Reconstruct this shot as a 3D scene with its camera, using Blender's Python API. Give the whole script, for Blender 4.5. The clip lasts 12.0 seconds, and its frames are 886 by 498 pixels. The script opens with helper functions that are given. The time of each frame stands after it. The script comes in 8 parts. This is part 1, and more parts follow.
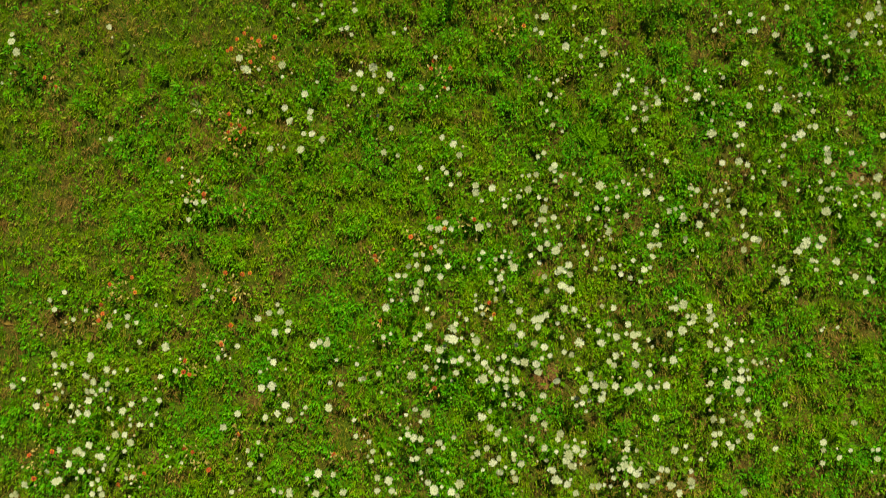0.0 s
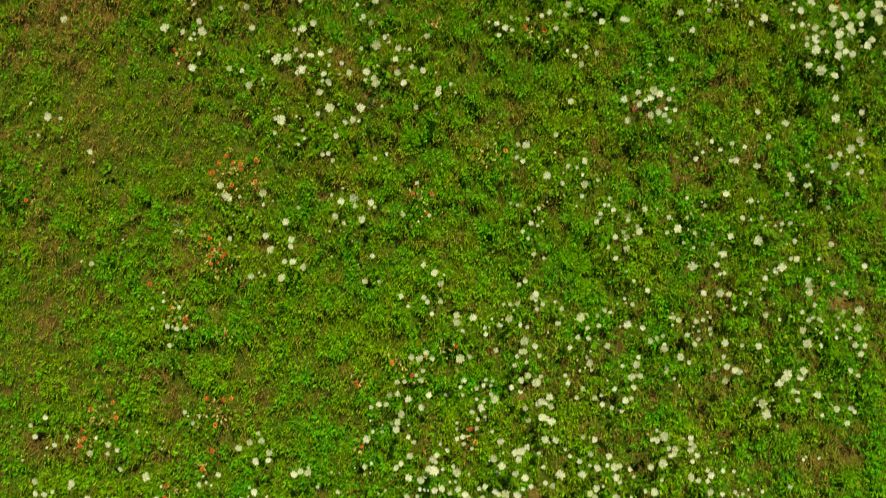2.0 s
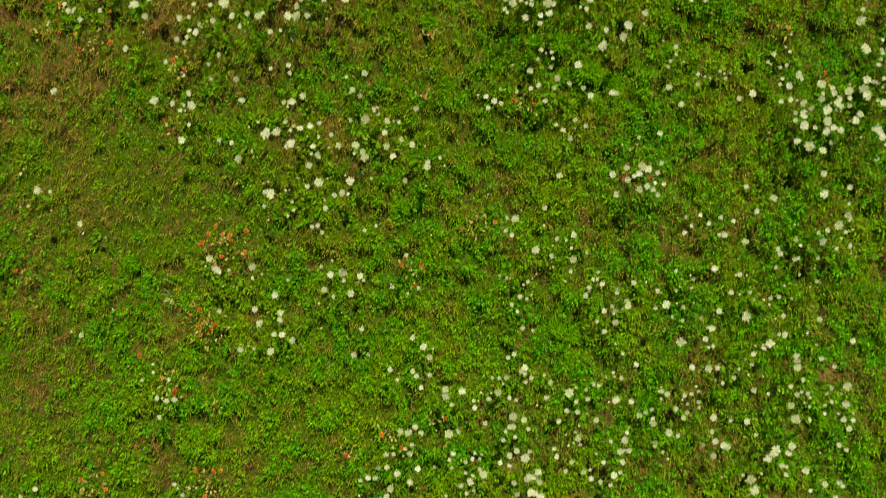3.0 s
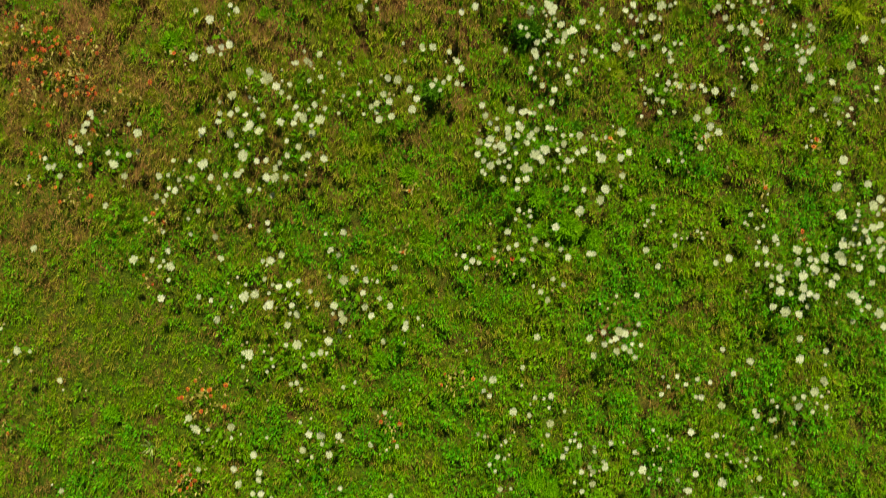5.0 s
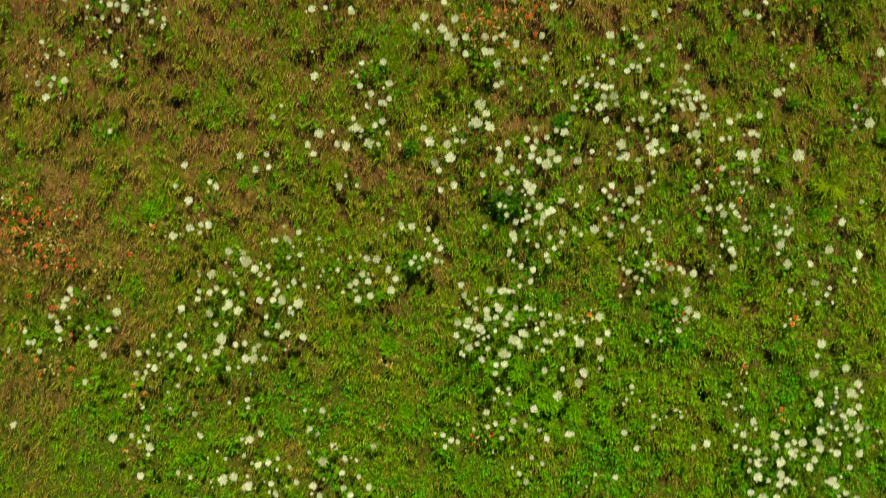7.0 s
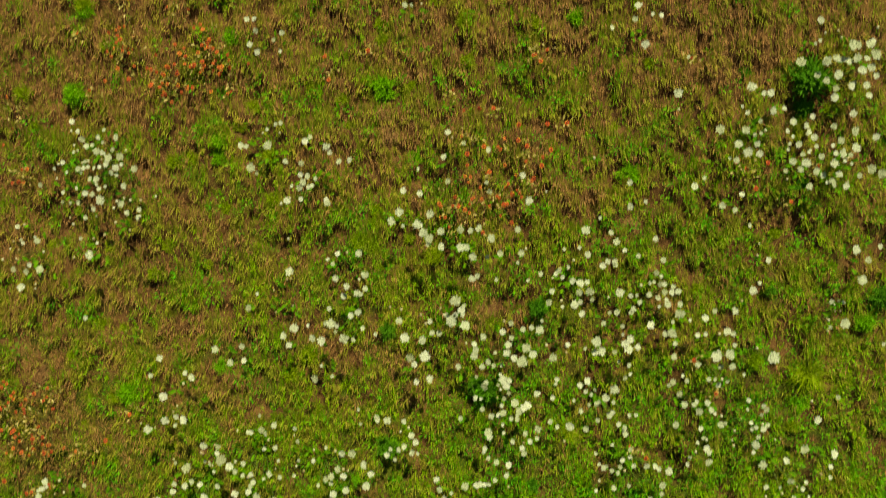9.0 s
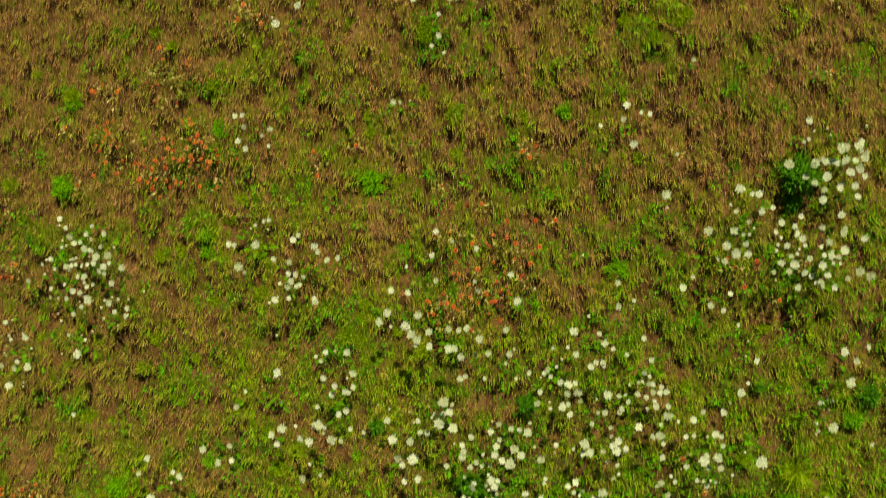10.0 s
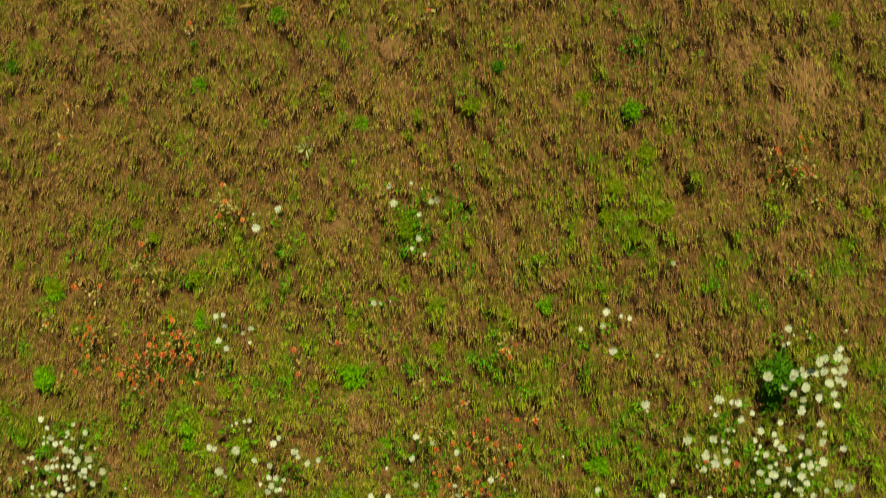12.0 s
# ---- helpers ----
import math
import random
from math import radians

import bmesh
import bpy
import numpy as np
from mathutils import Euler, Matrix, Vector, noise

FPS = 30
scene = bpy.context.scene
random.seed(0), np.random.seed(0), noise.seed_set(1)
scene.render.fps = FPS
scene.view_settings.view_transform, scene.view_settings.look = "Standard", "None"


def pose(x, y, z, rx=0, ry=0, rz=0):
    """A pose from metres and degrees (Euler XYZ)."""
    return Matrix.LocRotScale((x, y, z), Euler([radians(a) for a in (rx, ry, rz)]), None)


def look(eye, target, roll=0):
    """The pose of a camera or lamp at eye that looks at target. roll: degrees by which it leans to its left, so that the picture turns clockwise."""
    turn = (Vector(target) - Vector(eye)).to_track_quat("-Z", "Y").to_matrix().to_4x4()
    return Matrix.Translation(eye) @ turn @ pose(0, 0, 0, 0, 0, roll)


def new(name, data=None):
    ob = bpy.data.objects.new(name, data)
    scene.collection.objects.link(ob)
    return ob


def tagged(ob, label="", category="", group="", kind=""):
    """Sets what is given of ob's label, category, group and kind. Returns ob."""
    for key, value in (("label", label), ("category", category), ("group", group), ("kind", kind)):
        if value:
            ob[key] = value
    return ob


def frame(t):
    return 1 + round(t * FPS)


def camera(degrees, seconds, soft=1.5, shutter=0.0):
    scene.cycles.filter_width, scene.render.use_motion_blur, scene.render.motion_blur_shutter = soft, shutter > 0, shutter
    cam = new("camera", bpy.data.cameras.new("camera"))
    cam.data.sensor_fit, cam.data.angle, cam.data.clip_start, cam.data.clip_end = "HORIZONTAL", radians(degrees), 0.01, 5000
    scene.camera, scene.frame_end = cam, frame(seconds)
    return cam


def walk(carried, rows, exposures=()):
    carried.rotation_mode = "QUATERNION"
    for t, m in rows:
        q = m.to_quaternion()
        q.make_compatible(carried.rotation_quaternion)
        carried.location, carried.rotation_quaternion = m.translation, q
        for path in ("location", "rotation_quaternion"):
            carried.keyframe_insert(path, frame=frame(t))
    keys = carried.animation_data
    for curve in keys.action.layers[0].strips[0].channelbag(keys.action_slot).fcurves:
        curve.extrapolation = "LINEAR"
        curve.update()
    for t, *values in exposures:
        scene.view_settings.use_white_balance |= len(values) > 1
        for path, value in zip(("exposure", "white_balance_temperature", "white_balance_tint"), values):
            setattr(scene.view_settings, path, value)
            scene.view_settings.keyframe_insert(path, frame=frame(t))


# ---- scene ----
cam = camera(65.0, 12.0, soft=1.0, shutter=0.75)
PATH = [
    (0, pose(0.000, 0.000, 6.298, 1.61, 1.93, 0)),
    (0.5, pose(0.036, 0.249, 6.300, 1.61, 1.93, 0)),
    (1, pose(0.075, 0.513, 6.302, 1.61, 1.93, 0)),
    (1.5, pose(0.118, 0.801, 6.307, 1.61, 1.93, 0)),
    (2, pose(0.163, 1.108, 6.312, 1.61, 1.93, 0)),
    (2.5, pose(0.209, 1.419, 6.323, 1.61, 1.93, 0)),
    (4.5, pose(0.407, 2.774, 6.370, 1.61, 1.93, 0)),
    (5, pose(0.451, 3.132, 6.391, 1.61, 1.93, 0)),
    (5.5, pose(0.500, 3.505, 6.415, 1.61, 1.93, 0)),
    (6, pose(0.545, 3.892, 6.423, 1.61, 1.93, 0)),
    (6.5, pose(0.590, 4.292, 6.426, 1.61, 1.93, 0)),
    (7, pose(0.637, 4.700, 6.436, 1.61, 1.93, 0)),
    (9, pose(0.853, 6.398, 6.462, 1.61, 1.93, 0)),
    (9.5, pose(0.906, 6.836, 6.474, 1.61, 1.93, 0)),
    (10, pose(0.958, 7.274, 6.475, 1.61, 1.93, 0)),
    (10.5, pose(1.003, 7.718, 6.486, 1.61, 1.93, 0)),
    (11, pose(1.047, 8.167, 6.493, 1.61, 1.93, 0)),
    (11.5, pose(1.094, 8.629, 6.495, 1.61, 1.93, 0)),
    (12, pose(1.136, 9.082, 6.532, 1.61, 1.93, 0)),
]
walk(cam, PATH, [(0.0, 0.93, 8200, 4), (12.0, 0.93, 8200, 4)])

# ---- daylight: a clear sky and one sun, from the north-north-east at mid height ----
SUN_FROM = Vector((0.20, 0.70, 0.76)).normalized()
world = bpy.data.worlds.new("sky")
world.use_nodes = True
scene.world = world
wn = world.node_tree.nodes
sky = wn.new("ShaderNodeTexSky")
sky.sky_type = "NISHITA"
sky.sun_disc = False
sky.sun_elevation = math.asin(SUN_FROM.z)
sky.sun_rotation = math.atan2(SUN_FROM.x, SUN_FROM.y)
wn["Background"].inputs["Strength"].default_value = 0.036
world.node_tree.links.new(sky.outputs["Color"], wn["Background"].inputs["Color"])
sun = new("sun", bpy.data.lights.new("sun", "SUN"))
sun.data.energy = 4.3
sun.data.angle = radians(0.55)
sun.data.color = (1.0, 0.94, 0.82)
sun.matrix_world = look(SUN_FROM * 50, (0, 0, 0))


# ---- materials ----
def node_material(name):
    m = bpy.data.materials.new(name)
    m.use_nodes = True
    nt = m.node_tree
    return m, nt, nt.nodes["Principled BSDF"], nt.nodes["Material Output"]


def ramp_node(nt, stops):
    r = nt.nodes.new("ShaderNodeValToRGB")
    e = r.color_ramp.elements
    while len(e) < len(stops):
        e.new(0.5)
    for k, (p, c) in enumerate(stops):
        e[k].position = p
        e[k].color = (*c, 1)
    return r


def noise_node(nt, scale, detail=4.0, rough=0.6):
    tc = nt.nodes.new("ShaderNodeNewGeometry")
    n = nt.nodes.new("ShaderNodeTexNoise")
    n.inputs["Scale"].default_value = scale
    n.inputs["Detail"].default_value = detail
    n.inputs["Roughness"].default_value = rough
    nt.links.new(tc.outputs["Position"], n.inputs["Vector"])
    return n


def mix_color(nt, fac, a, b, blend="MIX"):
    m = nt.nodes.new("ShaderNodeMix")
    m.data_type = "RGBA"
    m.blend_type = blend
    for sock, v in ((m.inputs[0], fac), (m.inputs[6], a), (m.inputs[7], b)):
        if isinstance(v, (int, float)):
            sock.default_value = v
        elif isinstance(v, tuple):
            sock.default_value = (*v, 1)
        else:
            nt.links.new(v, sock)
    return m.outputs[2]


def plant_material(name, stops, patch_stops, patch_scale=1.3, patch_mix=0.5, rough=0.75, thin=0.42, sheen=0.05, clump=0.0):
    """Leaves and blades: a colour for each blade, drifting in patches and from plant to plant, some light passing through."""
    m, nt, b, out = node_material(name)
    geo = nt.nodes.new("ShaderNodeNewGeometry")
    one = ramp_node(nt, stops)
    pick = geo.outputs["Random Per Island"]
    if clump:
        # neighbouring leaves belong to one plant and share much of its colour
        spread = nt.nodes.new("ShaderNodeMapRange")
        spread.inputs["From Min"].default_value, spread.inputs["From Max"].default_value = 0.33, 0.67
        nt.links.new(noise_node(nt, 15.0, 2.0).outputs["Fac"], spread.inputs["Value"])
        share = nt.nodes.new("ShaderNodeMix")
        share.inputs[0].default_value = clump
        nt.links.new(pick, share.inputs[2])
        nt.links.new(spread.outputs[0], share.inputs[3])
        pick = share.outputs[0]
    nt.links.new(pick, one.inputs[0])
    drift = ramp_node(nt, patch_stops)
    nt.links.new(noise_node(nt, patch_scale).outputs["Fac"], drift.inputs[0])
    col = mix_color(nt, patch_mix, one.outputs[0], drift.outputs[0])
    nt.links.new(col, b.inputs["Base Color"])
    b.inputs["Roughness"].default_value = rough
    b.inputs["Specular IOR Level"].default_value = sheen
    t = nt.nodes.new("ShaderNodeBsdfTranslucent")
    nt.links.new(col, t.inputs["Color"])
    mx = nt.nodes.new("ShaderNodeMixShader")
    mx.inputs[0].default_value = thin
    nt.links.new(b.outputs[0], mx.inputs[1])
    nt.links.new(t.outputs[0], mx.inputs[2])
    nt.links.new(mx.outputs[0], out.inputs["Surface"])
    return m


def soil_material():
    """Crumbly soil with matted thatch, under a film of moss and seedlings that thins out towards the dry north."""
    m, nt, b, out = node_material("soil and thatch")
    big = ramp_node(nt, [(0.3, (0.05, 0.028, 0.009)), (0.5, (0.1, 0.056, 0.018)), (0.72, (0.18, 0.106, 0.036))])
    nt.links.new(noise_node(nt, 2.2, 5).outputs["Fac"], big.inputs[0])
    fine = ramp_node(nt, [(0.3, (0.35, 0.3, 0.25)), (0.55, (0.9, 0.85, 0.8)), (0.75, (1.5, 1.4, 1.2))])
    nf = noise_node(nt, 70, 6, 0.7)
    nt.links.new(nf.outputs["Fac"], fine.inputs[0])
    pos = nt.nodes.new("ShaderNodeNewGeometry")
    xyz = nt.nodes.new("ShaderNodeSeparateXYZ")
    nt.links.new(pos.outputs["Position"], xyz.inputs[0])
    fade = nt.nodes.new("ShaderNodeMapRange")
    for sock, v in zip(("From Min", "From Max", "To Min", "To Max"), (3.0, 10.0, 0.22, -0.27)):
        fade.inputs[sock].default_value = v
    nt.links.new(xyz.outputs["Y"], fade.inputs["Value"])
    add = nt.nodes.new("ShaderNodeMath")
    add.operation = "ADD"
    nt.links.new(fade.outputs[0], add.inputs[0])
    nt.links.new(noise_node(nt, 3.1, 5).outputs["Fac"], add.inputs[1])
    cover = ramp_node(nt, [(0.5, (0, 0, 0)), (0.72, (1, 1, 1))])
    nt.links.new(add.outputs[0], cover.inputs[0])
    moss = ramp_node(nt, [(0.35, (0.02, 0.05, 0.003)), (0.5, (0.045, 0.09, 0.005)), (0.65, (0.1, 0.15, 0.008))])
    nt.links.new(noise_node(nt, 45, 6, 0.75).outputs["Fac"], moss.inputs[0])
    under = mix_color(nt, cover.outputs[0], big.outputs[0], moss.outputs[0])
    nt.links.new(mix_color(nt, 1.0, under, fine.outputs[0], "MULTIPLY"), b.inputs["Base Color"])
    b.inputs["Roughness"].default_value = 0.95
    b.inputs["Specular IOR Level"].default_value = 0.1
    bump = nt.nodes.new("ShaderNodeBump")
    bump.inputs["Strength"].default_value = 0.8
    bump.inputs["Distance"].default_value = 0.02
    nt.links.new(nf.outputs["Fac"], bump.inputs["Height"])
    nt.links.new(bump.outputs[0], b.inputs["Normal"])
    return m


SOIL = soil_material()
GREEN = plant_material("green grass blades", [(0.0, (0.12, 0.1, 0.012)), (0.15, (0.07, 0.12, 0.005)), (0.35, (0.11, 0.26, 0.007)), (0.75, (0.22, 0.4, 0.01)), (0.92, (0.4, 0.5, 0.05)), (1.0, (0.55, 0.56, 0.16))],
                       [(0.38, (0.07, 0.28, 0.004)), (0.64, (0.24, 0.35, 0.008))], patch_mix=0.35, clump=0.55)
TAWNY = plant_material("olive half dry blades", [(0.0, (0.12, 0.115, 0.012)), (0.35, (0.2, 0.225, 0.018)), (0.75, (0.32, 0.33, 0.04)), (0.93, (0.37, 0.36, 0.06)), (1.0, (0.45, 0.41, 0.12))],
                       [(0.38, (0.17, 0.25, 0.014)), (0.62, (0.32, 0.275, 0.034))], patch_mix=0.5, clump=0.7)
LEAF = plant_material("small weed leaves", [(0.0, (0.15, 0.11, 0.02)), (0.2, (0.1, 0.12, 0.01)), (0.32, (0.035, 0.2, 0.008)), (0.6, (0.09, 0.42, 0.012)), (0.82, (0.19, 0.5, 0.018)), (1.0, (0.4, 0.52, 0.07))],
                      [(0.4, (0.02, 0.32, 0.01)), (0.5, (0.1, 0.3, 0.009)), (0.6, (0.25, 0.33, 0.01))], patch_mix=0.32, clump=0.7)
STRAW = plant_material("dry straw blades", [(0.0, (0.17, 0.088, 0.025)), (0.4, (0.255, 0.15, 0.05)), (0.8, (0.33, 0.2, 0.07)), (1.0, (0.4, 0.27, 0.1))],
                       [(0.35, (0.28, 0.138, 0.045)), (0.65, (0.36, 0.21, 0.065))], thin=0.3, clump=0.75)
OLD_STRAW = plant_material("weathered olive brown straw", [(0.0, (0.07, 0.042, 0.012)), (0.45, (0.18, 0.12, 0.025)), (0.85, (0.31, 0.22, 0.055)), (1.0, (0.5, 0.42, 0.15))],
                           [(0.35, (0.14, 0.1, 0.015)), (0.65, (0.24, 0.15, 0.035))], thin=0.3, clump=0.75)
BRIGHT = plant_material("fresh bright leaves", [(0.0, (0.06, 0.2, 0.005)), (0.6, (0.13, 0.38, 0.01)), (1.0, (0.3, 0.54, 0.03))],
                        [(0.3, (0.09, 0.33, 0.008)), (0.7, (0.18, 0.4, 0.012))])


# ---- the lie of the land ----
def lattice(x, y, cell, seed):
    """Smooth value noise from 0 to 1 with features about one cell wide."""
    table = np.random.RandomState(seed).rand(256, 256)
    u, v = np.asarray(x) / cell + 1000.0, np.asarray(y) / cell + 1000.0
    i, j = np.floor(u).astype(int), np.floor(v).astype(int)
    fu, fv = u - i, v - j
    fu, fv = fu * fu * (3 - 2 * fu), fv * fv * (3 - 2 * fv)
    a, b = table[i % 256, j % 256], table[(i + 1) % 256, j % 256]
    c, d = table[i % 256, (j + 1) % 256], table[(i + 1) % 256, (j + 1) % 256]
    return (a * (1 - fu) + b * fu) * (1 - fv) + (c * (1 - fu) + d * fu) * fv


PITS = [(2.79, 3.51), (2.75, 4.67)]  # first a small hole in the turf, then a pit standing in for black shadow


def rise(x, y):
    """Height of the ground: slight swells and tussocky unevenness."""
    z = 0.05 * (lattice(x, y, 1.7, 1) - 0.5) + 0.025 * (lattice(x, y, 0.45, 2) - 0.5)
    for px, py in PITS:
        z = z - 0.3 * np.exp(-(((x - px) / 0.05) ** 2 + ((y - py) / 0.07) ** 2) ** 2)
    return z


FIELD = (-5.0, 6.0, -3.0, 12.4)  # the thick sward: west, east, south, north


def inside(x, y):
    """1 well inside the thick sward, thinning to 0 at its ragged border."""
    w, e, so, no = FIELD
    edge = np.minimum(np.minimum(x - w, e - x), np.minimum(y - so, no - y))
    return np.clip((edge + 0.7 * (lattice(x, y, 0.6, 91) - 0.5)) / 0.8, 0, 1)


def hump(x, y):
    """0 in the trodden gaps of the sward, 1 on its tussocks, a hand or two across."""
    h = 0.55 * lattice(x, y, 0.125, 22) + 0.45 * lattice(x, y, 0.055, 23)
    return np.clip((h - 0.3) * 3.2, 0.0, 1.0)


def turf(x, y):
    """1 where the sward is close-cropped fine grass with hardly a broad leaf in it, in the south-west."""
    return np.clip(1.25 * np.exp(-((x + 2.9) / 1.4) ** 2 - ((y - 2.35) / 0.75) ** 2) + 1.1 * np.exp(-((x + 4.0) / 0.9) ** 2 - ((y - 0.3) / 0.8) ** 2) + 0.5 * (lattice(x, y, 0.4, 61) - 0.5), 0, 1)


def verdure(x, y):
    """1 in the lusher, greener stretch east of the middle of the field."""
    return np.clip((x - 0.2) / 0.9, 0, 1) * np.clip(1.4 - abs(y - 4.3) / 1.8, 0, 1)


def swell(x, y):
    """Height of the hummocks that the tussocks have built up, more marked in the north."""
    far = np.clip((y - 2.0) / 6.0, 0, 1)
    return (0.068 + 0.022 * far) * (hump(x, y) - 0.6) * inside(x, y) * (1.0 - 0.6 * turf(x, y))


# worn, dry places and lush places: east, north, half widths, strength
DRY_SOUTH = [
    (-4.21, 0.29, 0.40, 1.00, 0.3),
    (-3.80, 1.18, 0.60, 0.40, 0.3),
    (0.73, -0.99, 0.20, 0.12, 0.9),
    (-3.62, -0.49, 0.30, 0.20, 0.5),
    (0.89, 0.74, 0.23, 0.15, 0.6),
    (3.40, 0.83, 0.30, 0.15, 0.7),
    (2.91, 1.45, 0.30, 0.20, 0.4),
    (2.00, -1.85, 0.15, 0.15, 0.7),
    (2.35, 0.08, 0.15, 0.10, 0.6),
    (1.49, -0.58, 0.20, 0.12, 0.5),
    (3.23, -0.67, 0.25, 0.20, 0.5),
    (2.38, -1.33, 0.25, 0.15, 0.5),
]
DRY_MIDDLE = [
    (-3.62, 3.40, 0.60, 0.45, 0.6),
    (-0.86, 3.79, 0.45, 0.20, 0.5),
    (1.54, 2.75, 0.12, 0.10, 0.8),
    (1.82, 2.55, 0.12, 0.10, 0.8),
    (3.09, 2.11, 0.20, 0.15, 0.5),
    (-2.83, 4.97, 1.20, 0.90, 0.6),
    (-3.62, 3.16, 0.40, 0.40, 0.6),
    (-3.33, 2.24, 0.25, 0.12, 0.7),
    (1.91, 2.66, 0.28, 0.18, 0.8),
    (-2.12, 4.28, 0.30, 0.30, 0.5),
    (-0.89, 4.06, 0.30, 0.25, 0.5),
    (-0.16, 4.27, 0.20, 0.15, 0.5),
    (2.92, 2.10, 0.30, 0.15, 0.4),
]
DRY_NORTH = [
    (-0.69, 5.70, 1.00, 0.30, 0.45),
    (0.26, 5.21, 0.60, 0.30, 0.35),
    (-2.21, 6.27, 1.40, 1.10, 0.4),
    (-0.35, 8.50, 1.25, 0.40, 0.5),
    (3.59, 8.46, 1.10, 0.40, 0.5),
    (-3.23, 5.41, 0.30, 0.35, 0.7),
    (-2.38, 7.02, 0.45, 0.30, 0.5),
    (0.14, 7.70, 0.30, 0.30, 0.5),
    (1.03, 6.01, 0.30, 0.25, 0.4),
    (-1.29, 5.32, 0.40, 0.15, 0.4),
    (-2.14, 11.40, 0.40, 0.23, 0.9),
    (0.48, 11.15, 0.18, 0.20, 0.9),
    (0.69, 10.66, 0.25, 0.30, 0.7),
    (3.91, 10.90, 0.75, 0.40, 0.8),
    (-2.59, 8.14, 0.50, 0.30, 0.5),
    (-2.20, 7.19, 0.20, 0.25, 0.8),
]
DRY = DRY_SOUTH + DRY_MIDDLE + DRY_NORTH
LUSH_SOUTH = [
    (0.69, 1.26, 1.00, 0.60, 0.5),
    (0.12, -1.04, 0.30, 0.15, 0.4),
    (3.36, -1.52, 0.45, 0.40, 0.5),
]
LUSH_MIDDLE = [
    (1.47, 3.45, 0.30, 0.25, 0.6),
    (1.82, 3.79, 0.80, 0.30, 0.8),
    (0.99, 3.74, 0.35, 0.15, 0.7),
    (0.11, 4.74, 0.20, 0.15, 0.7),
]
LUSH_NORTH = [
    (1.26, 5.42, 0.30, 0.20, 0.8),
    (-2.24, 5.24, 0.20, 0.20, 0.5),
    (0.06, 8.10, 0.12, 0.11, 0.9),
    (0.35, 8.10, 0.11, 0.10, 1.0),
    (-1.52, 7.49, 0.15, 0.25, 0.8),
    (-1.04, 7.55, 0.25, 0.25, 0.7),
    (-0.07, 6.80, 0.20, 0.30, 0.7),
    (1.14, 5.33, 0.40, 0.25, 0.7),
    (4.05, 8.09, 0.23, 0.25, 0.9),
    (4.04, 7.31, 0.40, 0.30, 0.5),
    (2.27, 5.34, 0.30, 0.25, 0.5),
    (-1.02, 5.53, 0.20, 0.15, 0.5),
    (-2.27, 6.80, 0.20, 0.15, 0.6),
    (4.47, 5.96, 0.25, 0.30, 0.7),
    (3.32, 6.89, 1.25, 0.60, 0.35),
    (2.60, 9.74, 0.65, 0.45, 0.8),
    (0.59, 9.54, 0.14, 0.30, 0.9),
    (0.56, 8.95, 0.12, 0.12, 0.7),
    (0.06, 8.69, 0.15, 0.12, 0.7),
    (1.12, 10.63, 0.14, 0.11, 0.7),
    (2.66, 10.54, 0.25, 0.15, 0.5),
    (-2.82, 8.90, 0.15, 0.12, 0.5),
    (-1.99, 8.20, 0.20, 0.20, 0.3),
    (1.44, 11.30, 0.30, 0.30, 0.35),
    (4.66, 9.21, 0.30, 0.30, 0.4),
]
LUSH = LUSH_SOUTH + LUSH_MIDDLE + LUSH_NORTH


def patches(x, y, rows):
    s = np.zeros_like(x)
    wob = 0.6 + 0.8 * lattice(x, y, 0.22, 7)
    for px, py, rx, ry, a in rows:
        s = np.maximum(s, a * wob * np.exp(-(((x - px) / rx) ** 2 + ((y - py) / ry) ** 2)))
    return s


def dryness(x, y):
    """0 lush to 1 parched: the field dries towards the north, in ragged patches."""
    base = 0.17 + 0.01 * np.clip((y - 1.0) / 2.0, 0, 1) + 0.66 * np.clip((y - 2.0) / 8.0, 0, 1) ** 2.6 + 0.14 * np.clip((-x - 0.8) / 2.5, 0, 1) + 0.12 * np.clip((x - 0.3) / 1.2, 0, 1) * np.clip((3.0 - y) / 1.5, 0, 1) + 0.15 * np.clip((y - 8.8) / 1.5, 0, 1) - 0.2 * verdure(x, y)
    rag = 0.42 * (lattice(x, y, 0.5, 3) - 0.5) + (0.95 + 0.15 * np.clip((y - 3.0) / 4.0, 0, 1)) * (lattice(x, y, 0.19, 4) - 0.5)
    d = np.clip(base + rag + 0.7 * patches(x, y, DRY) - 0.8 * patches(x, y, LUSH) - 0.15 * turf(x, y), 0.0, 1.0)
    return np.clip(d, 0.02, 0.97)


def rng(seed):
    return np.random.RandomState(seed)


def mesh_object(name, verts, tris, material, smooth=False):
    me = bpy.data.meshes.new(name)
    me.vertices.add(len(verts))
    me.vertices.foreach_set("co", np.ascontiguousarray(verts, np.float32).ravel())
    me.loops.add(tris.size)
    me.loops.foreach_set("vertex_index", np.ascontiguousarray(tris, np.int32).ravel())
    me.polygons.add(len(tris))
    me.polygons.foreach_set("loop_start", np.arange(0, tris.size, 3, dtype=np.int32))
    me.update(calc_edges=True)
    me.materials.append(material)
    return new(name, me)


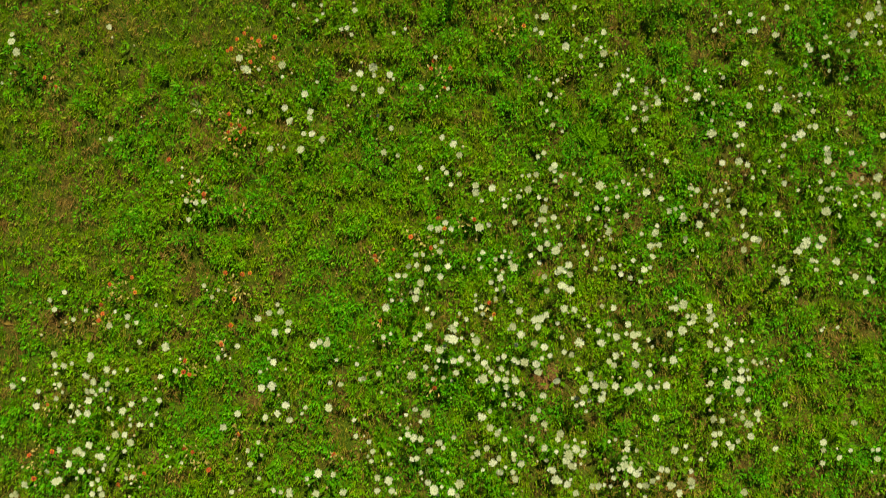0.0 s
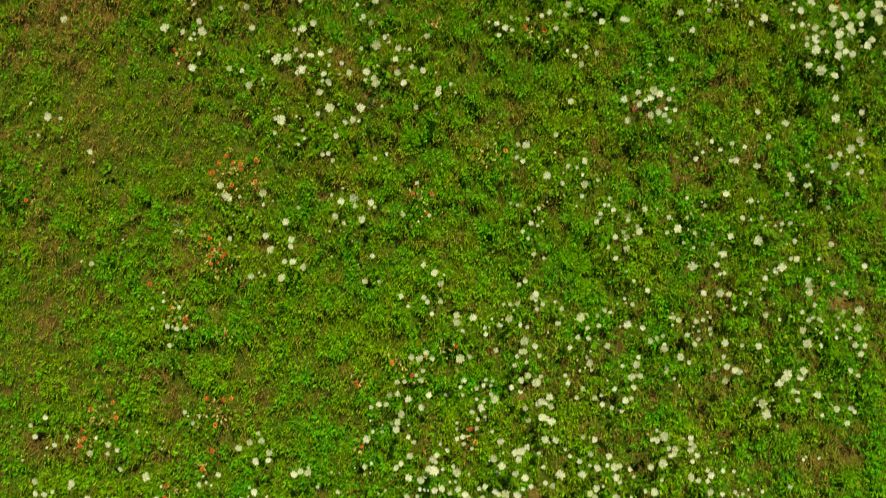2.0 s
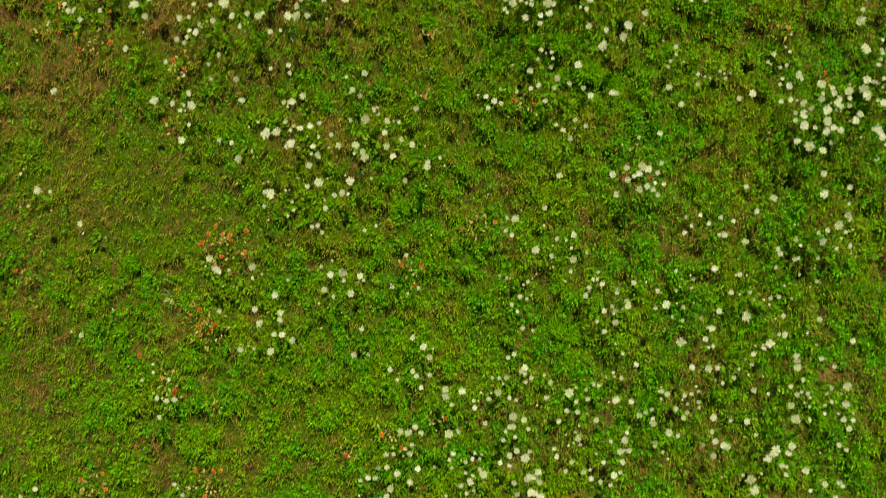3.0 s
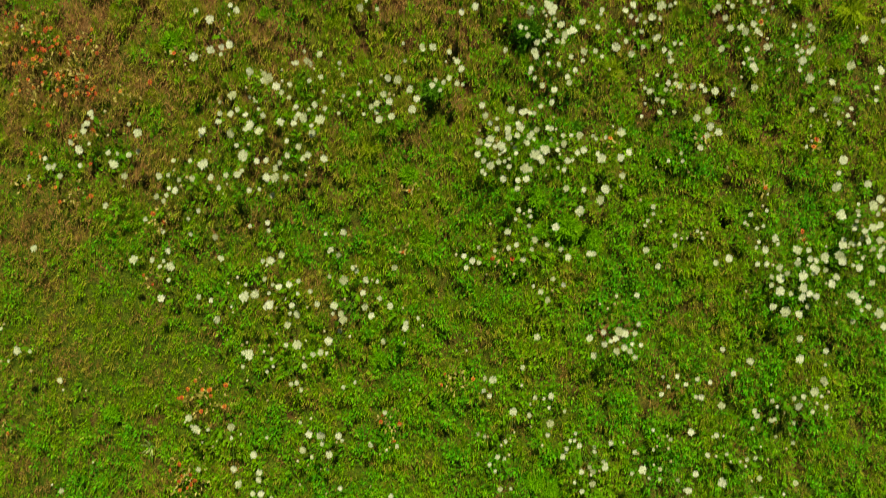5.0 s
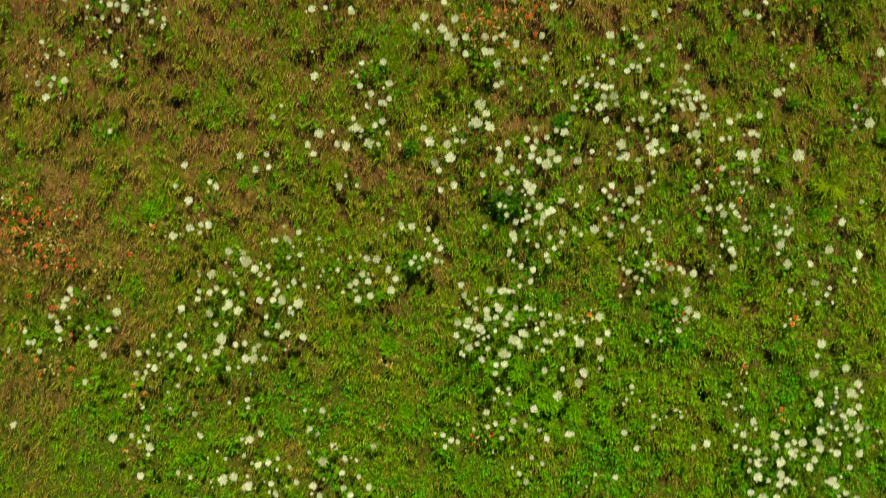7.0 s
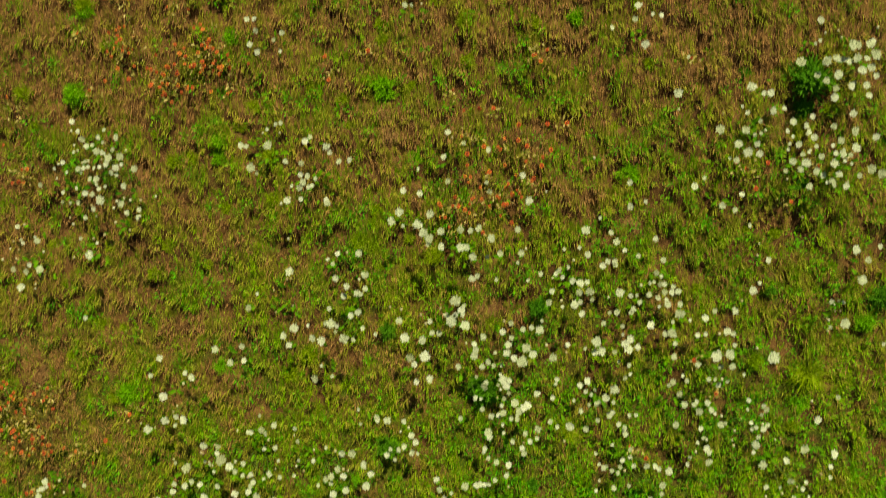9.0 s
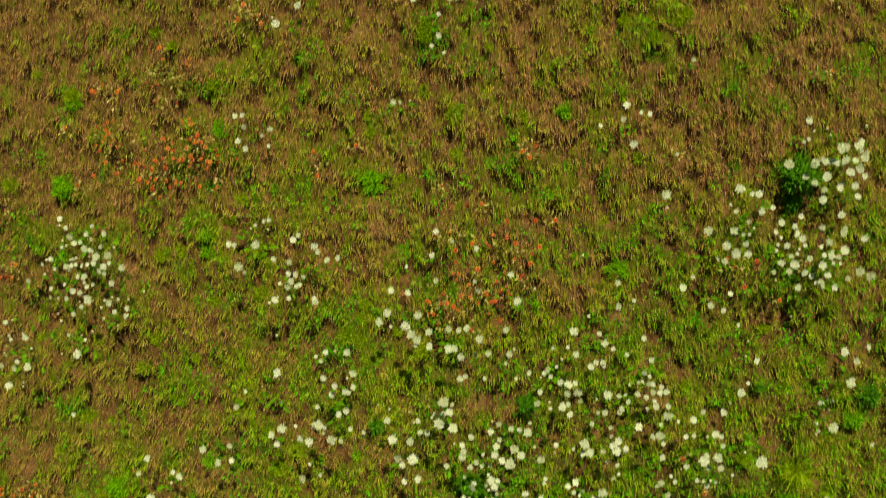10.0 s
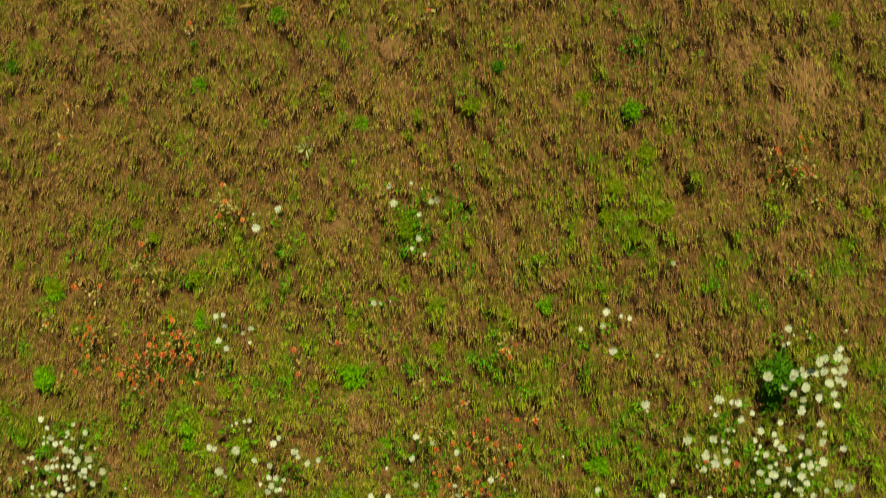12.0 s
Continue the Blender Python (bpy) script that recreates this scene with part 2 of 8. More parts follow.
def blades(base, yaw, pitch, length, width, bend):
    """Bent tapering blades: three triangles each. pitch: how far each one leans from upright, bend: how much more at its tip."""
    n = len(base)
    hd = np.stack([np.cos(yaw), np.sin(yaw), np.zeros(n)], 1)
    side = np.stack([-np.sin(yaw), np.cos(yaw), np.zeros(n)], 1) * (width / 2)[:, None]
    up = np.array([0.0, 0.0, 1.0])
    mid = base + 0.55 * length[:, None] * (hd * np.sin(pitch)[:, None] + up * np.cos(pitch)[:, None])
    tip_pitch = np.minimum(pitch + bend, 1.75)
    tip = mid + 0.45 * length[:, None] * (hd * np.sin(tip_pitch)[:, None] + up * np.cos(tip_pitch)[:, None])
    v = np.stack([base - side, base + side, mid - side * 0.8, mid + side * 0.8, tip], 1).reshape(-1, 3)
    t = np.array([[0, 1, 3], [0, 3, 2], [2, 3, 4]])
    return v, (t[None] + 5 * np.arange(n)[:, None, None]).reshape(-1, 3)


def leaflets(base, yaw, pitch, length, width, fold):
    """Small folded leaves: two triangles each, joined along the midrib."""
    n = len(base)
    hd = np.stack([np.cos(yaw), np.sin(yaw), np.zeros(n)], 1)
    up = np.array([0.0, 0.0, 1.0])
    along = hd * np.cos(pitch)[:, None] + up * np.sin(pitch)[:, None]
    nor = up * np.cos(pitch)[:, None] - hd * np.sin(pitch)[:, None]
    side = np.cross(nor, along)
    mid = base + along * (0.45 * length)[:, None] + nor * (fold * width)[:, None]
    v = np.stack([base, mid - side * (width / 2)[:, None], base + along * length[:, None], mid + side * (width / 2)[:, None]], 1).reshape(-1, 3)
    t = np.array([[0, 2, 1], [0, 3, 2]])
    return v, (t[None] + 4 * np.arange(n)[:, None, None]).reshape(-1, 3)


def sown(n, seed, chance, box=FIELD):
    """n tries on the field, kept where chance(x, y) allows; returns points on the ground."""
    r = rng(seed)
    x, y = r.uniform(box[0], box[1], n), r.uniform(box[2], box[3], n)
    keep = r.rand(n) < chance(x, y) * (inside(x, y) if box is FIELD else 1.0)
    for px, py in PITS:
        keep &= ((x - px) / 0.045) ** 2 + ((y - py) / 0.065) ** 2 > 1
    x, y = x[keep], y[keep]
    return np.stack([x, y, rise(x, y) + swell(x, y)], 1), r


# ---- ground: one sheet, finely uneven by the path and reaching the horizon ----
def build_ground():
    near = lambda a, b: np.arange(a, b, 0.045)
    far = np.array([1.0, 3, 7, 15, 35, 90, 250, 700, 1800])
    xs = np.concatenate([-5.5 - far[::-1], near(-5.5, 6.5), 6.5 + far])
    ys = np.concatenate([-3.6 - far[::-1], near(-3.6, 12.8), 12.8 + far])
    gx, gy = np.meshgrid(xs, ys, indexing="ij")
    z = rise(gx, gy) + swell(gx, gy) + 0.012 * (lattice(gx, gy, 0.09, 5) - 0.5) - 0.004
    v = np.stack([gx, gy, z], -1).reshape(-1, 3)
    i, j = np.meshgrid(np.arange(len(xs) - 1), np.arange(len(ys) - 1), indexing="ij")
    a = (i * len(ys) + j).ravel()
    b = a + len(ys)
    t = np.concatenate([np.stack([a, b, b + 1], 1), np.stack([a, b + 1, a + 1], 1)])
    ob = mesh_object("ground", v, t, SOIL)
    ob.data.polygons.foreach_set("use_smooth", np.ones(len(t), bool))
    return tagged(ob, "uneven brown soil with matted thatch and thin moss", "ground", kind="structure")


build_ground()


# ---- ground cover, past counting ----
def tufts(c, r, k, spread, length, width, height):
    """Little tufts of k leaves each, rising and falling outwards from a common root."""
    m = len(c)
    n = m * k
    size = np.repeat(r.uniform(0.65, 1.35, m), k)
    yaw = np.tile(np.arange(k) * 2.4, m) + np.repeat(r.rand(m) * 6.3, k) + r.normal(0, 0.3, n)
    out = np.tile(np.linspace(0.05, 1.0, k), m) * spread * size
    base = np.repeat(c, k, 0)
    base[:, 0] += out * np.cos(yaw)
    base[:, 1] += out * np.sin(yaw)
    base[:, 2] += height * size * (1 - 0.8 * (out / spread / size) ** 2) * r.uniform(0.4, 1.1, n)
    pitch = np.clip(1.0 - 1.1 * out / spread / size + r.normal(0, 0.3, n), -0.5, 1.3)
    return leaflets(base, yaw, pitch, length * size * r.uniform(0.7, 1.3, n), width * size * r.uniform(0.7, 1.3, n), r.uniform(-0.1, 0.3, n))


def build_weeds():
    """Low leafy weeds in tufts: thick where the field is lush."""
    c, r = sown(102000, 11, lambda x, y: np.clip(1.15 - 1.3 * dryness(x, y), 0.02, 1) * np.clip(0.4 + 1.1 * hump(x, y), 0, 1) * np.clip(3.5 * (lattice(x, y, 0.10, 12) - 0.14), 0.15, 1) * np.clip(1.0 - (y - 1.0) / 5.0 + 0.25 * verdure(x, y), 0.2, 1) * (1.0 - 0.85 * turf(x, y)))
    v, t = tufts(c, r, 9, 0.036, 0.032, 0.0122, 0.055)
    ob = mesh_object("low_weeds", v, t, LEAF)
    tagged(ob, "dense low green weeds with small leaves covering the soil", "weeds", kind="stuff")


def northing(c):
    """0 in the short lush turf of the south, 1 in the taller, drier sward of the north."""
    return np.clip((c[:, 1] - 2.5) / 6.0, 0, 1)


def gathered(c, r, k):
    """Each root grows k blades a finger's width apart."""
    b = np.repeat(c, k, 0)
    b[:, :2] += r.normal(0, 0.012, (len(b), 2))
    return b


def combed(r, n, spread):
    """Bearings of blades that lean mostly north, some south, as the wind has combed them."""
    return r.normal(1.6, spread, n) + np.where(r.rand(n) < 0.35, math.pi, 0.0)


def build_green_grass():
    c, r = sown(76000, 21, lambda x, y: np.clip(1.0 - (y - 3.5) / 8.0, 0.4, 1) * np.clip(1.25 - 1.5 * dryness(x, y), 0.05, 1) * np.clip(np.clip(0.5 - 0.06 * y, 0.25, 0.5) + hump(x, y) + 0.6 * turf(x, y), 0, 1))
    c = gathered(c, r, 10)
    n, far = len(c), northing(c)
    tall = (0.6 + 0.6 * hump(c[:, 0], c[:, 1])) * (1.0 - 0.35 * turf(c[:, 0], c[:, 1]))
    v, t = leaflets(c, combed(r, n, 0.6 - 0.35 * far), r.uniform(0.1, 1.15 - 0.35 * far, n), r.uniform(0.035, 0.088, n) * (1 + 0.2 * far) * tall, r.uniform(0.0045, 0.0078, n), r.uniform(0.0, 0.5, n))
    ob = mesh_object("green_grass", v, t, GREEN)
    tagged(ob, "short green meadow grass, thin and leaning", "grass", kind="stuff")


def build_tawny_grass():
    c, r = sown(92000, 41, lambda x, y: np.clip((y + 0.2) / 5.0, 0.2, 1.0) * (1.0 - 0.6 * turf(x, y)) * (1.0 - 0.5 * verdure(x, y)) * np.clip(1.45 - 0.85 * dryness(x, y), 0, 1) * np.clip(0.3 + hump(x, y), 0, 1))
    c = gathered(c, r, 8)
    n, far = len(c), northing(c)
    tall = 0.6 + 0.6 * hump(c[:, 0], c[:, 1])
    v, t = leaflets(c, combed(r, n, 0.55 - 0.32 * far), r.uniform(0.1, 1.15 - 0.35 * far, n), r.uniform(0.04, 0.092, n) * (1 + 0.2 * far) * tall, r.uniform(0.0042, 0.0075, n), r.uniform(0.0, 0.5, n))
    ob = mesh_object("tawny_grass", v, t, TAWNY)
    tagged(ob, "taller tawny half-dry grass leaning northwards", "grass", kind="stuff")


def build_straw():
    c, r = sown(100000, 31, lambda x, y: np.clip(1.65 * dryness(x, y) - 0.36, 0.07, 1) * (0.7 + 0.3 * hump(x, y)))
    c = gathered(c, r, 6)
    n, far = len(c), northing(c)
    c[:, 2] += r.rand(n) ** 2 * 0.03
    yaw = combed(r, n, 0.7 - 0.45 * far)
    pitch, length, width, fold = r.uniform(-0.05, 0.9, n), r.uniform(0.03, 0.08, n) * (1 + 0.25 * far), r.uniform(0.0038, 0.007, n), r.uniform(-0.2, 0.3, n)
    old = r.rand(n) > np.clip((c[:, 1] - 2.2) / 3.5, 0.12, 0.95)
    for name, pick, material, label in (("dry_grass", ~old, STRAW, "dry tan grass and straw lying over the soil"),
                                        ("old_thatch", old, OLD_STRAW, "weathered olive-brown dead grass among the green")):
        v, t = leaflets(c[pick], yaw[pick], pitch[pick], length[pick], width[pick], fold[pick])
        tagged(mesh_object(name, v, t, material), label, "dry grass", kind="stuff")


def build_outer_grass():
    """The same sward going on around the path, coarser, green in the south and dry in the north."""
    c, r = sown(150000, 51, lambda x, y: 1.0 - inside(x, y), (-17.0, 18.0, -15.0, 25.0))
    n = len(c)
    dry = r.rand(n) < 0.25 + 0.85 * (dryness(c[:, 0], c[:, 1]) - 0.2)
    yaw, pitch, length, width, fold = combed(r, n, 0.7), r.uniform(0.0, 1.0, n), r.uniform(0.1, 0.24, n), r.uniform(0.02, 0.045, n), r.uniform(0.0, 0.4, n)
    for name, pick, material, label in (("outer_grass", ~dry, GREEN, "green grass going on around the flower meadow"),
                                        ("outer_dry_grass", dry, OLD_STRAW, "brownish dry grass going on around the flower meadow")):
        v, t = leaflets(c[pick], yaw[pick], pitch[pick], length[pick], width[pick], fold[pick])
        tagged(mesh_object(name, v, t, material), label, "grass", kind="stuff")


build_weeds()
build_green_grass()
build_tawny_grass()
build_straw()
build_outer_grass()


# ---- flowers: parts shared by all plants ----
def petal_material(name, stops, thin=0.4):
    m, nt, b, out = node_material(name)
    info = nt.nodes.new("ShaderNodeObjectInfo")
    r = ramp_node(nt, stops)
    nt.links.new(info.outputs["Random"], r.inputs[0])
    veins = ramp_node(nt, [(0.3, (0.86, 0.86, 0.8)), (0.6, (1, 1, 1))])
    nt.links.new(noise_node(nt, 160, 3).outputs["Fac"], veins.inputs[0])
    col = mix_color(nt, 1.0, r.outputs[0], veins.outputs[0], "MULTIPLY")
    nt.links.new(col, b.inputs["Base Color"])
    b.inputs["Roughness"].default_value = 0.7
    b.inputs["Specular IOR Level"].default_value = 0.15
    t = nt.nodes.new("ShaderNodeBsdfTranslucent")
    nt.links.new(col, t.inputs["Color"])
    mx = nt.nodes.new("ShaderNodeMixShader")
    mx.inputs[0].default_value = thin
    nt.links.new(b.outputs[0], mx.inputs[1])
    nt.links.new(t.outputs[0], mx.inputs[2])
    nt.links.new(mx.outputs[0], out.inputs["Surface"])
    return m


WHITE = petal_material("white petals", [(0.0, (0.36, 0.41, 0.22)), (0.2, (0.45, 0.52, 0.31)), (0.7, (0.54, 0.61, 0.41)), (1.0, (0.62, 0.68, 0.49))])
CREAM = petal_material("cream and withering petals", [(0.0, (0.34, 0.29, 0.11)), (0.3, (0.47, 0.44, 0.22)), (0.6, (0.56, 0.57, 0.33)), (1.0, (0.62, 0.65, 0.45))])
RED = petal_material("orange red ray petals", [(0.0, (0.4, 0.055, 0.02)), (0.6, (0.56, 0.1, 0.025)), (1.0, (0.62, 0.2, 0.04))])
YELLOW = petal_material("yellow petal tips", [(0.0, (0.75, 0.3, 0.02)), (1.0, (0.8, 0.45, 0.03))])
MAROON = petal_material("maroon flower disc", [(0.0, (0.12, 0.015, 0.01)), (1.0, (0.3, 0.08, 0.02))], thin=0.0)
STEM = plant_material("flower stems", [(0.0, (0.07, 0.14, 0.02)), (1.0, (0.16, 0.24, 0.05))], [(0.4, (0.08, 0.16, 0.02)), (0.6, (0.14, 0.2, 0.04))])
DEEP = plant_material("deep green lobed leaves", [(0.0, (0.025, 0.1, 0.003)), (1.0, (0.08, 0.23, 0.006))], [(0.4, (0.03, 0.13, 0.003)), (0.6, (0.09, 0.22, 0.006))], thin=0.2)
OLIVE = plant_material("olive leaves", [(0.0, (0.1, 0.12, 0.02)), (0.6, (0.28, 0.26, 0.05)), (1.0, (0.5, 0.42, 0.12))], [(0.4, (0.12, 0.15, 0.02)), (0.6, (0.22, 0.2, 0.04))])
SPENT = plant_material("pale spent bracts", [(0.0, (0.3, 0.25, 0.06)), (1.0, (0.52, 0.46, 0.17))], [(0.4, (0.36, 0.31, 0.09)), (0.6, (0.48, 0.43, 0.15))], thin=0.2)
TAN = plant_material("tan seed heads", [(0.0, (0.2, 0.15, 0.03)), (1.0, (0.36, 0.3, 0.06))], [(0.4, (0.24, 0.18, 0.035)), (0.6, (0.32, 0.28, 0.05))], thin=0.1)


def mesh_of(name, verts, faces, materials, slots=None, smooth=False):
    me = bpy.data.meshes.new(name)
    me.from_pydata(verts, [], faces)
    for m in materials:
        me.materials.append(m)
    if slots:
        me.polygons.foreach_set("material_index", slots)
    if smooth:
        me.polygons.foreach_set("use_smooth", [True] * len(me.polygons))
    me.update()
    return me


def ruffled_head(seed):
    """A many-petalled white head one unit across: a crinkled outer whorl with notched petals and a smaller one heaped on it."""
    r = random.Random(seed)
    n, verts, faces = 26, [], []
    petals = r.choice((9, 10, 12))
    for scale, z0, cup in ((1.0, 0.0, 0.05), (0.6, 0.035, 0.05)):
        ph = r.random() * 6.3
        c = len(verts)
        verts.append((0, 0, z0))
        for ring, rad in ((1, 0.28), (2, 0.5)):
            for k in range(n):
                a = 2 * math.pi * k / n
                lobe = abs(math.cos(petals * a / 2 + ph)) ** 0.5
                rr = scale * rad * ((0.66 + 0.34 * lobe) if ring == 2 else 1.0) * r.uniform(0.74, 1.18)
                z = z0 + cup * (rad / 0.5) ** 2 * scale + r.uniform(-0.035, 0.03) * ring
                verts.append((rr * math.cos(a), rr * math.sin(a), z))
        for k in range(n):
            a, b = c + 1 + k, c + 1 + (k + 1) % n
            faces += [(c, a, b), (a, a + n, b + n), (a, b + n, b)]
    return mesh_of("flower_head", verts, faces, [WHITE])


def bud_mesh():
    """A half-open bud: a small six-sided bulb with a pointed tip."""
    verts, faces = [(0, 0, -0.35)], []
    for z, rad in ((-0.1, 0.42), (0.25, 0.5), (0.5, 0.3)):
        verts += [(rad * math.cos(k * math.pi / 3), rad * math.sin(k * math.pi / 3), z) for k in range(6)]
    verts.append((0, 0, 0.62))
    for k in range(6):
        j = (k + 1) % 6
        faces.append((0, 1 + j, 1 + k))
        for s in (1, 7):
            faces.append((s + k, s + j, s + 6 + j, s + 6 + k))
        faces.append((13 + k, 13 + j, 19))
    return mesh_of("bud", verts, faces, [CREAM], smooth=True)


def ray_mesh(seed):
    """A ring of notched ray petals, red with yellow tips, one unit across."""
    r = random.Random(seed)
    verts, faces, slots = [], [], []
    n = 11
    for k in range(n):
        a = 2 * math.pi * k / n + r.uniform(-0.08, 0.08)
        w, dz, L = math.pi / n * 0.92, r.uniform(-0.1, 0.06), r.uniform(0.9, 1.05)
        b = len(verts)
        for rad, half, z in ((0.17, 0.8, 0.0), (0.38, 1.0, 0.05), (0.5, 0.8, 0.0)):
            for s in (-1, 1):
                verts.append((L * rad * math.cos(a + s * w * half), L * rad * math.sin(a + s * w * half), z + dz * rad * 2))
        faces += [(b, b + 1, b + 3, b + 2), (b + 2, b + 3, b + 5, b + 4)]
        slots += [0, 0 if r.random() < 0.7 else 1]
    return mesh_of("ray_petals", verts, faces, [RED, YELLOW], slots)


def dome_mesh(name, material, rings=((0.5, 0.0), (0.42, 0.2), (0.22, 0.36)), top=0.42):
    verts, faces = [], []
    for rad, z in rings:
        verts += [(rad * math.cos(k * math.pi / 4), rad * math.sin(k * math.pi / 4), z) for k in range(8)]
    verts.append((0, 0, top))
    for s in range(len(rings) - 1):
        faces += [(8 * s + k, 8 * s + (k + 1) % 8, 8 * s + 8 + (k + 1) % 8, 8 * s + 8 + k) for k in range(8)]
    e = 8 * (len(rings) - 1)
    faces += [(e + k, e + (k + 1) % 8, len(verts) - 1) for k in range(8)]
    return mesh_of(name, verts, faces, [material], smooth=True)


def stem_mesh():
    """A thin stem one unit long with a slight bow."""
    verts, faces = [], []
    for z, rad, bow in ((0, 1.0, 0), (0.5, 0.85, 4.0), (1.0, 0.6, 0)):
        verts += [(bow + rad * math.cos(k * 2.094), rad * math.sin(k * 2.094), z) for k in range(3)]
    for s in (0, 3):
        faces += [(s + k, s + (k + 1) % 3, s + 3 + (k + 1) % 3, s + 3 + k) for k in range(3)]
    return mesh_of("stem", verts, faces, [STEM], smooth=True)


def lobed_leaf(name, material, seed):
    """A jagged lobed leaf one unit long, folded along its midrib and arching down at the tip."""
    r = random.Random(seed)
    verts, faces = [], []
    n = 7
    for k in range(n + 1):
        u = k / n
        z = 0.25 * math.sin(u * 2.4) * 0.8
        w = (0.08 + 0.2 * math.sin(math.pi * min(u * 1.05, 1))) * (1.0 if k % 2 else 0.5) * (0 if k == n else 1) + 0.01
        verts += [(u, -w * r.uniform(0.8, 1.2), z + 0.10 * w), (u, 0, z - 0.03), (u, w * r.uniform(0.8, 1.2), z + 0.10 * w)]
    for k in range(n):
        b = 3 * k
        faces += [(b, b + 1, b + 4, b + 3), (b + 1, b + 2, b + 5, b + 4)]
    return mesh_of(name, verts, faces, [material])


def foliage_mesh(make, material, count, reach, size, rise_to, seed, spent=None):
    """A loose heap of leaves spreading from one root, with pale spent bracts among them where a second material is given."""
    r = random.Random(seed)
    verts, faces, slots = [], [], []
    for k in range(count):
        leaf = make("leaf", material, seed * 31 + k)
        dead = 1 if spent and k % 2 == 0 else 0
        a, far = r.random() * 6.283, r.uniform(0, reach)
        m = Matrix.Translation((far * math.cos(a), far * math.sin(a), r.uniform(0.02, rise_to))) @ Matrix.Rotation(a + r.gauss(0, 0.6), 4, "Z") @ Matrix.Rotation(r.uniform(-0.6, 0.15), 4, "Y") @ Matrix.Diagonal((*[r.uniform(0.65, 1.2) * size * (0.75 if dead else 1.0)] * 3, 1))
        m.translation.z += 0.05 * dead
        b = len(verts)
        verts += [tuple(m @ v.co) for v in leaf.vertices]
        faces += [tuple(b + i for i in p.vertices) for p in leaf.polygons]
        slots += [dead] * len(leaf.polygons)
        bpy.data.meshes.remove(leaf)
    return mesh_of("foliage", verts, faces, [material, spent] if spent else [material], slots)


def seed_mesh():
    """A round tan seed head on its own thin stem; one unit is the stem's length."""
    verts, faces = [], []
    for z, rad in ((0, 0.008), (0.9, 0.007), (0.9, 0.024), (0.96, 0.042), (1.02, 0.024)):
        verts += [(rad * math.cos(k * math.pi / 3), rad * math.sin(k * math.pi / 3), z) for k in range(6)]
    for s in range(0, 24, 6):
        faces += [(s + k, s + (k + 1) % 6, s + 6 + (k + 1) % 6, s + 6 + k) for k in range(6)]
    faces.append(tuple(range(24, 30)))
    return mesh_of("seed_head", verts, faces, [TAN], smooth=True)


HEADS = [ruffled_head(s) for s in range(40, 48)]
BUD = bud_mesh()
RAYS = [ray_mesh(s) for s in range(60, 64)]
DISC = dome_mesh("disc", MAROON)
SEED = seed_mesh()
STALK = stem_mesh()
LOBED = {n: [foliage_mesh(lobed_leaf, DEEP, n, 0.03 + 0.012 * n, 0.07, 0.09, 80 + n + 20 * s) for s in range(2)] for n in (3, 6, 11, 16)}
NARROW = {n: [foliage_mesh(lobed_leaf, OLIVE, int(2.6 * n), 0.05 + 0.009 * n, 0.042, 0.15, 180 + n + 20 * s, SPENT) for s in range(2)] for n in (4, 9, 18)}
dice = random.Random(77)


def hang(name, me, parent, m):
    """A part of a plant: an object on a shared mesh, placed in its parent's space."""
    ob = new(name, me)
    ob.parent = parent
    ob.matrix_basis = m
    return ob


def turned(at, size, yaw, tilt, way):
    """A place in a plant's space, turned about the upright and tipped towards a bearing."""
    return Matrix.Translation(at) @ Matrix.Rotation(way, 4, "Z") @ Matrix.Rotation(tilt, 4, "Y") @ Matrix.Rotation(yaw - way, 4, "Z") @ Matrix.Diagonal((size, size, size, 1))


def stalk(root, tip, parent, thick=0.0022, foot=None):
    foot = Vector(foot if foot else (tip[0] * 0.35, tip[1] * 0.35, 0.0))
    way = Vector(tip) - foot
    q = way.to_track_quat("Z", "Y").to_matrix().to_4x4()
    return hang("stem", STALK, parent, Matrix.Translation(foot) @ q @ Matrix.Diagonal((thick, thick, way.length, 1)))


def ground_at(x, y):
    return float(rise(np.array([x]), np.array([y]))[0])


def hummock_at(x, y):
    return float(swell(np.array([x]), np.array([y]))[0])


def white_plant(x, y, heads):
    """One clump of white wildflowers: heads and buds on thin stems over lobed leaves."""
    root = new("white_flower_plant")
    lift = hummock_at(x, y)
    root.location = (x, y, ground_at(x, y) + lift - 0.004)
    big = 0
    for dx, dy, h, d in heads:
        tip = (dx / 100, dy / 100, h / 100 - lift)
        bearing = dice.random() * 6.283
        if d > 2.9:
            big += 1
            hang("flower_head", dice.choice(HEADS), root, turned(tip, d / 100 * 1.07, dice.random() * 6.283, abs(dice.gauss(0.12, 0.16)), bearing))
        else:
            hang("bud", BUD, root, turned(tip, max(d, 1.4) / 100, dice.random() * 6.283, abs(dice.gauss(0, 0.4)), bearing))
        stalk(root, tip, root)
    n = 3 if len(heads) < 3 else 6 if len(heads) < 7 else 11 if len(heads) < 14 else 16
    hang("foliage", dice.choice(LOBED[n]), root, Matrix.Rotation(dice.random() * 6.283, 4, "Z"))
    many = "many heads" if big > 6 else "several heads" if big > 2 else "a single head" if big == 1 else "few heads"
    size = "tall" if max(h for _, _, h, _ in heads) > 36 else "low"
    tagged(root, f"{size} white ruffled wildflower with {many} on thin stems", "wildflower", "white wildflowers in the meadow")


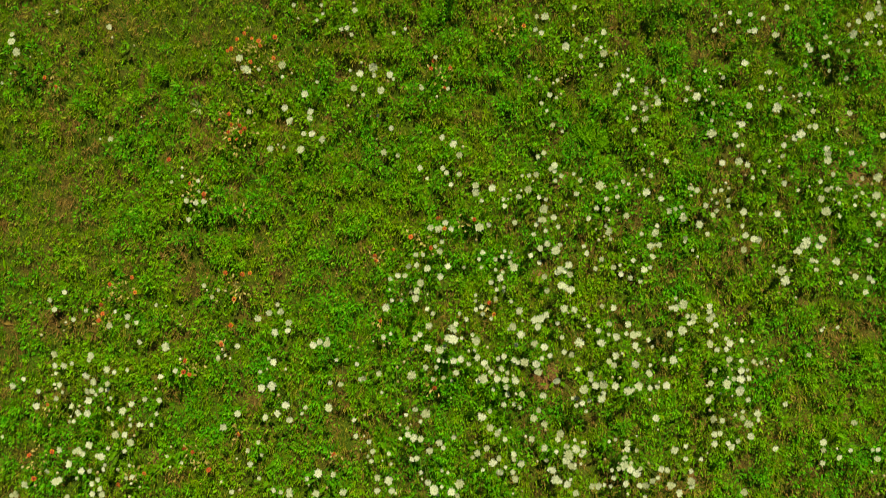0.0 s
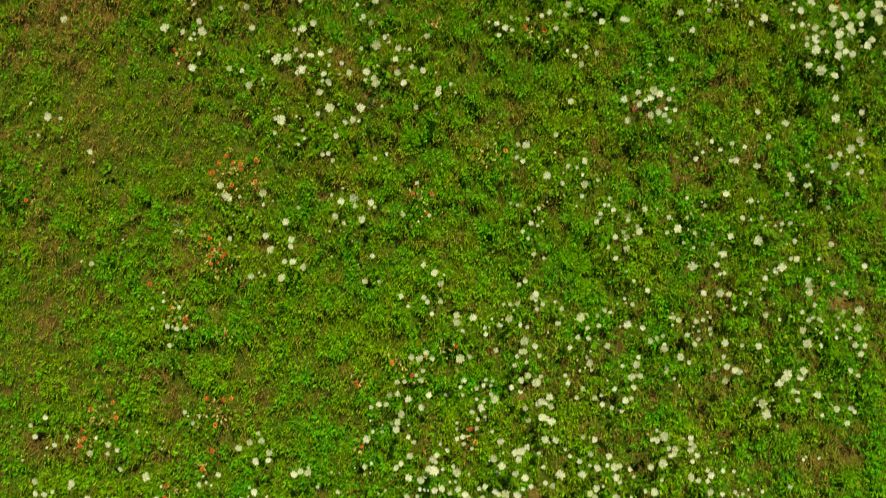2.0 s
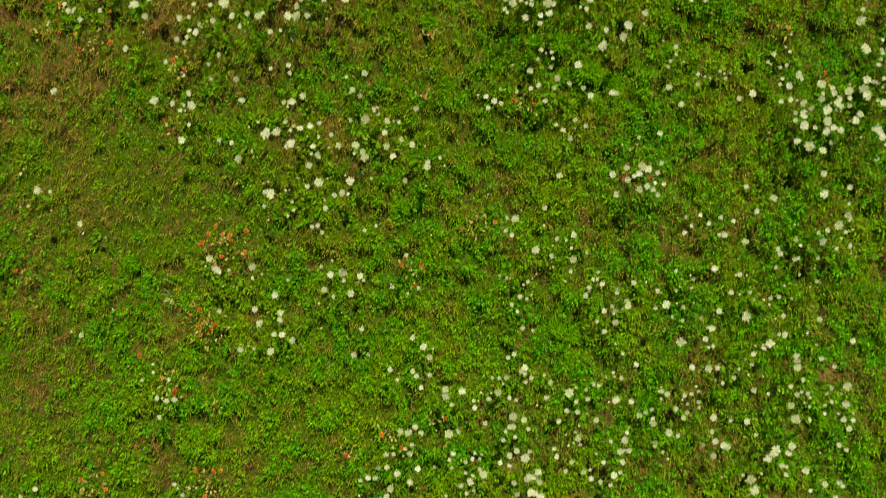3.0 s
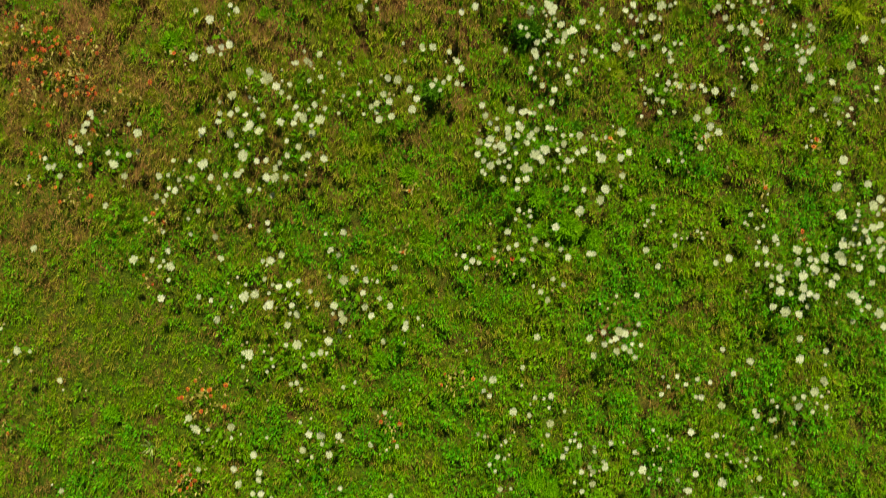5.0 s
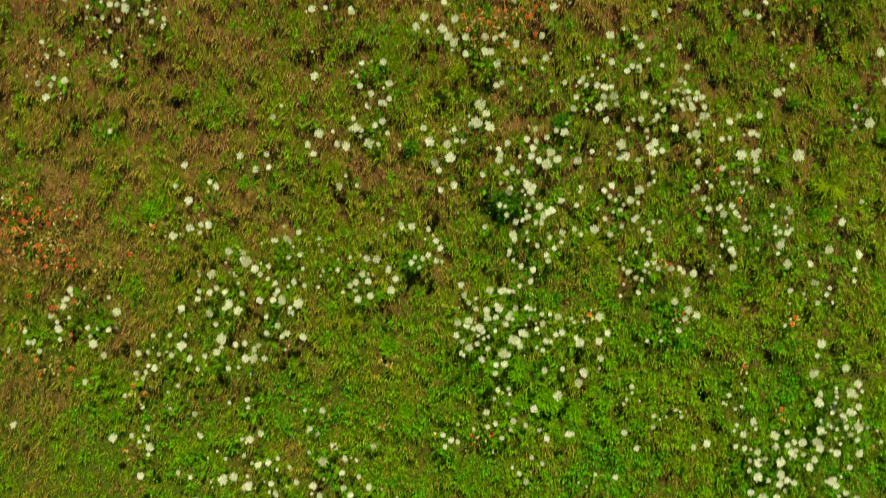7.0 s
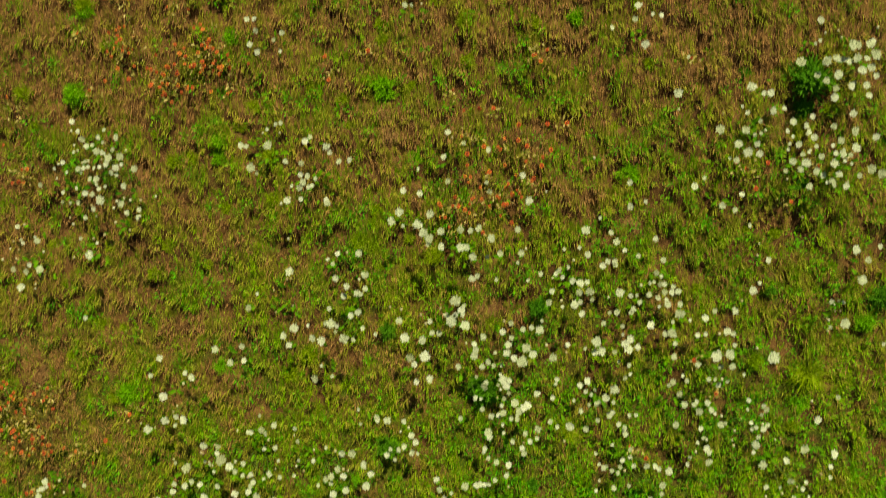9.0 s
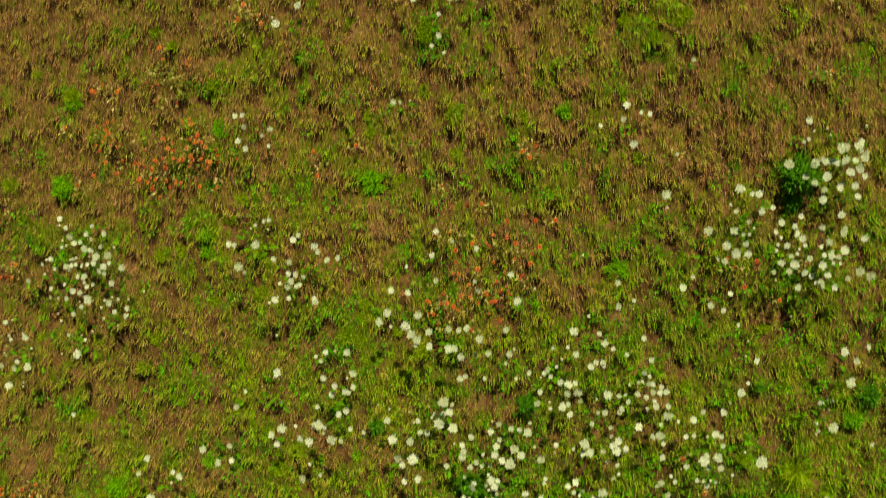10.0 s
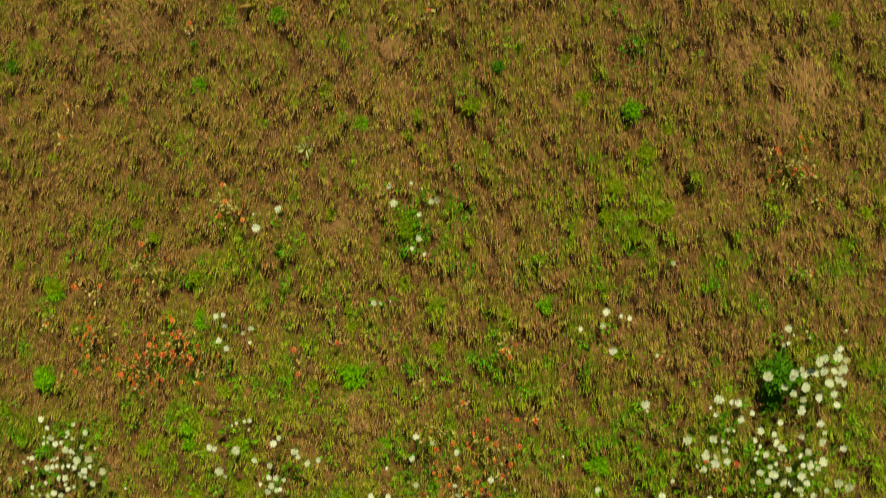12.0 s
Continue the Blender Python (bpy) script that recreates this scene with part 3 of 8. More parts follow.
def blanket_plant(x, y, heads):
    """One clump of red and yellow blanket flowers with tan seed heads among them."""
    root = new("blanket_flower_plant")
    lift = hummock_at(x, y)
    root.location = (x, y, ground_at(x, y) + lift - 0.004)
    for dx, dy, h, d in heads:
        tip = Vector((dx / 100, dy / 100, h / 100 - lift))
        size = min(max(0.98 * d, 2.7), 4.6) / 100
        m = turned(tip, size, dice.random() * 6.283, abs(dice.gauss(0.25, 0.25)), dice.random() * 6.283)
        ray = hang("flower_head", dice.choice(RAYS), root, m)
        hang("disc", DISC, ray, Matrix.Diagonal((0.42, 0.42, 0.42, 1)))
        stalk(root, tip, root, 0.0018)
    for k in range(min(2 * len(heads), 16) if len(heads) > 2 else 0):
        at = Vector((dice.gauss(0, 0.1), dice.gauss(0, 0.1), 0.0))
        hang("seed_head", SEED, root, turned(at, dice.uniform(0.15, 0.24), 0, abs(dice.gauss(0, 0.15)), dice.random() * 6.283))
    n = 4 if len(heads) < 3 else 9 if len(heads) < 9 else 18
    hang("foliage", dice.choice(NARROW[n]), root, Matrix.Rotation(dice.random() * 6.283, 4, "Z"))
    many = "many heads and seed heads" if len(heads) > 2 else "one or two heads"
    tagged(root, f"orange-red blanket flower with yellow petal tips, {many}", "wildflower", "blanket flowers in the meadow")


# ---- white wildflowers, from south to north: east, north, then each head's offset, height and width in centimetres ----
white_plant(0.44, -1.94, [(-4, -1, 20, 2.2), (4, 1, 19, 1.8)])
white_plant(-0.23, -1.90, [(-2, -5, 26, 3.6), (2, 5, 37, 3.1)])
white_plant(-0.61, -1.93, [(0, 0, 30, 2.7)])
white_plant(2.32, -1.87, [(0, 0, 34, 5.8)])
white_plant(-2.15, -1.87, [(0, 0, 21, 2.7)])
white_plant(1.38, -1.91, [(-15, 5, 25, 3.6), (15, -5, 21, 3.6)])
white_plant(-1.82, -1.78, [(1, -5, 24, 4.0), (-6, 8, 27, 4.9), (15, -14, 28, 4.5), (-16, -15, 24, 2.7), (4, 16, 27, 3.1), (21, -16, 27, 4.0), (-9, 19, 25, 4.0), (-23, -17, 24, 4.5), (-21, 10, 17, 2.2), (0, 26, 23, 4.0), (33, -11, 44, 7.6)])
white_plant(-3.54, -1.81, [(1, -2, 38, 6.3), (5, -0, 38, 5.4), (-0, 4, 33, 2.2), (-8, 6, 35, 4.9), (10, 12, 33, 6.3), (7, -18, 30, 4.9), (-18, -6, 35, 2.7), (-1, 23, 29, 5.4), (-28, -6, 34, 6.7), (32, -13, 35, 5.4)])
white_plant(-2.94, -1.89, [(2, 7, 27, 4.5), (1, 1, 27, 2.7), (7, -3, 23, 2.2), (-3, -12, 21, 2.7), (-19, -5, 38, 5.8), (-22, -1, 35, 4.9), (33, 14, 21, 2.2)])
white_plant(-3.96, -1.79, [(2, 3, 19, 2.7), (7, -16, 35, 6.7), (3, -17, 35, 4.0), (-12, 31, 26, 3.1)])
white_plant(3.52, -1.84, [(2, 8, 21, 2.7), (-2, -8, 19, 2.7)])
white_plant(0.10, -1.72, [(4, -2, 24, 3.6), (9, 3, 24, 1.8), (18, 1, 41, 6.3), (-5, 11, 33, 3.6), (-1, 15, 34, 5.8), (-16, -9, 40, 8.1), (29, 0, 37, 4.5), (-2, 24, 34, 3.1), (31, -5, 39, 5.8), (-18, -20, 38, 4.5), (-26, -2, 33, 3.1), (-23, -17, 37, 6.7)])
white_plant(-1.24, -1.84, [(-1, 12, 43, 7.2), (10, 8, 33, 4.9), (5, -3, 35, 2.7), (-15, 1, 23, 4.0), (-4, -7, 37, 6.3), (-14, -5, 20, 1.8), (19, -6, 36, 6.3)])
white_plant(1.43, -1.67, [(3, -1, 35, 3.6), (-0, -5, 35, 6.7), (10, 3, 33, 2.2), (-6, -1, 37, 6.7), (-5, 4, 36, 3.1), (13, -11, 35, 4.9), (2, -15, 35, 4.9), (7, -15, 35, 6.3), (-11, 3, 39, 7.2), (1, 13, 30, 3.6), (17, -8, 36, 4.0), (-12, 8, 38, 3.1), (21, -2, 32, 5.8), (-10, -13, 37, 5.4), (-7, 14, 31, 4.9), (-16, -0, 39, 4.0), (-12, 14, 37, 2.7), (-7, 19, 30, 5.8), (26, -3, 32, 4.9), (-20, -8, 38, 4.0), (1, 25, 30, 1.8), (-5, -26, 23, 2.7), (27, -14, 37, 6.3), (-15, 20, 22, 3.1)])
white_plant(-2.57, -1.64, [(-6, -1, 23, 3.1), (-3, 7, 22, 2.2), (9, -5, 28, 3.1)])
white_plant(-0.46, -1.61, [(-1, -3, 30, 4.5), (3, -2, 30, 4.9), (-6, 7, 20, 1.8), (8, -9, 48, 3.6), (9, -14, 49, 2.2), (14, 5, 32, 6.3), (-12, 12, 19, 3.1), (-20, -10, 20, 3.1), (1, 17, 36, 6.7), (7, 16, 36, 5.4), (14, -17, 49, 5.8), (-22, -1, 20, 3.6), (-4, 19, 34, 5.4), (-20, -19, 38, 7.6), (-27, -5, 27, 1.8), (20, 12, 33, 1.8), (-5, 24, 32, 3.6), (25, -11, 35, 3.1), (19, -23, 49, 8.1), (23, 13, 37, 5.8), (-2, 27, 31, 1.8), (26, 9, 38, 4.0), (-18, -29, 33, 5.8), (-30, -17, 37, 5.4)])
white_plant(0.85, -1.65, [(2, 1, 43, 5.8), (-2, 5, 42, 6.7), (0, 10, 42, 8.1), (13, -3, 23, 2.7), (2, -12, 37, 3.1), (6, 15, 42, 6.7), (-13, -3, 42, 5.8), (-1, -15, 40, 6.3), (-7, -13, 40, 4.0), (-2, 17, 43, 4.9), (-10, 12, 41, 3.6), (18, -6, 16, 1.8), (-11, -11, 41, 7.6), (-16, -3, 40, 4.0), (11, 20, 42, 2.7), (-18, 4, 38, 3.6), (-19, 13, 33, 5.8), (20, -17, 38, 5.4), (7, -24, 35, 5.4), (-7, 27, 42, 6.7), (25, -17, 38, 6.3)])
white_plant(-3.14, -1.65, [(0, 3, 37, 6.3), (-6, 3, 34, 3.6), (1, -5, 33, 3.1), (5, 10, 36, 3.6), (-1, -9, 32, 4.0), (-4, -11, 35, 2.7), (-11, 13, 37, 6.3), (16, 6, 29, 4.0), (12, -9, 32, 3.1), (-12, -10, 34, 4.5), (-18, 5, 35, 5.4), (10, 21, 33, 6.3), (-5, -18, 33, 4.5), (-21, 8, 36, 6.3), (21, -6, 30, 3.1), (-19, -10, 34, 5.8), (18, 21, 33, 5.4), (-10, -21, 34, 4.5), (25, -7, 30, 2.2), (17, -18, 27, 3.6), (-26, 6, 33, 4.0), (24, 15, 35, 6.3), (-21, -15, 38, 3.1), (6, 30, 31, 4.5)])
white_plant(1.82, -1.66, [(1, 7, 36, 4.0), (3, 16, 30, 4.0), (5, -3, 37, 4.5), (-9, 15, 39, 6.3), (16, 5, 29, 4.0), (5, -11, 37, 6.7), (6, -16, 35, 4.9), (-8, -16, 32, 4.0), (-16, 26, 14, 1.8), (-4, -22, 34, 6.7)])
white_plant(3.21, -1.53, [(-7, -6, 27, 4.9), (-9, 1, 27, 2.2), (2, 0, 28, 3.6), (-25, -9, 35, 4.9), (-26, 3, 39, 4.5), (-26, 9, 39, 5.8), (19, 1, 30, 3.1), (22, -6, 31, 5.4), (24, 1, 29, 4.0), (3, 24, 32, 4.9), (23, -20, 21, 2.2)])
white_plant(-0.87, -1.53, [(6, -5, 28, 4.5), (2, -9, 28, 3.1), (5, -13, 29, 4.0), (3, 4, 30, 4.5), (-5, -4, 26, 1.8), (-1, 9, 31, 2.2), (-8, 9, 32, 4.5), (-2, 25, 22, 2.7), (-11, 21, 24, 4.0), (11, -36, 36, 5.4)])
white_plant(2.61, -1.52, [(0, 0, 27, 4.9)])
white_plant(1.22, -1.48, [(0, 0, 24, 3.1)])
white_plant(0.39, -1.41, [(-1, 3, 21, 1.8), (-11, 5, 39, 3.1), (-6, -6, 26, 4.5), (11, -1, 35, 2.7), (-13, 2, 38, 5.4), (16, -3, 36, 5.4), (-19, 7, 39, 6.3), (1, -17, 31, 4.9), (7, 21, 23, 4.0), (2, 24, 24, 4.0), (18, 14, 33, 6.3), (-7, 24, 26, 4.5), (-12, -18, 41, 4.5), (1, -21, 32, 4.5), (-19, 20, 34, 4.0), (-22, -11, 35, 5.4), (27, 9, 33, 5.8), (-26, 15, 35, 6.7), (7, -25, 32, 6.3), (-17, -21, 43, 6.7), (28, 4, 32, 2.7), (22, 21, 34, 4.5), (-6, -27, 35, 3.1), (20, -20, 41, 1.8)])
white_plant(-2.02, -1.30, [(-5, -5, 40, 6.3), (5, 5, 33, 5.8)])
white_plant(2.20, -1.26, [(-5, -2, 32, 4.9), (-15, 1, 40, 6.3), (-6, -13, 30, 4.5), (6, 3, 32, 3.1), (-11, -14, 30, 5.4), (-18, 8, 40, 2.7), (11, 1, 34, 4.5), (12, 6, 33, 3.6), (0, -21, 32, 4.5), (-17, 15, 34, 5.4), (-11, -22, 30, 5.4), (16, -4, 34, 6.7), (8, -19, 32, 4.5), (-2, 19, 21, 2.2), (-14, 18, 33, 4.0), (5, 18, 28, 1.8), (3, -24, 31, 5.8), (19, -15, 31, 5.8), (23, 0, 37, 4.0), (23, 5, 36, 5.8), (18, 15, 29, 4.5), (-17, -30, 30, 1.8), (-17, 27, 31, 2.7), (-14, 29, 32, 4.9)])
white_plant(1.01, -1.21, [(0, 0, 32, 3.1)])
white_plant(-0.32, -1.19, [(-2, -3, 44, 7.6), (-5, -9, 22, 3.1), (-11, 1, 45, 4.9), (-8, -14, 23, 3.6), (-20, -7, 30, 3.6), (18, 5, 15, 1.8), (3, 23, 24, 4.0), (-25, -15, 33, 2.7), (12, 24, 23, 4.0), (19, 21, 22, 3.1), (21, -26, 29, 4.9)])
white_plant(-3.66, -1.15, [(-9, -5, 32, 6.3), (-7, 8, 33, 4.5), (6, 1, 28, 4.5), (3, 9, 24, 2.7), (-1, -23, 25, 2.7), (3, 13, 26, 3.1), (-28, 13, 36, 5.4), (-19, 19, 35, 4.0), (16, -16, 22, 2.2), (1, 21, 26, 2.2), (16, -20, 24, 3.1), (19, -20, 23, 3.6)])
white_plant(-1.18, -1.19, [(0, 0, 36, 6.7)])
white_plant(-2.84, -1.22, [(-3, 6, 40, 4.9), (-10, 0, 41, 6.3), (8, 10, 39, 4.5), (-8, -8, 25, 2.2), (-11, -10, 26, 3.1), (13, -5, 27, 4.0), (-3, -15, 26, 4.5), (0, -15, 26, 3.1), (18, 8, 33, 4.9), (-10, -15, 27, 4.0), (8, -15, 25, 4.0), (18, 19, 40, 2.7), (-28, -0, 30, 4.5), (-2, -22, 36, 2.7), (-7, 35, 40, 3.6), (18, 28, 31, 4.5)])
white_plant(2.70, -1.15, [(0, 0, 27, 4.9)])
white_plant(-1.62, -1.08, [(-3, -3, 21, 2.7), (7, -9, 34, 6.7), (-2, 9, 45, 8.1), (-13, 6, 38, 6.7), (-1, -17, 31, 5.8), (-12, -21, 29, 5.4), (10, -22, 33, 5.8), (4, 20, 24, 2.7), (-12, 20, 25, 2.2), (-18, 18, 25, 3.6), (23, -12, 29, 4.0), (20, -17, 30, 3.1), (-3, 28, 37, 5.8)])
white_plant(0.23, -1.16, [(12, 8, 28, 4.9), (-12, -8, 34, 3.6)])
white_plant(1.44, -1.02, [(-8, -1, 35, 7.2), (-4, 0, 35, 3.6), (1, 3, 34, 7.2), (11, 1, 32, 4.9), (-29, -3, 37, 4.5), (12, -10, 25, 2.7), (9, 14, 37, 5.8), (-31, -7, 39, 6.7), (16, 3, 36, 4.5), (17, 7, 38, 2.2), (10, 21, 37, 3.1), (14, -23, 39, 5.8), (23, 4, 38, 6.3), (-40, -10, 31, 4.0)])
white_plant(0.83, -0.97, [(-7, 2, 35, 6.3), (-18, -11, 31, 5.8), (7, -13, 31, 3.1), (10, 13, 42, 4.0), (-12, 23, 32, 4.5), (10, -13, 31, 4.5), (15, -4, 41, 7.6), (-0, 26, 32, 4.5), (6, 24, 33, 4.9), (10, -19, 32, 4.0), (15, -17, 32, 4.9), (-36, -10, 32, 5.8)])
white_plant(-3.30, -1.01, [(0, 8, 34, 6.7), (11, 4, 42, 6.7), (1, 21, 32, 4.0), (3, -5, 37, 5.4), (7, -5, 37, 4.9), (-11, 19, 37, 3.6), (3, 25, 32, 6.3), (14, -4, 35, 4.5), (10, -8, 36, 3.1), (-18, 17, 37, 5.8), (4, -13, 37, 6.3), (21, 14, 39, 5.8), (19, -4, 34, 4.0), (22, 2, 40, 4.9), (-26, 10, 35, 3.6), (-27, -1, 28, 4.9), (28, 12, 40, 4.0), (-27, 17, 35, 5.4), (20, -12, 30, 3.1), (-10, -20, 26, 2.7), (-26, -8, 25, 3.1), (3, -24, 37, 6.3), (-6, -24, 35, 5.8), (-17, -20, 26, 4.9)])
white_plant(1.91, -0.91, [(0, 0, 18, 1.8)])
white_plant(-0.70, -0.85, [(-5, -5, 34, 4.9), (-18, -9, 35, 4.9), (9, -2, 17, 2.7), (10, -14, 20, 2.2), (-21, -10, 34, 4.0), (-4, -23, 22, 3.1), (-25, 2, 26, 4.0), (16, 4, 26, 2.7), (-1, 19, 32, 2.7), (17, -21, 23, 2.2), (-12, 21, 19, 1.8), (4, 21, 34, 2.7), (24, -5, 42, 7.6), (-26, 15, 15, 2.2), (-1, 26, 33, 4.5), (10, -33, 21, 2.2), (22, 14, 19, 3.1)])
white_plant(2.56, -0.83, [(0, 0, 28, 2.2)])
white_plant(-1.14, -0.79, [(-0, -1, 21, 3.6), (11, 10, 16, 2.7), (-6, 14, 32, 6.3), (-4, -20, 28, 4.0), (5, -21, 29, 4.5), (-6, 18, 30, 3.6)])
white_plant(-2.16, -0.75, [(-1, -3, 26, 4.9), (5, -1, 26, 3.1), (2, 4, 25, 2.7), (9, -4, 25, 2.7), (18, 8, 33, 4.5), (-33, -4, 30, 2.7)])
white_plant(2.29, -0.79, [(-0, 2, 40, 4.0), (-0, -6, 40, 5.8), (-9, 3, 38, 5.4), (-8, -5, 40, 2.2), (-12, -2, 41, 2.7), (9, -7, 30, 3.1), (-10, 11, 34, 4.5), (-1, -13, 41, 6.7), (15, 0, 28, 4.0), (-7, 16, 34, 6.3), (-6, -13, 39, 4.0), (-10, -12, 37, 2.2), (5, 18, 28, 4.0), (17, -3, 28, 2.7), (-16, 10, 29, 4.9), (10, -14, 30, 4.5), (-19, -7, 31, 4.5), (-10, 20, 34, 3.6), (15, 17, 26, 3.1), (21, -1, 29, 3.6), (-13, -17, 42, 7.6), (-3, -22, 44, 9.0), (6, 25, 26, 2.7), (26, 2, 27, 2.7)])
white_plant(0.40, -0.79, [(0, 2, 38, 4.9), (3, -0, 38, 4.5), (-8, 4, 31, 4.9), (9, -0, 38, 7.2), (3, 13, 23, 4.0), (-13, 2, 31, 4.0), (-1, -11, 41, 2.2), (-5, -10, 31, 3.6), (1, -15, 41, 6.3), (19, -2, 34, 6.7), (-7, -16, 31, 5.8), (6, 23, 36, 6.7), (18, 15, 30, 5.8), (-14, -15, 33, 5.8), (-22, 10, 18, 2.7), (21, -9, 32, 6.7), (24, 3, 33, 4.0), (-25, -1, 37, 5.8), (-6, -22, 30, 5.4), (-4, 28, 38, 3.1), (26, 12, 32, 6.3), (-1, 30, 39, 6.3), (-26, -13, 44, 8.1), (2, -28, 30, 2.7)])
white_plant(-3.60, -0.75, [(0, 0, 32, 5.8)])
white_plant(1.24, -0.72, [(1, -1, 38, 6.3), (6, 1, 40, 2.7), (-4, -6, 37, 4.9), (-0, -9, 37, 4.9), (-10, 9, 34, 6.7), (3, 14, 32, 6.3), (-3, 16, 31, 3.1), (-2, -19, 39, 2.7), (17, -8, 40, 6.7), (4, -19, 40, 2.7), (18, 7, 35, 5.8), (11, 17, 35, 3.6), (21, 3, 35, 4.0), (17, 16, 36, 6.7), (-12, 19, 31, 4.9), (-2, 25, 29, 4.9), (0, -26, 41, 6.3), (-11, -24, 46, 7.6), (-21, -16, 44, 5.4), (21, 17, 36, 4.5), (12, 25, 36, 5.4), (-28, 6, 38, 2.7), (-21, -20, 46, 4.0), (-17, -25, 45, 6.3)])
white_plant(2.92, -0.64, [(-3, -9, 31, 4.0), (-25, -14, 28, 3.6), (13, 11, 21, 3.1), (15, 13, 20, 2.2)])
white_plant(-2.55, -0.78, [(-2, 11, 41, 7.2), (2, -11, 30, 4.9)])
white_plant(-0.16, -0.68, [(-3, 1, 30, 4.5), (-7, -2, 32, 6.3), (0, 9, 37, 6.3), (5, 8, 39, 8.1), (-4, -12, 26, 3.1), (-8, -11, 28, 3.6), (-1, -13, 25, 2.2), (5, -11, 30, 5.8), (-17, 0, 32, 6.3), (6, 15, 37, 4.0), (12, 9, 37, 3.1), (11, -10, 28, 5.8), (4, 18, 39, 6.7), (-10, -17, 28, 4.0), (18, -2, 36, 2.7), (7, 21, 39, 4.5), (-16, 19, 34, 5.8), (-24, 11, 29, 4.5), (7, -21, 32, 5.4), (-19, -17, 29, 4.9), (18, -14, 28, 4.0), (23, -1, 38, 3.1), (-28, 8, 31, 4.9), (21, 12, 39, 3.6)])
white_plant(0.07, -0.59, [(1, -2, 38, 7.6), (2, -16, 39, 5.8), (-7, 16, 38, 4.0), (14, 16, 31, 3.1), (-13, 21, 36, 3.1), (3, -35, 42, 4.9)])
white_plant(-1.57, -0.51, [(4, -2, 37, 4.9), (5, 5, 38, 5.8), (-8, -4, 34, 6.3), (-3, 14, 34, 5.8), (-12, 13, 38, 5.4), (25, -15, 33, 6.3), (-6, 20, 34, 4.0), (-22, 8, 37, 5.8), (31, -12, 34, 5.4), (-13, -26, 35, 3.1)])
white_plant(1.86, -0.47, [(-6, -5, 40, 7.2), (1, 1, 37, 4.0), (-16, -8, 39, 5.4), (4, 2, 36, 4.5), (-0, 7, 36, 4.0), (5, 6, 36, 5.8), (-4, -22, 28, 3.6), (-10, 14, 36, 5.8), (-14, 14, 36, 3.6), (-4, 17, 37, 7.6), (17, -16, 39, 6.3), (-17, 18, 34, 2.2), (-27, -20, 26, 3.1), (-30, -14, 25, 4.0), (-12, -30, 35, 6.7), (20, 4, 30, 5.8), (13, 14, 32, 2.7), (-10, 22, 36, 3.1), (22, -6, 28, 4.0), (-19, -30, 33, 3.6), (19, 11, 33, 4.9), (23, 7, 29, 4.9), (26, -1, 28, 4.9), (19, 15, 34, 4.9)])
white_plant(3.15, -0.50, [(0, 0, 27, 3.1)])
white_plant(-2.86, -0.45, [(-1, -2, 32, 4.0), (-9, -5, 32, 4.0), (-9, 3, 32, 5.4), (1, -19, 30, 4.5), (14, 13, 27, 3.6), (-23, 7, 26, 3.1), (-25, -5, 32, 5.4), (22, 12, 25, 1.8), (31, -5, 15, 2.2)])
white_plant(2.43, -0.39, [(2, -0, 19, 1.8), (-13, -8, 24, 2.2), (-15, -10, 16, 2.2), (26, 18, 20, 1.8)])
white_plant(0.46, -0.40, [(-1, 4, 34, 6.7), (1, -4, 41, 2.2)])
white_plant(-3.61, -0.40, [(1, 4, 33, 4.5), (-8, 12, 25, 4.0), (6, -8, 23, 2.7), (13, -5, 24, 4.5), (5, 19, 25, 4.5), (4, -15, 23, 2.2), (26, 3, 27, 3.6), (-16, -19, 23, 2.7), (-31, 9, 16, 2.2)])
white_plant(0.82, -0.31, [(1, -3, 34, 6.7), (5, -7, 30, 1.8), (6, 4, 32, 1.8), (10, -4, 33, 5.4), (-4, -16, 29, 3.6), (6, 13, 39, 6.7), (-15, -8, 41, 5.4), (2, 15, 37, 4.9), (18, -12, 32, 3.1), (-2, 17, 40, 6.7), (-13, 12, 30, 4.9), (-20, -11, 43, 7.2), (0, -28, 28, 4.0), (22, -18, 31, 3.6), (-22, -18, 42, 5.8), (-25, -12, 43, 6.3), (5, 26, 41, 5.4), (13, -31, 38, 7.6), (-5, 28, 40, 5.8), (33, -1, 34, 4.0), (-16, 24, 38, 4.9), (1, 29, 38, 4.5)])
white_plant(1.24, -0.33, [(0, 0, 36, 5.4)])
white_plant(-0.65, -0.44, [(-3, 11, 43, 6.7), (2, 1, 14, 1.8), (0, -12, 32, 3.1)])
white_plant(2.83, -0.25, [(0, 0, 22, 2.2)])
white_plant(-2.30, -0.26, [(6, 1, 24, 4.0), (10, -3, 23, 2.2), (2, 7, 25, 2.2), (11, 7, 23, 3.6), (0, 11, 27, 4.0), (17, 6, 21, 2.7), (-24, -12, 23, 1.8), (-22, -16, 20, 1.8)])
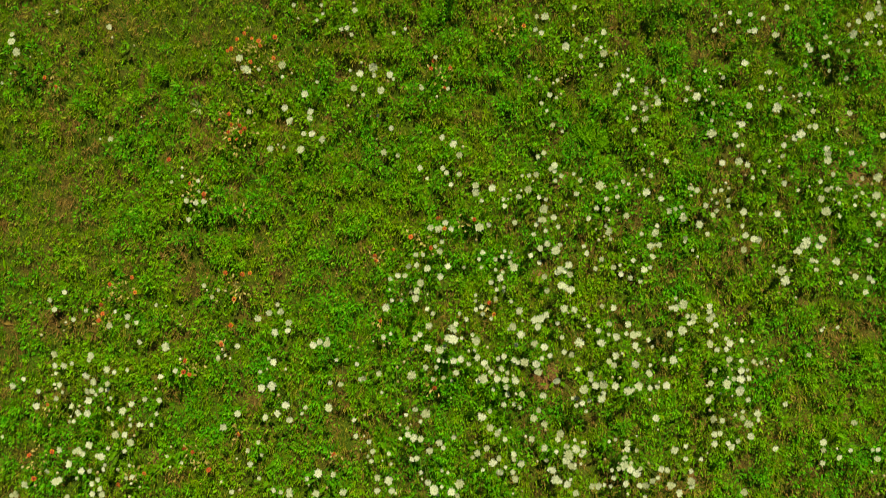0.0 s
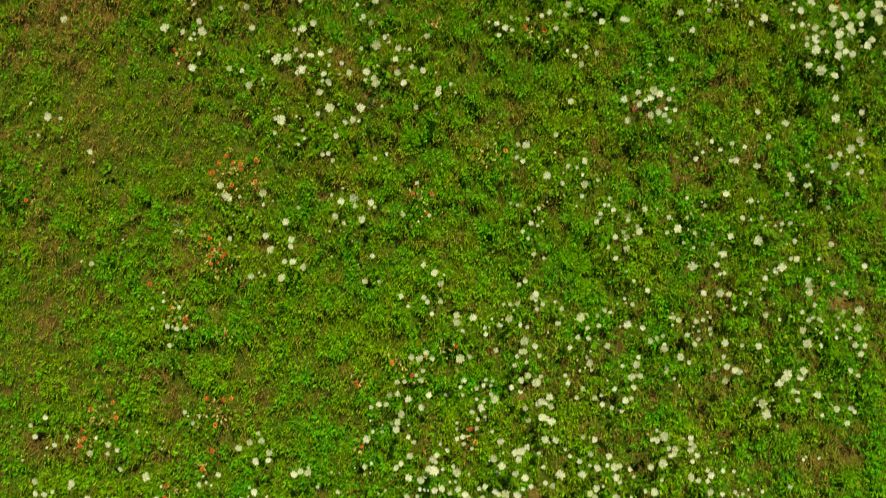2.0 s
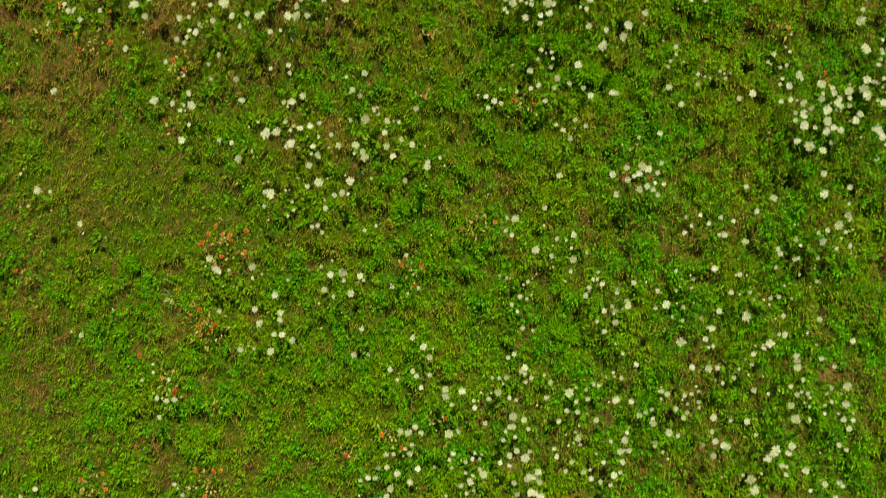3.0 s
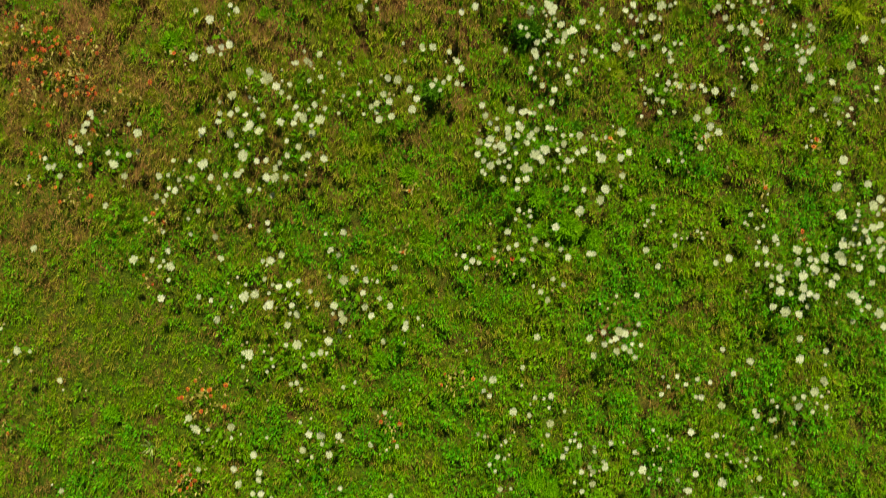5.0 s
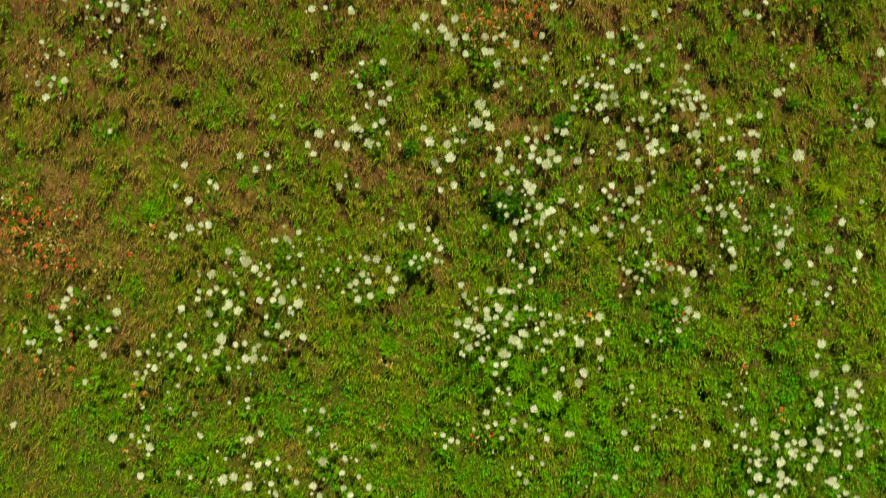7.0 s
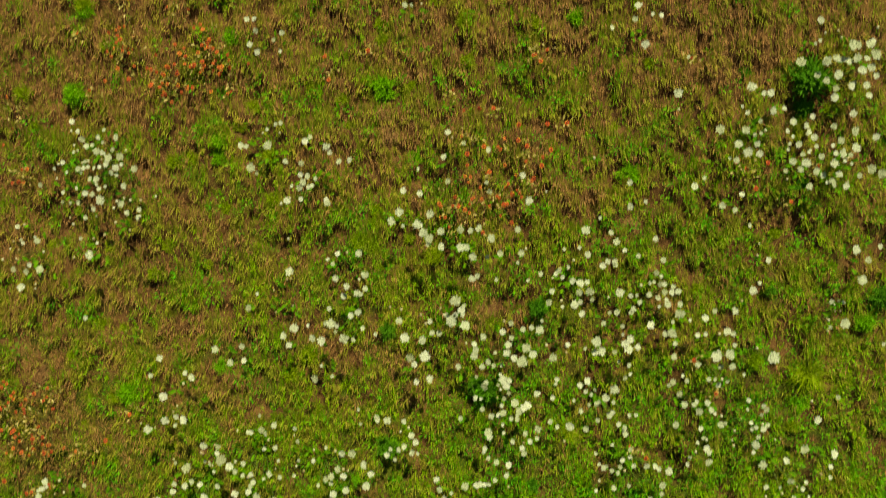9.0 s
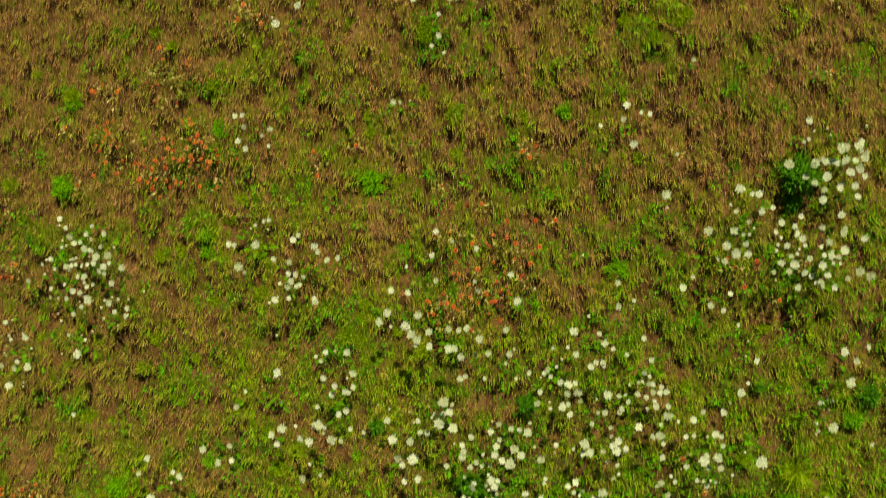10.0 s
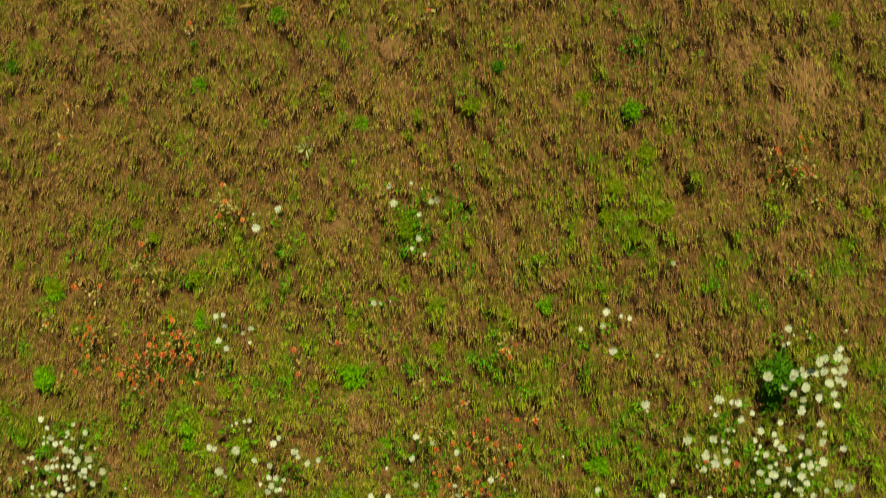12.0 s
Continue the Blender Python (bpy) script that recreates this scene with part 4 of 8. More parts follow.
white_plant(0.23, -0.09, [(-2, -3, 31, 4.5), (3, -9, 32, 3.6), (6, 1, 33, 6.3), (2, 8, 31, 3.1), (9, -7, 31, 3.1), (9, -10, 28, 3.1), (8, 6, 32, 3.1), (-10, 10, 23, 3.1), (2, -17, 31, 4.0), (-15, -14, 24, 3.1), (2, 17, 30, 4.0), (-15, -19, 25, 3.1), (-12, 17, 24, 3.6), (-10, -24, 32, 4.5), (17, 10, 41, 7.2), (14, 14, 41, 4.0), (8, 19, 28, 4.0), (15, -19, 33, 3.6), (-25, 10, 22, 3.1), (-15, -26, 30, 4.0), (-9, 23, 26, 4.5), (14, 19, 27, 3.1), (-9, -30, 31, 4.0), (10, 24, 27, 3.1)])
white_plant(-0.42, -0.09, [(3, -3, 41, 6.3), (-0, -10, 41, 5.8), (-5, -11, 41, 3.1), (9, -13, 39, 1.8), (9, 9, 39, 5.8), (-1, -16, 41, 6.3), (-1, 12, 31, 4.5), (-11, 3, 31, 4.5), (20, 2, 39, 5.8), (-8, 11, 30, 4.9), (-13, -13, 39, 2.2), (-17, 3, 31, 4.9), (-13, -18, 41, 3.1), (4, 21, 22, 4.0), (8, -26, 27, 4.0), (-2, 21, 24, 4.5), (13, 21, 29, 2.7), (26, 11, 31, 5.4), (-23, -9, 42, 2.2), (-24, -0, 29, 4.0), (-21, -18, 41, 3.6), (13, -30, 28, 4.0), (19, 24, 31, 5.4), (15, 28, 31, 3.6)])
white_plant(3.32, -0.07, [(-6, -0, 37, 5.4), (-10, 3, 36, 2.7), (-18, -5, 37, 3.6), (11, -1, 27, 4.9), (6, -13, 30, 4.9), (14, -4, 27, 4.0), (2, 20, 13, 1.8)])
white_plant(1.38, 0.04, [(-7, -1, 31, 3.1), (-13, -3, 32, 4.9), (-6, -9, 30, 4.9), (6, 3, 23, 4.0), (2, -12, 29, 4.5), (-22, 4, 27, 4.5), (-27, -4, 26, 4.0), (13, -5, 33, 5.8), (11, -15, 27, 4.0), (18, -3, 32, 3.6), (20, 6, 33, 4.9), (18, 15, 34, 6.3), (-35, 9, 29, 4.5), (22, 16, 33, 3.1)])
white_plant(2.80, 0.11, [(-1, 4, 38, 6.3), (-4, 3, 38, 3.6), (2, 8, 39, 5.8), (5, 8, 38, 4.5), (5, 12, 39, 7.2), (13, -4, 31, 4.9), (-2, -13, 25, 2.7), (-7, 21, 27, 4.0), (17, 8, 35, 5.8), (17, -5, 31, 3.1), (19, 14, 37, 6.3), (-17, -13, 41, 7.6), (17, -12, 30, 4.0), (-24, -9, 42, 3.1), (-5, 32, 17, 2.2), (-22, -14, 42, 1.8), (-15, -21, 43, 8.1), (28, -5, 41, 6.3), (-26, -14, 40, 1.8)])
white_plant(0.69, 0.18, [(-1, 3, 42, 5.4), (-7, -1, 43, 5.4), (6, -3, 43, 7.6), (10, 2, 41, 4.0), (-12, 11, 39, 4.0), (-6, -13, 28, 4.0), (-15, -7, 43, 4.5), (10, -19, 42, 6.3), (17, -15, 41, 6.3), (-30, -4, 28, 3.1), (25, 23, 20, 2.7), (-27, 22, 25, 4.5), (32, 1, 28, 3.6)])
white_plant(2.46, 0.25, [(-3, -0, 36, 6.3), (-0, -1, 37, 5.4), (-12, -9, 35, 5.8), (2, 21, 37, 3.6), (15, 21, 39, 5.8), (-1, -31, 22, 2.7)])
white_plant(1.86, 0.19, [(1, 7, 30, 4.0), (0, 4, 31, 3.1), (9, -3, 23, 3.1), (13, -9, 23, 2.7), (-23, 1, 35, 4.9)])
white_plant(-0.26, 0.29, [(-5, 6, 34, 5.4), (5, -6, 32, 4.0)])
white_plant(0.08, 0.48, [(-3, -4, 20, 1.8), (3, -13, 42, 7.6), (5, 10, 36, 3.6), (11, -11, 42, 4.5), (-0, -24, 40, 2.7), (-21, -14, 35, 4.9), (-0, 17, 36, 6.7), (-26, -9, 36, 4.9), (0, 23, 36, 6.3), (25, 6, 28, 4.5), (14, 21, 33, 6.3), (-32, -14, 36, 6.3), (24, 12, 28, 3.6)])
white_plant(1.29, 0.46, [(7, -1, 33, 5.4), (0, 4, 31, 2.2), (-8, -5, 37, 2.2), (-8, 5, 29, 4.5), (1, 16, 28, 4.0), (18, -17, 41, 3.6), (-11, -10, 38, 3.1), (16, 16, 42, 2.2), (-9, -15, 39, 6.3), (-9, 14, 29, 4.0), (-7, -21, 37, 3.1), (22, 18, 42, 6.7), (-17, 6, 29, 4.5), (-0, 24, 27, 3.1), (32, -10, 38, 3.6), (-13, -19, 39, 2.2), (30, -16, 40, 6.3), (-19, -13, 36, 2.2), (11, 27, 26, 3.1), (6, 29, 28, 4.0), (-24, -3, 29, 4.5), (-9, 25, 25, 2.7), (9, -32, 23, 2.2), (-17, -22, 36, 2.7)])
white_plant(3.44, 0.46, [(2, -0, 29, 5.4), (11, -1, 27, 4.5), (7, -8, 28, 5.4), (10, 5, 28, 2.7), (-8, 7, 40, 3.1), (-2, 15, 40, 6.3), (-1, -22, 27, 4.5), (5, -26, 27, 4.0), (-25, -1, 26, 4.5), (-1, 30, 41, 7.2)])
white_plant(3.02, 0.48, [(0, 0, 38, 7.6)])
white_plant(2.11, 0.54, [(5, -4, 23, 4.0), (1, -8, 25, 4.5), (6, 3, 21, 3.1), (2, 6, 19, 2.2), (-6, 0, 28, 4.9), (16, -0, 21, 3.1), (15, 5, 23, 4.0), (1, 12, 30, 4.5), (7, 13, 29, 3.6), (24, -6, 33, 6.3), (14, 15, 27, 3.1), (-3, -24, 23, 4.0), (23, -18, 32, 4.0), (11, 19, 28, 2.7), (-16, -17, 41, 6.3), (-14, 13, 30, 4.9), (-19, 8, 29, 2.7), (15, -29, 34, 3.6), (-17, 15, 27, 4.0), (25, -26, 34, 5.4), (-26, -8, 30, 3.6), (-26, -1, 26, 3.6), (-20, 15, 28, 3.1), (-18, 18, 27, 2.7)])
white_plant(1.65, 0.69, [(2, -9, 27, 4.9), (8, -20, 30, 4.9), (14, -18, 28, 3.6), (-6, 11, 26, 4.0), (19, -26, 32, 6.3), (-12, 12, 26, 2.7), (-13, 16, 27, 3.1), (-19, 11, 25, 2.7), (6, 23, 29, 4.9)])
white_plant(-2.42, 0.64, [(-5, -4, 25, 4.5), (-1, -5, 23, 2.7), (-8, -0, 25, 2.7), (4, -6, 26, 4.9), (2, -13, 24, 2.2), (7, 4, 27, 3.1), (11, -5, 26, 4.9), (7, -14, 26, 1.8), (-3, -21, 24, 4.5), (-17, 12, 28, 3.1), (7, 13, 29, 3.6), (17, -3, 25, 2.7), (-10, 18, 22, 3.1), (-10, 25, 22, 2.7)])
white_plant(0.63, 0.63, [(0, -1, 24, 4.0), (6, -3, 24, 3.6), (2, -13, 44, 7.2), (-10, 5, 32, 6.3), (-6, 12, 32, 2.2), (-16, 4, 31, 2.2), (-18, -1, 30, 4.5), (14, 13, 27, 3.6), (-3, 18, 32, 4.9), (-9, 17, 31, 3.6), (-1, -22, 43, 4.5), (2, -22, 42, 5.4), (12, -19, 29, 5.4), (-15, 17, 30, 3.1), (24, -8, 22, 2.2), (13, 21, 29, 4.0), (19, 17, 28, 4.0), (10, 23, 31, 4.5), (-4, -26, 41, 4.0), (-25, 4, 29, 2.7), (-27, -3, 29, 1.8), (13, 26, 30, 5.8), (4, -31, 40, 3.6), (16, -27, 28, 4.0)])
white_plant(3.12, 0.73, [(-1, 7, 31, 4.5), (-11, 1, 30, 4.0), (-1, -4, 28, 3.1), (4, -5, 29, 4.0), (-8, 18, 36, 6.7), (-5, -6, 29, 4.5), (1, -7, 38, 2.7), (-8, 24, 37, 5.8), (14, -3, 40, 3.1), (17, 2, 42, 4.0), (-20, -3, 29, 2.2), (3, -14, 24, 2.2), (-9, 28, 37, 4.9), (14, 25, 32, 4.5), (-13, -14, 35, 5.8), (13, -13, 39, 3.1), (7, -17, 25, 3.1), (18, -10, 40, 3.6), (-28, 7, 15, 1.8), (25, -3, 41, 2.7), (-27, -6, 24, 1.8), (-28, -6, 26, 3.1), (13, -20, 38, 3.1), (29, 17, 24, 4.0)])
white_plant(0.94, 0.77, [(-1, 5, 25, 3.1), (4, -1, 28, 4.5), (6, -7, 27, 1.8), (-0, -13, 32, 4.5), (18, -7, 41, 7.6), (-27, 23, 27, 4.5)])
white_plant(-0.17, 0.91, [(-3, -5, 34, 4.5), (0, -9, 34, 4.5), (11, -9, 26, 4.5), (4, -19, 33, 4.0), (-17, -13, 29, 3.1), (11, 7, 31, 5.4), (-23, -4, 30, 4.9), (6, 16, 33, 6.3), (14, 14, 31, 2.7), (-4, 23, 26, 4.9)])
white_plant(-2.75, 0.87, [(0, 0, 20, 1.8)])
white_plant(2.18, 0.90, [(0, 0, 30, 5.4)])
white_plant(2.54, 0.94, [(-0, -4, 39, 3.1), (-2, -12, 33, 4.5), (4, 4, 42, 2.2), (7, -9, 40, 2.7), (10, 0, 41, 4.0), (-13, -5, 26, 4.9), (-11, -17, 32, 3.6), (11, 9, 42, 4.5), (-17, -15, 31, 2.7), (-15, 13, 21, 3.6), (14, -22, 35, 4.9), (12, 16, 43, 2.7), (-19, 12, 22, 3.1), (-25, -4, 38, 6.3), (20, 15, 42, 5.8), (24, 18, 44, 7.2)])
white_plant(0.62, 0.97, [(0, 0, 26, 4.0)])
white_plant(3.53, 1.13, [(0, 0, 30, 4.9)])
white_plant(-3.14, 1.23, [(-2, -8, 26, 4.9), (-17, -6, 15, 2.2), (20, 14, 14, 1.8)])
white_plant(-2.16, 1.15, [(0, 0, 21, 1.8)])
white_plant(-0.63, 1.11, [(-2, 11, 31, 4.5), (-16, 3, 21, 1.8), (-8, -11, 35, 5.4), (3, -12, 24, 4.0), (23, 9, 19, 1.8)])
white_plant(-1.45, 1.19, [(-7, 8, 40, 6.7), (4, -2, 34, 4.5), (10, 11, 37, 5.4), (10, 17, 36, 5.8), (11, -2, 34, 5.8), (-13, -14, 36, 3.1), (-18, -12, 36, 2.2), (2, -16, 37, 6.7), (5, 32, 36, 6.3), (-25, -15, 36, 5.4), (20, -7, 34, 5.8)])
white_plant(1.54, 1.14, [(-1, 14, 31, 5.4), (-9, 6, 25, 4.5), (2, -6, 17, 2.2), (8, -14, 19, 3.1)])
white_plant(3.26, 1.31, [(-2, -0, 32, 4.9), (-8, -12, 23, 3.1), (2, -23, 17, 2.7), (-6, 27, 24, 2.7), (14, -23, 21, 2.2), (-0, 32, 24, 3.6)])
white_plant(2.13, 1.44, [(-2, -3, 31, 4.0), (-7, -0, 29, 2.2), (-11, -11, 30, 3.1), (1, -15, 19, 3.1), (11, -0, 17, 2.7), (-5, 11, 21, 3.1), (-2, 14, 21, 2.2), (13, -12, 31, 3.1), (-20, 0, 44, 7.2), (7, 13, 24, 2.7), (-20, 9, 27, 2.2), (-0, 21, 19, 2.2), (-23, 11, 29, 4.0), (18, -20, 32, 3.1), (-29, -3, 44, 3.6), (9, 21, 25, 3.6), (6, 24, 25, 2.2), (-8, -31, 44, 7.6), (27, -6, 34, 5.4), (22, -21, 31, 5.8), (-5, 28, 21, 3.1), (17, -30, 30, 4.9)])
white_plant(2.79, 1.50, [(1, -3, 27, 2.7), (6, -7, 26, 2.7), (7, -1, 27, 4.0), (-7, -3, 27, 2.2), (-11, 4, 29, 3.6), (15, -0, 25, 4.0), (10, -19, 28, 2.2), (16, -16, 30, 4.5), (-20, 2, 29, 2.7), (20, 9, 24, 2.2), (-12, 18, 24, 2.2), (26, -2, 23, 2.7), (-20, -16, 43, 7.6), (-18, 19, 25, 4.5), (-28, 4, 32, 4.5), (9, -31, 38, 3.6), (13, -31, 39, 5.8), (13, 25, 24, 4.0), (-22, 18, 26, 2.2), (-0, 29, 28, 1.3)])
white_plant(0.75, 1.47, [(7, 4, 26, 2.7), (3, 1, 27, 3.1), (-3, 3, 29, 4.5), (-5, -10, 26, 3.1), (-10, -4, 28, 3.6), (-14, 19, 23, 3.1), (-1, -24, 32, 4.5), (34, 16, 41, 2.7), (9, -27, 20, 3.1), (-20, 21, 23, 3.1)])
white_plant(-0.86, 1.55, [(-3, -5, 36, 3.6), (-6, -12, 37, 1.8), (-11, 1, 36, 5.8), (-13, -11, 22, 1.8), (1, -20, 19, 1.8), (13, -2, 39, 6.3), (-18, -12, 25, 2.7), (8, 9, 46, 4.0), (-6, 14, 34, 6.3), (8, -20, 21, 3.1), (7, 16, 46, 7.6), (18, 7, 33, 2.7), (-17, 21, 20, 3.1), (20, 13, 34, 5.8), (23, 9, 34, 3.1), (-6, 26, 26, 2.7), (-17, -34, 20, 2.2)])
white_plant(-1.80, 1.65, [(-1, -8, 13, 1.8), (4, -7, 36, 1.8), (-11, -7, 21, 2.2), (-8, 5, 37, 2.7), (-0, 8, 37, 3.1), (-11, 8, 36, 7.2), (-10, -28, 32, 4.5), (-15, 10, 35, 4.0), (21, 1, 38, 3.1), (21, 11, 39, 6.7), (-17, 18, 37, 6.3), (23, -26, 37, 5.8), (-26, 11, 23, 2.2), (29, 4, 37, 2.2)])
white_plant(-0.30, 1.60, [(-9, -2, 26, 4.0), (-10, -0, 26, 2.2), (-2, -12, 18, 1.8), (4, -8, 18, 2.7), (14, -3, 26, 3.6), (3, 26, 23, 4.0)])
white_plant(1.46, 1.53, [(-4, 8, 33, 4.5), (-8, 12, 32, 3.1), (-12, 12, 33, 3.6), (-7, 18, 31, 3.1), (-15, 5, 31, 4.0), (-15, 2, 29, 3.1), (11, 4, 21, 3.6), (11, 0, 21, 3.6), (-18, -2, 31, 4.9), (5, -11, 30, 4.0), (-2, -15, 30, 4.9), (17, -6, 30, 3.6), (8, -15, 29, 4.5), (6, -18, 30, 2.7), (13, -14, 31, 2.7), (24, 9, 27, 4.5), (19, -9, 29, 4.0), (18, -11, 31, 5.4), (-15, 35, 21, 3.1), (-32, 19, 41, 4.0), (-8, -24, 30, 3.1)])
white_plant(1.81, 1.62, [(0, 0, 24, 2.2)])
white_plant(-1.31, 1.64, [(0, 0, 27, 3.1)])
white_plant(2.36, 1.74, [(0, 0, 36, 5.8)])
white_plant(3.61, 1.84, [(0, 0, 21, 1.3)])
white_plant(-3.98, 1.87, [(7, 1, 43, 7.2), (15, -1, 36, 1.3), (-2, 13, 36, 6.7), (-10, -2, 19, 2.2), (29, -0, 42, 1.3), (-14, -11, 19, 1.8), (-7, 22, 28, 4.5), (-17, -21, 26, 3.1)])
white_plant(-2.33, 1.90, [(0, 0, 21, 1.3)])
white_plant(0.89, 1.87, [(-4, 3, 35, 6.7), (11, -2, 24, 4.5), (12, 7, 22, 2.2), (-2, -18, 20, 2.2), (12, -12, 24, 1.8), (16, 13, 23, 4.0), (4, 24, 26, 2.7), (-24, 16, 32, 4.5), (-6, -22, 26, 2.2), (-10, -24, 28, 3.6), (24, 12, 21, 3.1), (-29, 20, 30, 4.0), (27, -5, 42, 6.7), (-14, -27, 29, 2.7), (28, 5, 26, 3.1), (-21, 30, 33, 6.7), (-25, -22, 21, 2.7)])
white_plant(2.92, 1.91, [(0, 0, 29, 4.5)])
white_plant(3.28, 1.97, [(-3, -0, 38, 6.7), (-8, 7, 41, 4.0), (-1, 9, 43, 4.5), (8, 3, 33, 1.8), (-15, -3, 25, 3.1), (-14, -6, 36, 1.8), (-7, -14, 38, 3.1), (12, -6, 31, 4.0), (13, 2, 36, 2.7), (-19, 2, 25, 4.0), (8, 13, 43, 7.6), (-17, -14, 24, 3.6), (-18, 15, 20, 1.8), (-20, -15, 24, 4.0), (18, 8, 35, 3.1), (4, 22, 38, 2.2), (-11, -23, 39, 2.2), (27, -3, 24, 4.5), (21, 19, 35, 4.9), (-18, -28, 28, 3.1), (19, 22, 37, 5.8), (28, -10, 23, 1.8), (28, 10, 26, 2.7), (-34, -10, 29, 4.9)])
white_plant(1.18, 2.03, [(0, 0, 32, 5.4)])
white_plant(-0.06, 2.04, [(0, 0, 13, 1.8)])
white_plant(2.13, 2.05, [(0, 0, 29, 4.5)])
white_plant(-0.59, 2.10, [(-5, -2, 23, 3.6), (5, 2, 22, 3.1)])
white_plant(-3.10, 2.07, [(-6, 7, 29, 4.9), (-4, -2, 27, 2.2), (9, -5, 13, 1.8)])
white_plant(0.53, 2.29, [(8, -11, 31, 4.0), (-8, 11, 14, 1.9)])
white_plant(2.44, 2.15, [(-0, 3, 29, 4.0), (-9, -2, 26, 4.0), (11, 0, 28, 4.0), (-2, -12, 31, 3.6), (2, -12, 32, 5.4), (-17, 5, 28, 4.0), (-24, -4, 26, 3.1), (17, -18, 38, 5.8), (-28, 4, 24, 3.1), (30, 8, 30, 4.9), (20, 29, 33, 4.7)])
white_plant(-1.27, 2.30, [(-0, -4, 23, 3.1), (-1, 3, 25, 3.3), (-6, -9, 21, 3.1), (-3, 11, 41, 2.8), (-5, 14, 19, 2.4), (-18, -14, 39, 2.2), (-16, 9, 41, 8.5), (-22, -2, 39, 3.6), (17, -19, 26, 4.0), (14, 16, 32, 4.3), (-21, 10, 41, 4.3), (22, -18, 26, 4.5), (2, 25, 19, 2.4), (29, -3, 27, 4.9), (28, 4, 25, 2.8), (-18, 19, 40, 2.4), (-22, 17, 42, 2.8), (-6, -35, 18, 2.2), (26, -24, 26, 4.0)])
white_plant(0.94, 2.27, [(0, 0, 27, 4.5)])
white_plant(2.87, 2.34, [(0, 0, 34, 6.1)])
white_plant(3.40, 2.41, [(-14, -4, 39, 7.6), (-13, 13, 38, 5.7), (11, 2, 33, 5.2), (16, -11, 22, 3.1)])
white_plant(-3.50, 2.40, [(5, 2, 46, 7.6), (15, 1, 44, 3.3), (17, -16, 45, 2.7), (-16, -10, 26, 3.1), (-21, 23, 25, 2.4)])
white_plant(-0.10, 2.47, [(0, 0, 21, 2.4)])
white_plant(-1.70, 2.49, [(0, 0, 20, 1.4)])
white_plant(-0.82, 2.47, [(7, 3, 35, 7.1), (-0, 10, 19, 2.4), (5, -8, 33, 3.3), (-0, -7, 34, 5.7), (24, 6, 26, 2.8), (-11, 4, 43, 1.9), (-7, -9, 33, 4.7), (-18, 1, 45, 8.0)])
white_plant(-3.75, 2.44, [(1, 15, 25, 3.3), (-1, -15, 21, 2.7)])
white_plant(1.75, 2.57, [(-1, 3, 44, 8.0), (4, 1, 42, 7.1), (-4, -3, 44, 5.7), (-8, -5, 44, 3.8), (-14, 2, 43, 4.7), (6, -12, 31, 5.7), (-13, -8, 43, 5.2), (16, 0, 28, 4.7), (13, -9, 30, 3.8), (-1, -15, 33, 6.1), (-6, 21, 20, 2.4), (19, 8, 29, 4.3), (11, -15, 32, 4.7), (-0, 25, 21, 2.8), (-25, -3, 40, 6.1), (21, -10, 29, 3.8), (-13, 25, 22, 2.4), (15, -20, 32, 4.3), (2, 32, 21, 3.3), (-20, -19, 31, 5.7)])
white_plant(3.95, 2.76, [(5, -12, 34, 6.1), (-5, 12, 20, 2.8)])
white_plant(-0.10, 2.73, [(-11, 8, 37, 5.7), (-0, 6, 36, 2.4), (3, -7, 35, 4.7), (2, -11, 35, 5.7), (13, -3, 33, 3.3), (-17, -23, 34, 4.7), (17, -10, 30, 2.8), (-8, 41, 28, 5.2)])
white_plant(3.62, 2.83, [(-5, 1, 39, 2.4), (13, 3, 40, 3.8), (-23, 7, 43, 5.2), (16, 2, 34, 5.7), (16, -5, 39, 3.3), (-27, -2, 35, 4.7), (14, -15, 29, 4.3), (21, -2, 40, 5.2), (-34, -9, 35, 6.6), (-20, 28, 38, 4.7), (28, -7, 43, 8.0)])
white_plant(1.16, 2.85, [(-1, 1, 34, 5.2), (-7, 8, 35, 4.7), (3, 9, 34, 2.8), (14, 14, 24, 4.3), (-10, -31, 33, 5.7)])
white_plant(-0.55, 2.90, [(-6, -4, 35, 2.8), (-15, -9, 37, 6.6), (-8, -16, 42, 5.7), (-16, -16, 37, 3.3), (-6, -21, 43, 7.1), (10, 2, 36, 5.2), (-6, 13, 40, 8.0), (12, -10, 38, 5.7), (12, 13, 31, 5.7), (-22, 16, 22, 3.8), (-31, -8, 31, 5.2), (3, 21, 26, 4.3), (17, -18, 33, 5.7), (-12, -32, 24, 4.3), (0, 24, 28, 4.7), (17, 13, 29, 2.4), (3, 25, 29, 2.8), (24, -3, 30, 4.3), (22, 12, 31, 3.3)])
white_plant(2.90, 2.87, [(0, 0, 15, 1.9)])
white_plant(-2.24, 2.87, [(0, 0, 34, 6.6)])
white_plant(1.92, 2.90, [(0, 0, 33, 4.7)])
